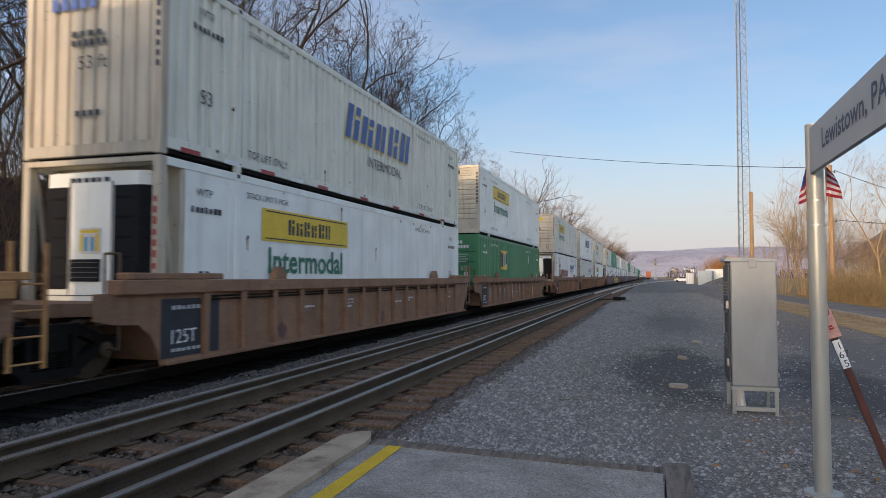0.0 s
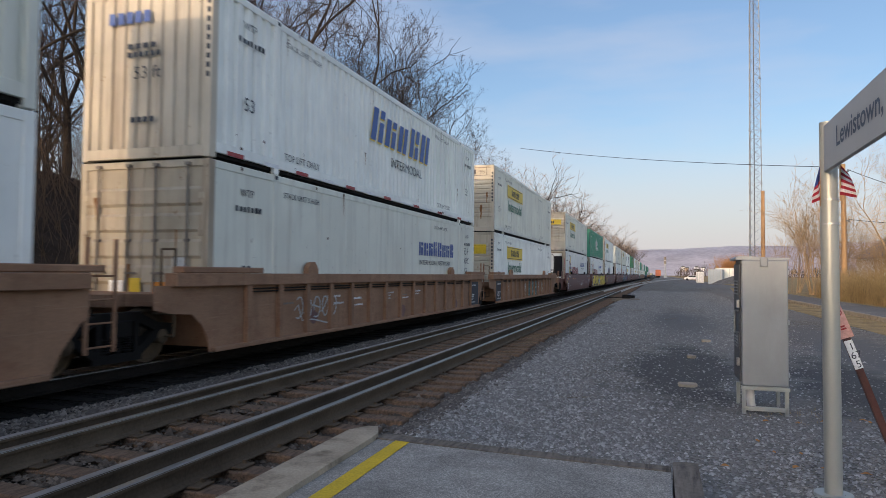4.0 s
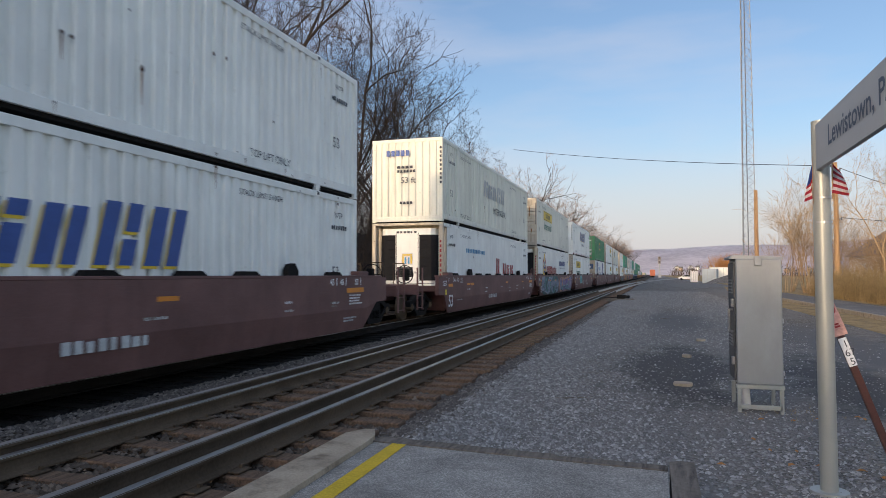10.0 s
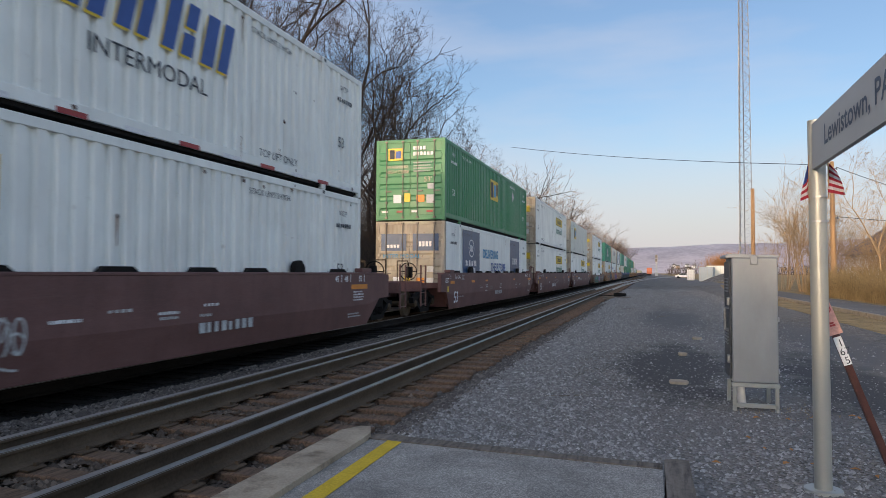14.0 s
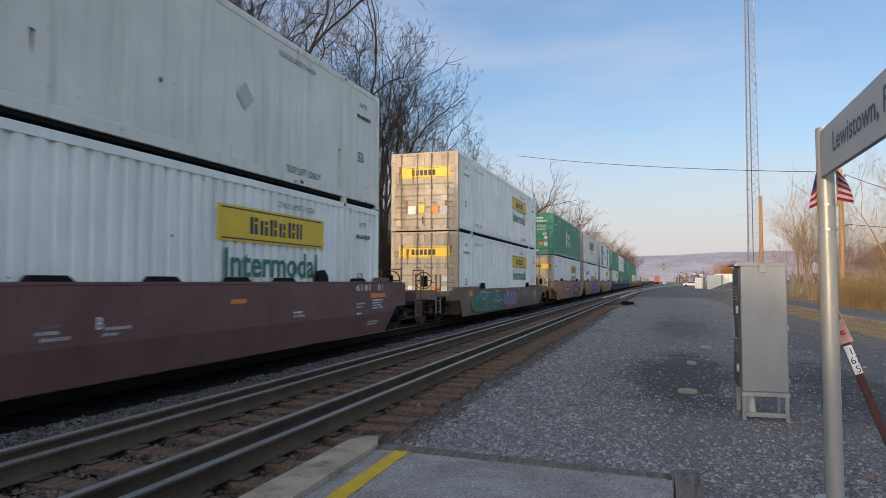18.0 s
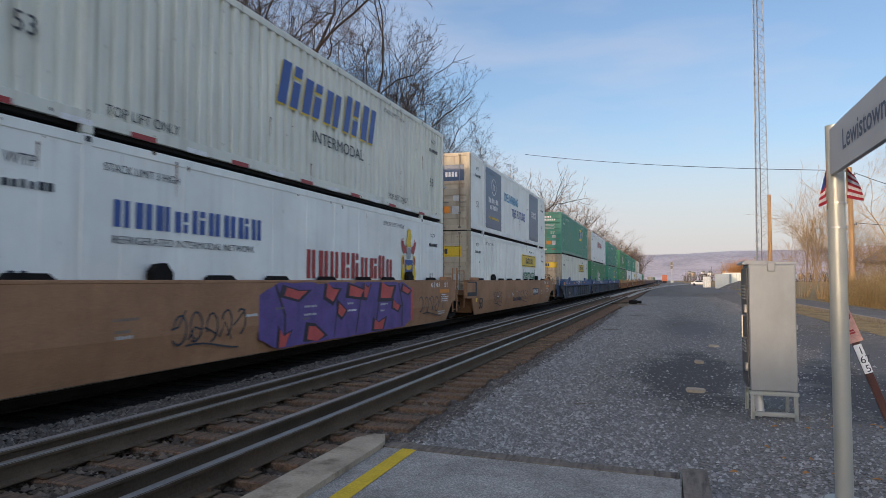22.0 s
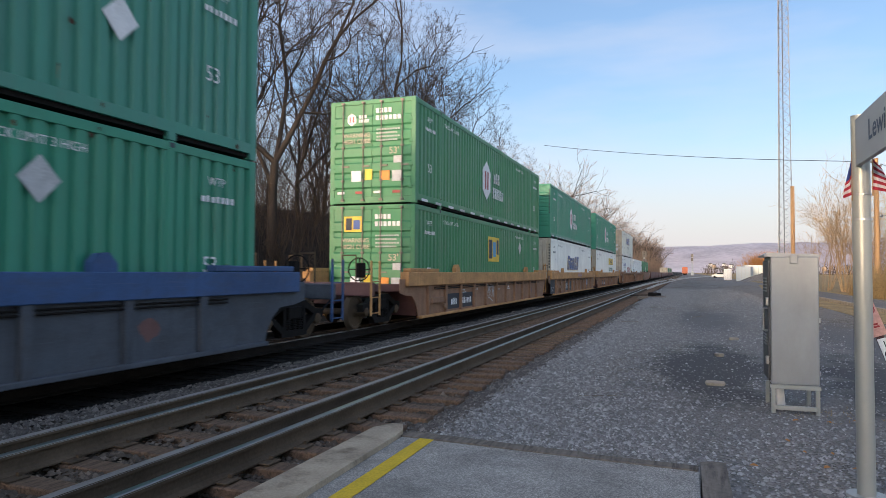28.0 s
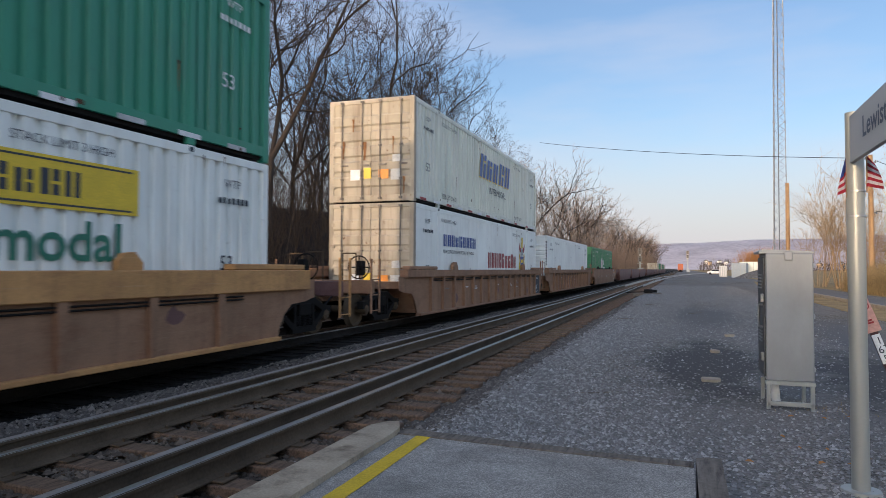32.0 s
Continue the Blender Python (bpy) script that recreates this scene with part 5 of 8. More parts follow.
        if is_end:
            for sx in (-1, 1):
                lad = part("ladder", once(("ladder_stile", sx), lambda: Geo().box(sx * 1.42 - 0.02, sx * 1.42 + 0.02, -0.02, 0.02, 0.36, 1.62)), mt, root, "steel end ladder", at=pose(0, y + e * 2.9 - (0.45 if e > 0 else 0), 0))
                part("stile", once(("ladder_stile", sx), lambda: None), mt, lad, at=pose(0, 0.45, 0))
                for z in (0.42, 0.78, 1.14):
                    part("rung", once(("rung", sx), lambda: Geo().tube((sx * 1.42, 0, 0), (sx * 1.42, 0.45, 0), 0.013)), mt, lad, at=pose(0, 0, z))
                part("handrail", once(("handrail", sx), lambda: Geo().tube((sx * 0.9, 0, 1.0), (sx * 0.9, 0, 1.75), 0.016).tube((sx * 0.55, 0, 1.0), (sx * 0.55, 0, 1.75), 0.016).tube((sx * 0.55, 0, 1.75), (sx * 0.9, 0, 1.75), 0.016)), M["rail"], root, at=pose(0, y + e * 2.65, 0))
            def ring():
                g = Geo()
                g.pipe([(0.28 * math.cos(2 * math.pi * k / 18), 0, 0.28 * math.sin(2 * math.pi * k / 18)) for k in range(18)], 0.016, 5, True)
                for k in range(4):
                    a = math.pi * k / 2
                    g.tube((0, 0, 0), (0.28 * math.cos(a), 0.03, 0.28 * math.sin(a)), 0.014, n=5, caps=False)
                return g.box(-0.09, 0.09, 0.02, 0.2, -0.2, 0.16, 0.02)
            part("brake_wheel", once("brake_wheel", ring), M["grease"], root, "black hand brake wheel", at=pose(0.75, y + e * 2.2, 1.42, 0, 0, 0 if e < 0 else 180))
            part("hose", Geo().tube((0.35, y + e * 2.7, 0.8), (0.3, y + e * 3.3, 0.38), 0.025).tube((0.3, y + e * 3.3, 0.38), (0.2, y + e * 3.7, 0.45), 0.025), M["black"], root)
        elif e > 0:
            lad = part("ladder", once("side_stile", lambda: Geo().box(1.40, 1.44, -0.025, 0.025, 0.34, 1.80, 0.006)), mt, root, "steel side ladder", at=pose(0, y + 0.66, 0))
            part("stile", once("side_stile", lambda: None), mt, lad, at=pose(0, 0.46, 0))
            for z in (0.42, 0.72, 1.02, 1.32):
                part("rung", once("side_rung", lambda: Geo().tube((1.42, 0, 0), (1.42, 0.46, 0), 0.013)), mt, lad, at=pose(0, 0, z))
        else:
            part("step_post", once("step_post", lambda: Geo().tube((1.30, 0, 0.42), (1.30, 0, 1.72), 0.02).tube((1.05, 0, 0.9), (1.05, 0, 1.72), 0.018).tube((1.05, 0, 1.72), (1.30, 0, 1.72), 0.016).tube((1.30, 0, 0.42), (0.9, 0, 0.42), 0.016).tube((1.30, 0, 0.75), (0.9, 0, 0.75), 0.016)), mt if kind not in RIBBED else M["rail"], root, at=pose(0, y + e * 0.75, 0))
    for fn, *a in extras:
        fn(root, *a)
    return root


def car_text(root, text, y, z, size, ink="white_ink", depth=0.0, bold=0.0, shear=0.0):
    tagged(part("lettering", letters(text, size, shear, bold), M[ink], root, at=Matrix.Translation((SIDE_X + 0.005 - depth, y, z)) @ SIDE), kind="stuff")


def car_bars(root, y, z, w, h, n, ink="pale_ink", depth=0.0, seed=2):
    bars_side(root, y, z, w, h, n, ink, seed, 0.0, SIDE_X + 0.005 - depth)


def car_panel(root, y0, y1, z0, z1, ink, depth=0.0, label=""):
    quad_side(root, "painted_panel", y0, y1, z0, z1, ink, SIDE_X + 0.003 - depth, label)


def graffiti(root, y0, y1, z0, z1, inks, seed, outline="dark_spray", depth=0.0, ground=None, letters_n=8):
    """Sprayed lettering-like shapes: a ragged field, angular swelling letters with dark outlines, and light flashes."""
    r = random.Random(seed)
    x = SIDE_X + 0.002 - depth
    if ground:
        n = 30
        top = [(y0 + (y1 - y0) * i / n, z1 - r.random() * 0.12 * (z1 - z0)) for i in range(n + 1)]
        g = Geo()
        vs = [(x, y, z) for y, zt in top for z in (z0, zt)]
        g.add(vs, [(2 * i, 2 * i + 2, 2 * i + 3, 2 * i + 1) for i in range(n)])
        part("graffiti_ground", g, M[ground], root, "sprayed background field")
    w, h = (y1 - y0) / letters_n, z1 - z0
    fill = {k: Geo() for k in inks}
    line, flash = Geo(), Geo()
    lay = 0.002

    def curve(a, n=12):
        pts = []
        for k in range(n + 1):
            t = k / n
            q = [(1 - t) ** 3, 3 * t * (1 - t) ** 2, 3 * t * t * (1 - t), t ** 3]
            pts.append((sum(u * p[0] for u, p in zip(q, a)), min(z1 - 0.03, max(z0 + 0.03, sum(u * p[1] for u, p in zip(q, a))))))
        return pts

    for i in range(letters_n):
        c = y0 + (i + 0.5) * w
        for s in range(5):
            ink = inks[0] if s < 2 else inks[r.randrange(len(inks))]
            lean = r.uniform(-0.25, 0.35) * w
            u = c + (s - 2) * 0.26 * w
            if s % 2 == 0:
                a = [(u - lean, z0 + h * r.uniform(0.02, 0.15)), (u + r.uniform(-.5, .5) * w, z0 + h * 0.4), (u + r.uniform(-.5, .5) * w, z0 + h * 0.65), (u + lean, z0 + h * r.uniform(0.82, 0.97))]
            else:
                zc = z0 + h * r.choice((0.18, 0.5, 0.78))
                a = [(c - 0.5 * w, zc + r.uniform(-.1, .1) * h), (c - 0.2 * w, zc + r.uniform(-.3, .3) * h), (c + 0.2 * w, zc + r.uniform(-.3, .3) * h), (c + 0.55 * w, zc + r.uniform(-.1, .1) * h)]
            pts = curve(a)
            wd = h * r.uniform(0.17, 0.30)
            line.ribbon(pts, wd + 0.05, x + lay)
            fill[ink].ribbon(pts, wd, x + lay + 0.0003)
            if s == 2:
                flash.ribbon([(p, q + wd * 0.22) for p, q in pts[2:9]], 0.03, x + lay + 0.0005)
            lay += 0.0006 if lay < 0.02 else -0.015
    for nm, g, k, lb in [("graffiti_outline", line, outline, "sprayed outlines"), ("graffiti_highlight", flash, "white_ink", "white sprayed highlights")] + [("graffiti_fill", g, k, "sprayed letter shapes") for k, g in fill.items()]:
        if g.v:
            tagged(part(nm, g, M[k], root, lb), kind="stuff")


def swirls(root, y0, y1, z0, z1, seed, n, band, edge, dark, wide=(0.12, 0.24), lift=0.006):
    """Looping sprayed bands, each with a dark shadow line on one side and a pale edge on the other."""
    r = random.Random(seed)
    x = SIDE_X + lift
    sets = [(Geo(), dark, "graffiti_shadow"), (Geo(), band, "graffiti_band"), (Geo(), edge, "graffiti_edge")]
    h = z1 - z0
    for i in range(n):
        c, m = y0 + (y1 - y0) * (i + r.random()) / n, z0 + h * r.uniform(0.25, 0.75)
        ra, rb = r.uniform(0.25, 0.75), h * r.uniform(0.22, 0.5)
        a, span = r.uniform(0, 6.28), r.choice((-1, 1)) * r.uniform(2.2, 4.8)
        w = r.uniform(*wide)
        pts = []
        for k in range(17):
            u = a + span * k / 16
            sh = 1 - 0.35 * k / 16
            pts.append((min(y1 - 0.05, max(y0 + 0.05, c + ra * sh * math.cos(u) + 0.5 * (k / 16 - 0.5))), min(z1 - w / 2 - 0.02, max(z0 + w / 2 + 0.02, m + rb * sh * math.sin(u)))))
        o = x + i * 0.0005
        sets[0][0].ribbon([(p - 0.02, q - 0.02) for p, q in pts], w + 0.06, o)
        sets[1][0].ribbon(pts, w, o + 0.0002)
        sets[2][0].ribbon([(p + 0.4 * w * math.cos(a + span * k / 16), q + 0.4 * w * math.sin(a + span * k / 16)) for k, (p, q) in enumerate(pts)], 0.022, o + 0.0004)
    for g, ink, nm in sets:
        tagged(part(nm, g, M[ink], root, "looping sprayed strokes"), kind="stuff")


def bubble(root, y0, y1, z0, z1, seed):
    """Rounded sprayed letters that swell into each other, pale outside and dark teal inside."""
    r = random.Random(seed)
    h = z1 - z0
    for f, ink, lift in ((1.0, "teal_pale", 0.004), (0.86, "dark_spray", 0.006), (0.80, "teal_spray", 0.008)):
        for k in range(4):
            c, m = y0 + (y1 - y0) * (k + 0.5) / 4, z0 + h * 0.52
            part("graffiti_bubble", Geo().add([(SIDE_X + lift + 0.0004 * k, c + f * 0.36 * (1 + 0.14 * math.sin(3 * a + k)) * math.cos(a), m + f * h * 0.5 * (1 + 0.10 * math.sin(2 * a + k)) * math.sin(a)) for a in [6.283 * j / 18 for j in range(18)]], [tuple(range(18))]), M[ink], root)
    for k in range(4):
        c = y0 + (y1 - y0) * (k + 0.5) / 4
        part("graffiti_counter", Geo().add([(SIDE_X + 0.012, c + 0.06 * math.cos(a), z0 + h * 0.5 + 0.16 * math.sin(a)) for a in [6.283 * j / 10 for j in range(10)]], [tuple(range(10))]), M["dark_spray"], root)


def field(root, y0, y1, z0, z1, ink, seed, ragged=0.10, lift=0.002):
    """A ragged sprayed field of one colour."""
    r = random.Random(seed)
    n = max(8, int((y1 - y0) * 5))
    vs = []
    for i in range(n + 1):
        y = y0 + (y1 - y0) * i / n
        f = min(1.0, (i + 1.2) / 4, (n - i + 1.2) / 4)
        vs += [(SIDE_X + lift, y, z0 + r.random() * ragged * 0.5 + (1 - f) * 0.3), (SIDE_X + lift, y, z1 - r.random() * ragged - (1 - f) * 0.3)]
    part("graffiti_ground", Geo().add(vs, [(2 * i, 2 * i + 2, 2 * i + 3, 2 * i + 1) for i in range(n)]), M[ink], root, "sprayed background field")


def deep_field(root, y0, y1):
    """Dark sprayed fields between the ribs of a wagon side."""
    y, step, _ = RIBS["ribbed"]
    while y < y1:
        if y + step > y0:
            quad_side(root, "graffiti_ground", max(y0, y + 0.08), min(y1, y + step - 0.08), 0.24, 1.0, "darkteal_spray", SIDE_X - 0.0955, "dark sprayed field")
        y += step


def shards_deep(root, y0, y1, z0, z1, seed):
    """Dark gaps that cut sprayed blocks between the ribs into signs."""
    r = random.Random(seed)
    for c in (6.1, 7.15, 8.25, 9.25):
        for m in (z0 + 0.14, z1 - 0.16):
            w, h = r.uniform(0.05, 0.12), r.uniform(0.05, 0.10)
            part("graffiti_gap", Geo().add([(SIDE_X - 0.092, c + a, m + b) for a, b in ((-w, -h), (w, -h * 0.6), (w * 0.8, h), (-w * 0.5, h * 0.8))], [(0, 1, 2, 3)]), M["slate_car"], root)


def shards(root, y0, y1, z0, z1, ink, outline, seed, n, lift=0.006):
    """Angular counters between sprayed letters, each in a thick dark outline, and long dark cuts."""
    r = random.Random(seed)
    for i in range(n):
        c, m = y0 + (y1 - y0) * (i + 0.5 + r.uniform(-0.2, 0.2)) / n, r.choice((z0 + 0.16, z1 - 0.20, 0.5 * (z0 + z1)))
        w, h = r.uniform(0.18, 0.42), r.uniform(0.10, 0.20)
        q = [(-w, -h * r.uniform(0.2, 1)), (w * r.uniform(-0.2, 0.6), -h), (w, h * r.uniform(-0.3, 1)), (w * r.uniform(-0.3, 0.3), h * r.uniform(0.1, 0.9)), (-w * 0.8, h)]
        for f, k, nm, e in ((1.45, outline, "graffiti_outline", 0.0), (1.0, ink, "graffiti_counter", 0.003)):
            part(nm, Geo().add([(SIDE_X + lift + e, c + a * f, min(z1 - 0.01, max(z0 + 0.01, m + b * f))) for a, b in q], [tuple(range(5))]), M[k], root)
    g = Geo()
    for i in range(n // 2):
        c = y0 + (y1 - y0) * (i + r.random()) / (n // 2)
        d = r.uniform(-0.35, 0.35)
        g.ribbon([(c, z0 + 0.03), (c + d * 0.3 + 0.1, 0.5 * (z0 + z1)), (c + d, z1 - 0.03)], r.uniform(0.03, 0.07), SIDE_X + lift - 0.002)
    tagged(part("graffiti_cut", g, M[outline], root, "dark sprayed cuts"), kind="stuff")


TRAIN = []        # (thing, place along the train at the start, height)

SPEED = 15.3      # metres a second, towards the platform
NOSE, REAR = 2.75, 9.45     # where the board sits, by the end that leads


def rust_runs(root, seed, y, n):
    """Rust that has run down from the hardware of an end wall."""
    r = random.Random(seed)
    for k in range(n):
        x, z1 = r.uniform(-1.05, 1.05), r.choice((2.35, 1.75, 1.1, 1.1, 0.6)) + r.uniform(-0.1, 0.1)
        w, l = r.uniform(0.03, 0.09), r.uniform(0.2, 0.75)
        l = min(l, z1 - 0.22)
        m = 5
        left = [(x - w * r.uniform(0.4, 1) * (1 - 0.7 * j / m), y, z1 - l * j / m) for j in range(m + 1)]
        right = [(x + w * r.uniform(0.4, 1) * (1 - 0.7 * j / m), y, z1 - l * j / m) for j in range(m + 1)]
        part("rust_run", Geo().add(left + right, [(j, j + 1, m + 2 + j, m + 1 + j) for j in range(m)]), M["rust_stain"], root, "brown rust run")


def box_white(s, level, end="flat", name="board", mat="white", end_mat="cream", style="ribbed", extra=(), word=True):
    """A white container with one of its usual markings."""
    lead = end != "doors"
    end_mat = "door_cream" if end == "doors" and end_mat == "cream" else end_mat
    ex = [(marks, "ink")]
    if name == "board":
        ex.append((yellow_board, NOSE if lead else REAR, 1.77, 3.7, word))
        if end != "reefer":
            ex.append((yellow_end, 1.95) if end == "doors" or level == 0 or 110 < s < 120 else (yellow_end, 2.42, -0.42, 0.42, 0.24) if 50 < s < 52 else (framed_end,))
    elif name == "slant":
        ex += [(slant_name, 6.2 if level else 5.35, 1.5 if level else 1.22, 4.5, 0.86), (text_side, "INTERMODAL", 7.6, 1.0 if level else 0.70, 0.36, "ink", 0, 0, 1.1), (reflectors,)]
    elif name == "crest":
        if lead:
            ex += [(crest, 3.05, 1.05), (crest_name, 4.0, 1.12, 4.7, 0.58), (bars_side, 10.2, 1.78, 3.5, 0.36, 9, "blue_ink", 31)]
        else:
            ex += [(crest, 13.1, 1.05), (crest_name, 7.4, 1.12, 4.6, 0.58), (bars_side, 2.4, 1.78, 3.5, 0.36, 9, "blue_ink", 31)]
        ex.append((text_side, "REFRIGERATED INTERMODAL NETWORK", 10.2 if lead else 2.4, 1.56, 0.15, "ink", 0, 0, 1.15))
    if end in ("flat", "upright"):
        ex.append((end_numbers,))
    if end == "upright":
        ex += [(text_end, "53 ft", -0.22, 1.35, 0.30), (bars_end, -0.75, 2.30, 0.9, 0.2, 5, "blue_ink"), (bars_end, -0.25, 0.62, 0.5, 0.09, 4)]
    if end == "doors":
        ex.append((placards,))
    if end in ("doors", "flat") and end_mat in ("cream", "door_cream"):
        ex.append((rust_runs, int(s * 3 + level), -0.0285 if end == "doors" else -0.010, 11 if 270 < s < 280 and level else 5))
    words = {"board": "yellow name board", "slant": "slanted blue lettering", "crest": "dark red lettering", "plain": "few marks"}[name]
    face = {"flat": "ribbed end", "upright": "upright-ribbed end", "doors": "doors leading", "reefer": "cooling unit"}[end]
    where = "stacked on top" if level else "in wagon well"
    label = "%s white container, %s, %s, %s" % ("corrugated" if style == "ribbed" else "smooth-sided", words, face, where)
    TRAIN.append(container(s, level, style, end, mat, None, ex + list(extra), label, end_mat))


def box_green(s, level, end="doors", name="hex", mat="green", logo=9.95):
    ex = [(marks, "white_ink", False)]
    if name == "hex":
        ex += [(hexagon, 6.87, 1.47, 0.66), (reflectors, ("white_ink", "pale_ink"))]
    elif name == "block":
        ex += [(block_logo, logo, 1.45), (diamond, 12.1, 2.1, 0.28)]
    elif name == "plain":
        ex += [(diamond, 13.2, 1.4, 0.3, "white_ink"), (bars_side, 6.0, 2.3, 3.0, 0.12, 12, "white_ink", 5)]
    if end == "doors":
        ex += [(placards,), (green_door_marks, name)] if s < 560 else [(placards,)]
    else:
        ex += [(end_numbers,), (quad_end, "end_emblem", -0.85, -0.55, 2.45, 2.75, "white_ink"), (quad_end, "end_board", -0.45, 0.35, 2.45, 2.62, "white_ink")]
    label = "green corrugated container, %s, %s, %s" % ({"hex": "white hexagon emblem", "block": "yellow square emblem", "plain": "small white marks"}[name], "doors leading" if end == "doors" else "ribbed end", "stacked on top" if level else "in wagon well")
    TRAIN.append(container(s, level, "ribbed", end, mat, None, ex, label))


def box_panels(s, level):
    """A smooth white container with dark blue picture panels."""
    ex = [(marks, "ink"), (quad_side, "picture_panel", 2.35, 5.0, 0.28, 2.74, "navy_panel", None, "dark blue printed panel"),
          (bars_side, 2.75, 1.35, 1.75, 0.22, 7, "white_ink", 41, 0, XS_ + 0.004), (bars_side, 3.0, 1.08, 1.3, 0.2, 6, "white_ink", 42, 0, XS_ + 0.004), (bars_side, 2.8, 0.68, 1.7, 0.1, 12, "yellow", 43, 0, XS_ + 0.004),
          (ring_emblem, 3.65, 2.05), (text_side, "DELIVERING", 5.6, 1.72, 0.52, "teal_ink", 0.012, 0, 1.05), (text_side, "THE FUTURE", 7.1, 1.15, 0.52, "blue_ink", 0.012, 0, 1.05),
          (quad_side, "picture_panel", 11.4, 13.9, 0.28, 2.74, "navy_panel", None, "dark blue printed panel"), (bars_side, 12.0, 1.5, 1.3, 0.34, 4, "white_ink", 44, 0, XS_ + 0.004),
          (quad_end, "picture_panel", -1.08, -0.12, 1.85, 2.45, "navy_panel", -0.02), (quad_end, "picture_panel", 0.12, 1.08, 1.85, 2.45, "navy_panel", -0.02),
          (bars_end, -0.85, 1.95, 0.5, 0.12, 4, "white_ink", -0.024), (bars_end, 0.35, 2.0, 0.5, 0.18, 4, "white_ink", -0.024), (text_end, "INTER MODAL", -1.0, 1.58, 0.22, "teal_ink", 0, -0.062), (placards,)]
    TRAIN.append(container(s, level, "plate", "doors", "white", None, ex, "smooth white container with dark blue panels and light blue words", "door_cream"))


def ring_emblem(root, y, z, r=0.42):
    g = Geo()
    for k in range(28):
        a, b = 2 * math.pi * k / 28, 2 * math.pi * (k + 1) / 28
        g.add([(XS_ + 0.005, y + r * f * math.sin(q), z + r * f * 0.85 * math.cos(q)) for q in (a, b) for f in (0.88, 1.0)], [(0, 2, 3, 1)])
    part("emblem_ring", g, M["white_ink"], root, "white ring emblem")
    bars_side(root, y - r * 0.55, z - r * 0.3, r * 1.1, r * 0.6, 3, "white_ink", 45, 0.15, XS_ + 0.005)


def small_marks(root, kind, seed):
    """Faded load and inspection stencils, too small to read."""
    r = random.Random(seed)
    d = 0.096 if kind in RIBBED else 0.0
    for k in r.sample(range(1, 15), 6):
        y = (RIBS[kind][0] + 0.14 + k * RIBS[kind][1] if k < RIBS[kind][2] - 1 else 9.1) if kind in RIBBED else 1.24 + k * 0.93
        for j in range(r.choice((1, 2, 3, 3))):
            car_bars(root, y + r.uniform(0, 0.1), r.choice((0.78, 0.86)) - j * 0.075, r.uniform(0.25, 0.5), 0.042, r.randint(4, 9), r.choice(("pale_ink", "rod", "pale_ink", "white_ink")), d, r.randrange(99))
    if kind == "smooth":
        for y, n in ((14.25, "45"), (14.72, "48"), (15.50, "53")):
            car_text(root, n, y, 1.18, 0.19, "white_ink", 0.0, 0.004)
            car_panel(root, y + 0.30, y + 0.335, 1.17, 1.34, "white_ink")
        car_panel(root, 15.08, 16.0, 1.0, 1.11, "orange")
        for j in range(4):
            car_bars(root, 15.2, 0.92 - j * 0.062, r.uniform(0.5, 0.78), 0.036, r.randint(8, 12), "white_ink", 0.0, r.randrange(99))
        for j in range(2):
            car_bars(root, 14.9, 0.42 - j * 0.06, r.uniform(0.5, 0.7), 0.036, r.randint(6, 9), "pale_ink", 0.0, r.randrange(99))
    elif kind in RIBBED:
        for k in (2, 7, 12):
            scuff(root, RIBS[kind][0] + 0.2 + min(k, RIBS[kind][2] - 2) * RIBS[kind][1], r)


def scuff(root, y, r):
    """A rubbed rusty patch between two ribs."""
    x = SIDE_X - 0.0965
    n = 11
    c = (y + r.uniform(0.1, 0.3), r.uniform(0.35, 0.8))
    pts = [(x, c[0] + 0.22 * r.uniform(0.5, 1) * math.cos(2 * math.pi * k / n), c[1] + 0.2 * r.uniform(0.4, 1) * math.sin(2 * math.pi * k / n)) for k in range(n)]
    part("rust_patch", Geo().add(pts, [tuple(range(n))]), M["dark_brown"], root, "rubbed dark rust patch")


def scribble(root, y0, y1, z0, z1, ink, seed, depth=0.0):
    """A thin sprayed tag in looping strokes."""
    r = random.Random(seed)
    x = SIDE_X + 0.005 - depth
    g = Geo()
    n = 5
    w, h = (y1 - y0) / n, z1 - z0
    for i in range(n):
        a0, a1 = r.uniform(-2.5, -1.0), r.uniform(2.0, 4.6)
        c, d = y0 + (i + 0.5) * w, z0 + h * (0.45 + 0.1 * r.random())
        g.ribbon([(c + w * 0.42 * math.cos(a0 + (a1 - a0) * k / 14) + 0.2 * w * k / 14, d + h * r.uniform(0.34, 0.38) * math.sin(a0 + (a1 - a0) * k / 14)) for k in range(15)], 0.032, x + i * 0.0005)
        if r.random() < 0.7:
            g.ribbon([(c - w * 0.4, d + h * r.uniform(-0.4, 0.4)), (c, d + h * r.uniform(-0.1, 0.1)), (c + w * 0.45, d + h * r.uniform(-0.5, 0.5))], 0.03, x + 0.004)
    g.ribbon([(y0 + (y1 - y0) * k / 10, z0 - 0.02 + 0.07 * math.sin(k * 0.5)) for k in range(2, 10)], 0.028, x)
    tagged(part("tag", g, M[ink], root, "thin sprayed tag"), kind="stuff")


def car(s, kind, top, side, first=False, last=False, label="", extras=()):
    extras = list(extras) + ([(small_marks, kind, int(s * 10))] if s < 560 else [])
    TRAIN.append((well_car(kind, top, side, first, last, label, extras), s, 0.0))


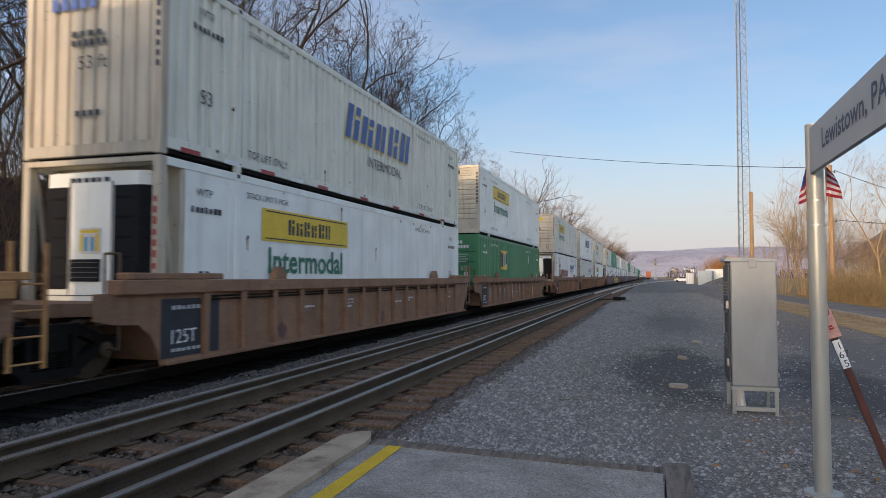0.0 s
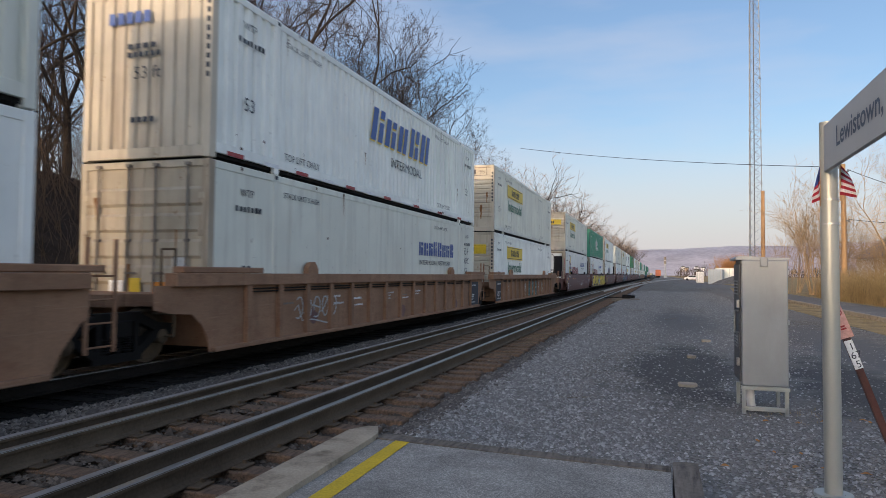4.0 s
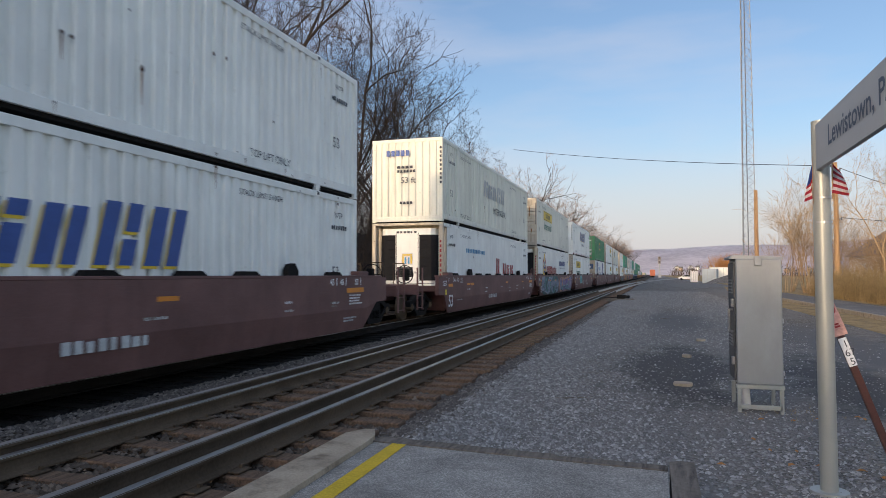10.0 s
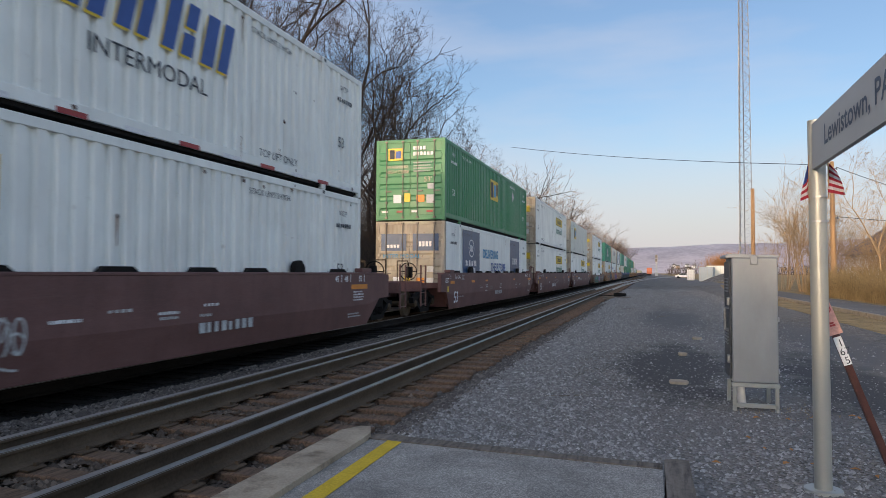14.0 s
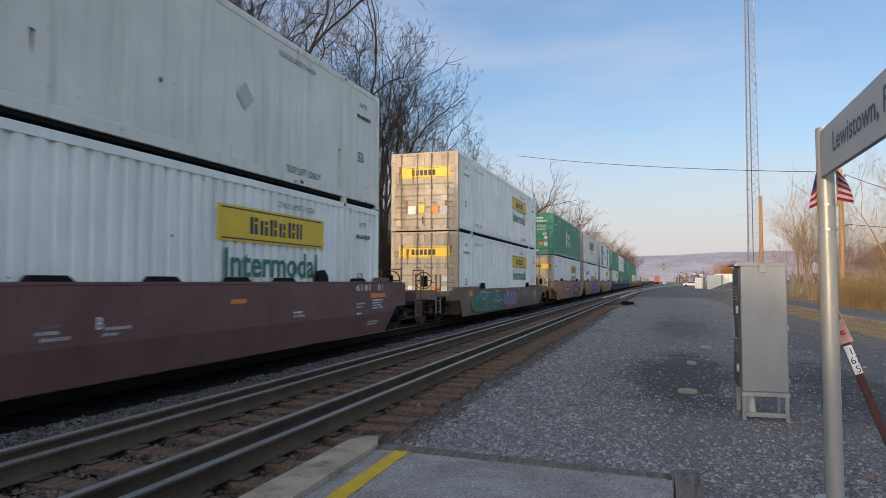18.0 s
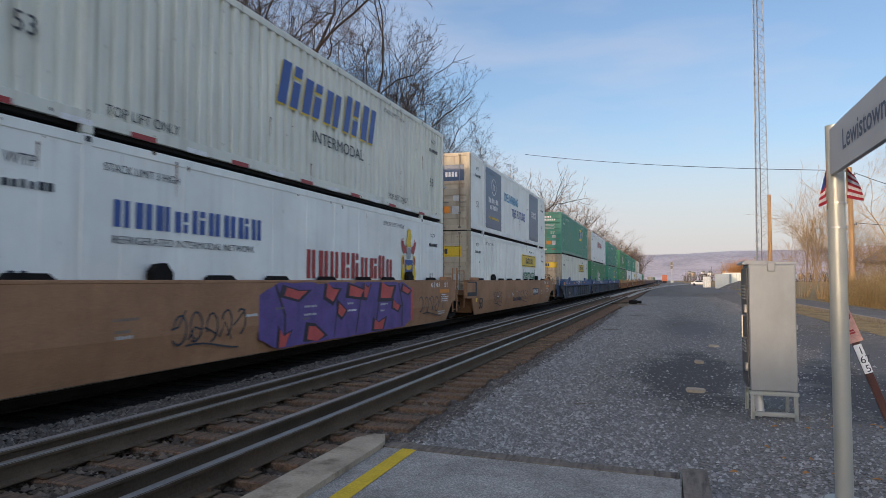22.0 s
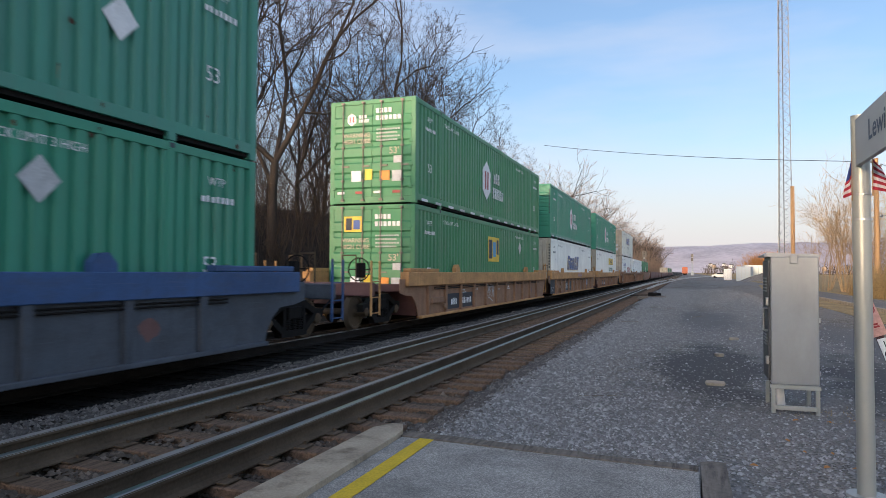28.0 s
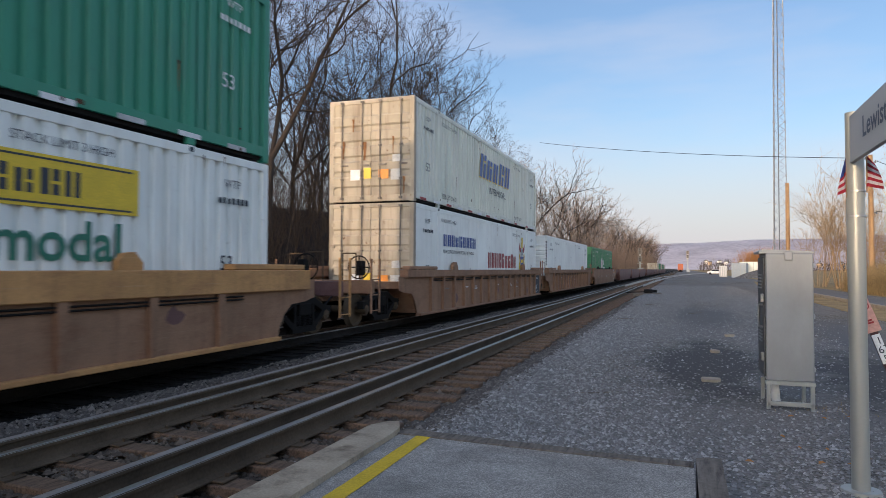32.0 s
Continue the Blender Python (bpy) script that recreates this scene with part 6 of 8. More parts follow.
def arm_box(root):
    """A boxed bracket between two ribs, with the stub of its lever."""
    part("bracket", Geo().box(SIDE_X - 0.10, SIDE_X + 0.02, 0.66, 1.62, 0.50, 0.66, 0.02), M["rust_brown"], root, "boxed steel bracket")
    part("lever", Geo().box(SIDE_X - 0.02, SIDE_X + 0.035, 1.62, 1.86, 0.34, 0.46, 0.01), M["rust_brown"], root, "lever stub")


def stencil(y=-0.10):
    """The black field with the white length mark on ribbed cars."""
    return [(car_panel, y - 0.02, y + 1.35, 0.22, 1.08, "black_car", 0.098, "black stencil field"), (car_text, "125T", y + 0.15, 0.42, 0.30, "white_ink", 0.096), (car_bars, y + 0.2, 0.92, 0.8, 0.06, 7, "pale_ink", 0.096), (car_bars, y + 0.2, 0.30, 0.7, 0.05, 6, "pale_ink", 0.096)]


def mark53(y=0.22, ink="white_ink", full=True):
    """Length figures and small load marks near the leading end."""
    rows = [(car_text, "53", y, 0.34, 0.56, ink, 0.0, 0.008, 0.12)]
    if full:
        rows += [(car_text, "125T", -0.86, 1.05, 0.23, "white_ink", -0.012, 0.003), (car_panel, -0.54, 0.36, 1.005, 1.105, "orange"), (car_text, "53", -0.27, 1.17, 0.18, "white_ink"), (car_text, "48", 0.50, 1.16, 0.18, "white_ink"), (car_panel, -0.36, -0.33, 1.16, 1.33, "white_ink"), (car_panel, 0.43, 0.46, 1.15, 1.32, "white_ink"), (car_panel, 0.86, 0.89, 1.15, 1.32, "white_ink"),
                 (car_text, "45", 0.93, 1.16, 0.18, "white_ink"), (car_panel, 2.72, 3.18, 1.015, 1.105, "orange"), (car_panel, -0.53, -0.36, 0.74, 0.92, "yellow_spray")] + [(car_bars, 1.30, 1.27 - 0.05 * j, 0.34, 0.03, 6, "pale_ink", 0.0, 3 + j) for j in range(4)] + [(car_bars, 0.75, 0.52, 0.8, 0.03, 9, "pale_ink", 0.0, 5)]
    return rows


def numbers(y, ink="pale_ink", h=0.16, n=8, w=1.5, z=0.45, depth=0.0):
    return [(car_bars, y, z, w, h, n, ink, depth, int(y * 7))]


def amber(*ys):
    return [(car_panel, y, y + 0.45, 1.03, 1.10, "orange") for y in ys]


RIB = "rust-brown ribbed well wagon carrying containers"
SMOOTH = "dark red-brown smooth well wagon carrying containers"
OCHRE = "ochre-brown smooth well wagon carrying containers"
BLUE = "grimy blue ribbed well wagon carrying stacked containers"
tag = lambda y0, y1, seed, ink="silver_spray", d=0.098: (scribble, y0, y1, 0.40, 0.98, ink, seed, d)

# the part that has already gone by, added unseen to block the sun
for s in (-54.1, -34.4):
    car(s, "smooth", "dark_brown", "dark_brown", False, s > -40, "dark brown well wagon that has passed the platform")
    box_white(s, 0, "flat", "plain"), box_white(s, 1, "flat", "plain")
# first set
car(-11.1, "ribbed", "yellow_tan", "rust_brown", True, False, RIB, stencil())
box_white(-11.1, 0, "flat"), box_white(-11.1, 1, "upright", "slant")
car(8.2, "ribbed", "rust_brown", "rust_brown", False, False, RIB, stencil())
box_white(8.2, 0, "reefer", "board", "white", "cream", "plate"), box_white(8.2, 1, "upright", "slant", "grey_white")
car(27.5, "ribbed", "rust_brown", "rust_brown", False, True, RIB, stencil() + [tag(1.0, 1.6, 2), tag(3.95, 4.65, 3, "blue_spray"), (car_panel, 5.78, 6.45, 0.36, 1.02, "silver_spray", 0.0985, "pale sprayed block"), (car_panel, 6.95, 7.35, 0.40, 1.02, "silver_spray", 0.0985, "pale sprayed block"), (car_panel, 8.0, 8.5, 0.42, 1.02, "silver_spray", 0.0985, "pale sprayed block"), (car_panel, 9.0, 9.5, 0.42, 1.02, "silver_spray", 0.0985, "pale sprayed block"), (shards_deep, 5.8, 9.5, 0.40, 1.0, 5), tag(11.95, 12.6, 5, "white_ink"), tag(13.0, 13.5, 6, "blue_spray")])
box_green(27.5, 0, "doors", "block", "leaf_green", 4.35), box_white(27.5, 1, "flat")
# second set
car(51.0, "ribbed", "rust_brown", "rust_brown", True, False, RIB, stencil())
box_white(51.0, 0, "reefer", "crest", "white", "cream", "plate"), box_white(51.0, 1, "flat", "board", "grey_white")
car(70.3, "ribbed", "rust_brown", "rust_brown", False, False, RIB, stencil(14.9) + [tag(2.4, 4.2, 7)])
box_white(70.3, 0, "doors", "plain", "grey_white", "cream", "plate", [(bars_side, 9.9, 1.62, 3.6, 0.46, 8, "blue_ink", 33), (text_side, "INTERMODAL NETWORK", 9.95, 1.34, 0.20, "ink", 0, 0, 1.35), (text_side, "53 ft", 14.75, 1.78, 0.34), (text_side, "XHC", 14.75, 1.44, 0.32)]), box_white(70.3, 1, "upright", "slant")
car(89.7, "ribbed", "rust_brown", "rust_brown", False, True, RIB, stencil() + [tag(5.9, 6.6, 16, "pale_ink"), (deep_field, 6.9, 10.4), (scribble, 6.9, 8.6, 0.24, 1.02, "teal_pale", 12, 0.092), (scribble, 8.5, 10.5, 0.28, 1.04, "silver_spray", 14, 0.092), tag(10.85, 12.35, 17, "pale_ink")])
box_white(89.7, 0, "flat"), box_white(89.7, 1, "flat", "board", "grey_white", "cream")
# third set
car(113.0, "smooth", "dark_brown", "dark_brown", True, False, SMOOTH, mark53(-0.32) + amber(4.4, 10.6) + numbers(8.2))
box_white(113.0, 0, "reefer", "crest", "white", "cream", "plate"), box_white(113.0, 1, "flat", "board", "grey_white", "cream")
car(132.3, "smooth", "dark_brown", "dark_brown", False, False, SMOOTH + ", yellow graffiti", [(field, 0.5, 7.5, 0.15, 1.33, "yellow_spray", 22), (shards, 0.7, 7.2, 0.17, 1.30, "violet_dark", "dark_spray", 23, 11), (graffiti, 7.3, 8.3, 0.3, 1.1, ["silver_spray", "blue_spray"], 26, "dark_spray", -0.004, None, 2), (field, 8.3, 15.4, 0.15, 0.75, "orange_spray", 25), (graffiti, 8.3, 15.5, 0.20, 1.30, ["yellow_spray"], 27, "violet_dark", -0.004, None, 7)] + mark53(-0.25))
box_white(132.3, 0, "reefer", "crest", "white", "cream", "plate"), box_green(132.3, 1, "flat", "hex")
car(151.8, "smooth", "dark_brown", "dark_brown", False, True, SMOOTH, mark53(-0.40) + [tag(0.35, 1.5, 9, "yellow_spray", 0.0), tag(2.1, 3.2, 10, "blue_ink", 0.0), (scribble, 3.65, 4.5, 0.55, 1.25, "tan", 11, 0.0)] + amber(2.2, 9.0) + numbers(7.4))
box_white(151.8, 0, "upright", "slant"), box_white(151.8, 1, "flat")
# fourth set
car(174.9, "smooth", "dark_brown", "dark_brown", True, False, SMOOTH, mark53(-0.20) + numbers(5.6) + amber(2.2, 9.0, 13.0))
box_white(174.9, 0, "reefer", "plain", "white", "cream", "plate", [(bars_side, 9.5, 1.15, 2.6, 0.5, 3, "red_ink", 51), (bars_side, 3.0, 1.95, 3.0, 0.16, 12, "teal_ink", 52), (bars_side, 8.1, 1.0, 0.9, 0.85, 1, "red_ink", 4)])
box_white(174.9, 1, "upright", "plain", "grey_white", "grey_white", "ribbed", [(text_side, "INTERMODAL", 7.6, 0.9, 0.42, "ink"), (slant_name, 5.7, 1.5, 4.2, 0.7, "pale_ink", False)])
car(194.2, "smooth", "dark_brown", "dark_brown", False, False, SMOOTH + ", teal graffiti",
    mark53(-0.25) + [(field, 0.3, 7.75, 0.14, 1.35, "darkteal_spray", 33), (swirls, 0.3, 7.7, 0.15, 1.33, 34, 8, "teal_spray", "teal_pale", "dark_spray", (0.05, 0.12), 0.005), (swirls, 0.3, 7.7, 0.15, 1.33, 35, 17, "slate_spray", "pale_ink", "dark_spray", (0.10, 0.22), 0.011), (field, 8.3, 15.6, 0.15, 1.34, "salmon_spray", 36, 0.2), (graffiti, 8.6, 15.4, 0.25, 1.22, ["lilac_spray", "slate_spray", "purple_spray"], 37, "violet_dark", -0.004, None, 8), (swirls, 8.8, 15.0, 0.2, 0.95, 38, 9, "teal_spray", "teal_pale", "violet_dark", (0.04, 0.08), 0.026)] + [(car_panel, y, y + 0.5, 1.0, 1.09, "orange", -0.03) for y in (3.4, 5.9, 9.6, 13.4)])
box_white(194.2, 0, "reefer", "crest", "white", "cream", "plate"), box_white(194.2, 1, "flat", "board", "grey_white", "cream")
car(213.4, "smooth", "dark_brown", "dark_brown", False, True, SMOOTH, [(bubble, 3.2, 5.4, 0.55, 1.40, 36), tag(5.6, 6.6, 39, "pale_ink", 0.0)] + mark53(-0.25) + numbers(9.6))
box_white(213.4, 0, "flat"), box_white(213.4, 1, "upright", "slant", "white", "white")
# fifth set
car(236.7, "smooth", "dark_brown", "dark_brown", True, False, SMOOTH, mark53() + numbers(6.8) + amber(5.0, 11.0))
box_panels(236.7, 0), box_green(236.7, 1, "doors", "block", "leaf_green", 7.0)
car(256.0, "smooth", "dark_brown", "dark_brown", False, False, SMOOTH, mark53() + numbers(5.6, "white_ink", 0.2, 8, 1.9) + amber(7.0, 12.0))
box_white(256.0, 0, "doors"), box_white(256.0, 1, "doors")
car(275.3, "smooth", "dark_brown", "dark_brown", False, True, SMOOTH, mark53() + numbers(3.8, "white_ink", 0.20, 8, 1.6, 0.78) + [(car_text, "B", 6.75, 0.80, 0.22, "white_ink")] + amber(2.3, 9.5))
box_white(275.3, 0, "doors"), box_white(275.3, 1, "doors", "plain", "grey_white", "cream", "plate", [(block_logo, 2.95, 1.35, 1.8, 1.05), (diamond, 10.2, 1.4, 0.26)])
# a single wagon
car(298.7, "low", "low_brown", "low_brown", True, True, "grey-brown low-sided well wagon with teal and purple graffiti",
    [(field, 0.9, 6.1, 0.16, 1.02, "green_spray", 41, 0.22), (shards, 1.2, 6.0, 0.18, 0.75, "low_brown", "green_spray", 44, 7), (swirls, 1.4, 5.9, 0.5, 1.02, 45, 7, "slate_spray", "pale_ink", "green_spray", (0.03, 0.07), 0.012), (field, 6.3, 9.4, 0.22, 1.03, "lilac_spray", 42, 0.25), (scribble, 6.5, 9.3, 0.3, 0.98, "violet_dark", 46, -0.003), tag(13.6, 14.7, 43, "pale_ink", 0.0), (car_panel, 0.55, 1.0, 0.86, 1.05, "orange")] + amber(12.2, 9.6))
box_white(298.7, 0, "doors"), box_white(298.7, 1, "doors")
# sixth set
car(322.0, "smooth", "tan", "tan", True, False, OCHRE, mark53(0.0, "ink", False) + [(car_panel, 4.50, 6.15, 0.63, 0.98, "slate_car", 0.0, "dark number field"), (car_bars, 4.62, 0.70, 1.4, 0.22, 6, "pale_ink", -0.004, 51), (car_text, "B", 6.7, 0.75, 0.24, "ink"), tag(6.6, 8.0, 53, "dark_spray", 0.0), (graffiti, 8.6, 13.2, 0.2, 1.33, ["slate_car"], 52, "pale_ink", -0.002, None, 5), (car_panel, 10.9, 11.4, 1.03, 1.11, "orange", -0.03)])
box_white(322.0, 0, "doors", "board", "white", "cream", "plate"), box_green(322.0, 1, "doors", "hex")
car(341.2, "smooth", "tan", "tan", False, False, OCHRE + ", purple graffiti", mark53(0.0, "ink", False) + [(field, 5.4, 12.7, 0.15, 1.37, "purple_spray", 61, 0.06), (shards, 5.8, 12.6, 0.17, 1.34, "red_spray", "dark_spray", 62, 11), (car_panel, 12.6, 12.75, 0.3, 1.2, "red_spray", -0.002), tag(13.1, 15.4, 65, "ink", 0.0), tag(3.2, 5.0, 66, "ink", 0.0)])
box_white(341.2, 0, "doors", "crest", "white", "cream", "plate"), box_white(341.2, 1, "doors", "slant", "grey_white", "cream")
car(360.5, "smooth", "tan", "tan", False, True, OCHRE, [(car_panel, -1.2, 0.05, 0.82, 1.33, "black_car"), (car_text, "125 T", -1.0, 0.98, 0.26, "white_ink", -0.003), (car_panel, -0.1, 0.1, 0.6, 0.74, "yellow", 0.0)] + mark53(0.3, "black_car", False) + numbers(6.2, "ink", 0.16, 8, 1.8) + [(tag)(2.4, 4.0, 63, "ink", 0.0), (car_panel, 10.95, 12.58, 0.63, 0.97, "slate_car"), (car_bars, 11.05, 0.70, 1.4, 0.22, 6, "pale_ink", -0.003), (tag)(7.2, 9.6, 64, "ink", 0.0)])
box_white(360.5, 0, "doors"), box_panels(360.5, 1)
# seventh set
blue_marks = [(car_panel, y, y + 0.4, 1.14, 1.22, "orange") for y in (1.6, 4.6, 7.9, 10.9)] + [(scribble, 5.9, 7.95, 1.13, 1.34, "white_ink", 71, -0.002), (scribble, 8.5, 9.3, 1.13, 1.32, "pale_ink", 72, -0.002), (car_bars, 2.3, 0.38, 0.72, 0.18, 4, "pale_ink", 0.096, 73), (car_text, "A", 1.85, 0.68, 0.2, "white_ink", 0.016), (car_panel, 4.9, 6.2, 0.24, 0.92, "blue_car", 0.0985, "cleaner blue panel"), (car_panel, 6.4, 7.6, 0.24, 0.92, "blue_car", 0.0985, "cleaner blue panel")] + [(car_bars, 0.35, 1.30 - 0.05 * j, 0.5, 0.03, 8, "white_ink", -0.002, 74 + j) for j in range(4)] + [(car_panel, y, y + 0.012, 1.03, 1.33, "pale_ink", -0.002) for y in (0.62, 0.95, 1.25, 1.9)] + [(car_panel, -0.75, -0.25, 1.06, 1.26, "orange", -0.002)]
car(383.5, "wide", "blue_car", "slate_car", True, False, BLUE, blue_marks)
box_white(383.5, 0, "doors", "board", "grey_white", "cream", "ribbed", (), False), box_green(383.5, 1, "doors", "block", "dull_green")
car(402.7, "wide", "blue_car", "slate_car", False, False, BLUE, blue_marks)
box_green(402.7, 0, "doors", "hex", "leaf_green"), box_white(402.7, 1, "doors", "plain", "white", "cream", "plate", [(crest_name, 6.5, 1.6, 4.6, 0.6)])
car(421.9, "wide", "blue_car", "slate_car", False, True, BLUE, blue_marks)
box_green(421.9, 0, "doors", "block", "green"), box_green(421.9, 1, "doors", "plain", "dull_green")
# eighth set
car(445.2, "wide", "yellow_tan", "rust_brown", True, False, RIB + ", yellow top chord", [(car_panel, 2.0, 3.28, 0.26, 0.72, "black_car", 0.0985, "black stencil field"), (car_panel, 3.55, 4.68, 0.26, 0.72, "black_car", 0.0985, "black stencil field"), (car_bars, 2.5, 0.38, 0.62, 0.20, 4, "white_ink", 0.096, 84), (car_bars, 3.62, 0.38, 0.95, 0.20, 6, "white_ink", 0.096, 85), (arm_box,)] + [tag(6.4, 7.3, 86, "pale_ink")])
box_green(445.2, 0, "doors", "block", "leaf_green", 7.1), box_green(445.2, 1, "doors", "hex", "leaf_green")
car(464.4, "wide", "yellow_tan", "rust_brown", False, False, RIB + ", yellow top chord", [(car_panel, -0.85, 0.38, 0.24, 0.95, "black_car", 0.0985, "black stencil field"), (car_text, "125-T", -0.75, 0.36, 0.30, "pale_ink", 0.096, 0.004), (arm_box,), (car_text, "C", 1.84, 0.74, 0.18, "ink", 0.016), (car_text, "53", 2.2, 0.45, 0.32, "ink", 0.096, 0.006), (car_panel, 3.50, 4.66, 0.30, 0.82, "black_car", 0.0985, "black stencil field"), (car_panel, 4.92, 5.9, 0.30, 0.82, "black_car", 0.0985, "black stencil field"), (car_bars, 3.58, 0.42, 1.0, 0.32, 2, "pale_ink", 0.096, 81), (car_bars, 5.0, 0.42, 0.55, 0.32, 1, "pale_ink", 0.096, 82), (scribble, 11.9, 13.0, 0.3, 0.95, "blue_spray", 82, 0.096), tag(11.95, 12.9, 87, "white_ink", 0.094), (scribble, 7.8, 9.6, 1.10, 1.30, "lilac_spray", 88, -0.002)])
box_white(464.4, 0, "upright", "slant"), box_green(464.4, 1, "flat", "hex")
car(483.6, "wide", "yellow_tan", "rust_brown", False, True, RIB + ", yellow top chord", [(car_panel, 2.0, 3.28, 0.26, 0.72, "black_car", 0.0985, "black stencil field"), (car_panel, 3.55, 4.68, 0.26, 0.72, "black_car", 0.0985, "black stencil field"), (car_bars, 2.5, 0.38, 0.62, 0.20, 4, "white_ink", 0.096, 84), (car_bars, 3.62, 0.38, 0.95, 0.20, 6, "white_ink", 0.096, 85), (arm_box,)] + [tag(9.2, 10.2, 83, "blue_spray")])
box_white(483.6, 0, "doors"), box_green(483.6, 1, "doors", "hex")
# ninth set
car(506.6, "ribbed", "rust_brown", "rust_brown", True, False, RIB, stencil(14.9))
box_white(506.6, 0, "doors", "crest", "white", "cream", "plate"), box_white(506.6, 1, "doors", "slant", "grey_white", "cream")
car(525.9, "ribbed", "rust_brown", "rust_brown", False, False, RIB)
box_white(525.9, 0, "flat", "plain", "white", "white", "plate", [(bars_end, -0.9, 2.3, 0.8, 0.3, 2, "teal_ink")])
car(545.2, "smooth", "rust_brown", "rust_brown", False, True, RIB)
box_green(545.2, 0, "flat", "hex", "leaf_green")
for k in range(6):
    car(568.6 + k * 19.3 + (k // 3) * 4.0, "smooth", "dark_brown", "dark_brown", k % 3 == 0, k % 3 == 2, "empty dark brown well wagon far down the train")
for k in range(5):
    s = 692.5 + k * 19.4
    car(s, "smooth", "dark_brown", "dark_brown", k == 0, k == 4, "dark brown well wagon at the far end of the train")
    (box_green(s, 0, "doors", "plain", "leaf_green") if k % 2 else box_white(s, 0, "doors", "plain", "cream"))


def motions():
    """The train rolls past at an even speed; its wheels turn on their axles."""
    for ob, s, z in TRAIN:
        walk(ob, [(t, pose(TRACK_FAR, s - SPEED * t, z)) for t in (0.0, 8.0, 16.0, 24.0, 32.0)])
    for k, sets in WHEELS.items():
        lead = sets[0]
        walk(lead, [(f / FPS, pose(0, k * 0.86, 0.42, math.degrees(SPEED * f / FPS / 0.42))) for f in range(0, 961)])
        for w in sets[1:]:
            w.rotation_mode = "QUATERNION"
            w.animation_data_create()
            w.animation_data.action = lead.animation_data.action
            w.animation_data.action_slot = lead.animation_data.action_slot

# ---- trees and brush ----
def tubes(segs, sides):
    """Tapered tubes for an array of rows x, y, z, x, y, z, r0, r1."""
    a = np.array(segs)
    p, q, r0, r1 = a[:, :3], a[:, 3:6], a[:, 6:7], a[:, 7:8]
    d = q - p
    d /= np.linalg.norm(d, axis=1, keepdims=True) + 1e-9
    h = np.where(np.abs(d[:, 2:3]) < 0.9, [[0.0, 0.0, 1.0]], [[1.0, 0.0, 0.0]])
    u = np.cross(d, h)
    u /= np.linalg.norm(u, axis=1, keepdims=True) + 1e-9
    w = np.cross(d, u)
    n = len(a)
    vs = np.zeros((n, 2, sides, 3))
    for i in range(sides):
        c, s = math.cos(2 * math.pi * i / sides), math.sin(2 * math.pi * i / sides)
        vs[:, 0, i] = p + (u * c + w * s) * r0
        vs[:, 1, i] = q + (u * c + w * s) * r1
    base = (np.arange(n) * 2 * sides)[:, None]
    fs = np.concatenate([np.concatenate([base + i, base + (i + 1) % sides, base + sides + (i + 1) % sides, base + sides + i], axis=1) for i in range(sides)])
    return vs.reshape(-1, 3), fs


def soup(name, segs, sides):
    vs, fs = tubes(segs, sides)
    me = bpy.data.meshes.new(name)
    me.vertices.add(len(vs))
    me.vertices.foreach_set("co", vs.ravel())
    me.loops.add(fs.size)
    me.polygons.add(len(fs))
    me.loops.foreach_set("vertex_index", fs.ravel().astype(np.int32))
    me.polygons.foreach_set("loop_start", (np.arange(len(fs)) * 4).astype(np.int32))
    me.materials.append(None)
    me.update(calc_edges=True)
    me.shade_smooth()
    return me


def grow(seed, levels, rad, spread, lean, fork, least, thick):
    """Limbs and twigs of a bare tree of unit height: crooked rising limbs that break up into short fine twigs."""
    r = np.random.RandomState(seed)
    limbs, twigs = [], []
    wander = (0.06, 0.14, 0.17, 0.19, 0.21, 0.24, 0.26)
    rise = (0.05, 0.07, 0.06, 0.05, 0.04, 0.03, 0.02)
    steps = (4, 5, 5, 4, 3, 3, 2)

    def aside(d, angle):
        a = r.normal(0, 1, 3)
        a -= a.dot(d) * d
        a /= np.linalg.norm(a)
        e = d * math.cos(angle) + a * math.sin(angle)
        return e / np.linalg.norm(e)

    def shoot(p, d, length, rad, level):
        n = steps[level]
        for i in range(n):
            d = d + r.normal(0, wander[level], 3) + np.array([0, 0, rise[level]])
            d /= np.linalg.norm(d)
            q = p + d * length / n
            r1 = max(rad * (1 - 0.40 / n), least * 0.7)
            (limbs if level < 4 else twigs).append((*p, *q, rad, r1))
            p, rad = q, r1
            if level < levels and (i >= 2 if level == 0 else i >= 1) and r.rand() < thick * (0.75, 0.72, 0.78, 0.85, 0.90, 0.70)[level]:
                shoot(p, aside(d, spread * r.uniform(1.1, 1.9)), length * r.uniform(0.36, 0.58) if level else r.uniform(0.24, 0.36), max(rad * r.uniform(0.40, 0.62), least), level + 1)
        if level < levels:
            for k in range(3 if level == 0 else 2):
                shoot(p, aside(d, spread * r.uniform(0.5, 1.25)), length * r.uniform(0.50, 0.66) if level else r.uniform(0.30, 0.42), max(rad * r.uniform(0.62, 0.78), least), level + 1)

    shoot(np.array([0.0, 0.0, -0.02]), np.array([lean, 0.0, 1.0]), fork, rad, 0)
    return limbs, twigs


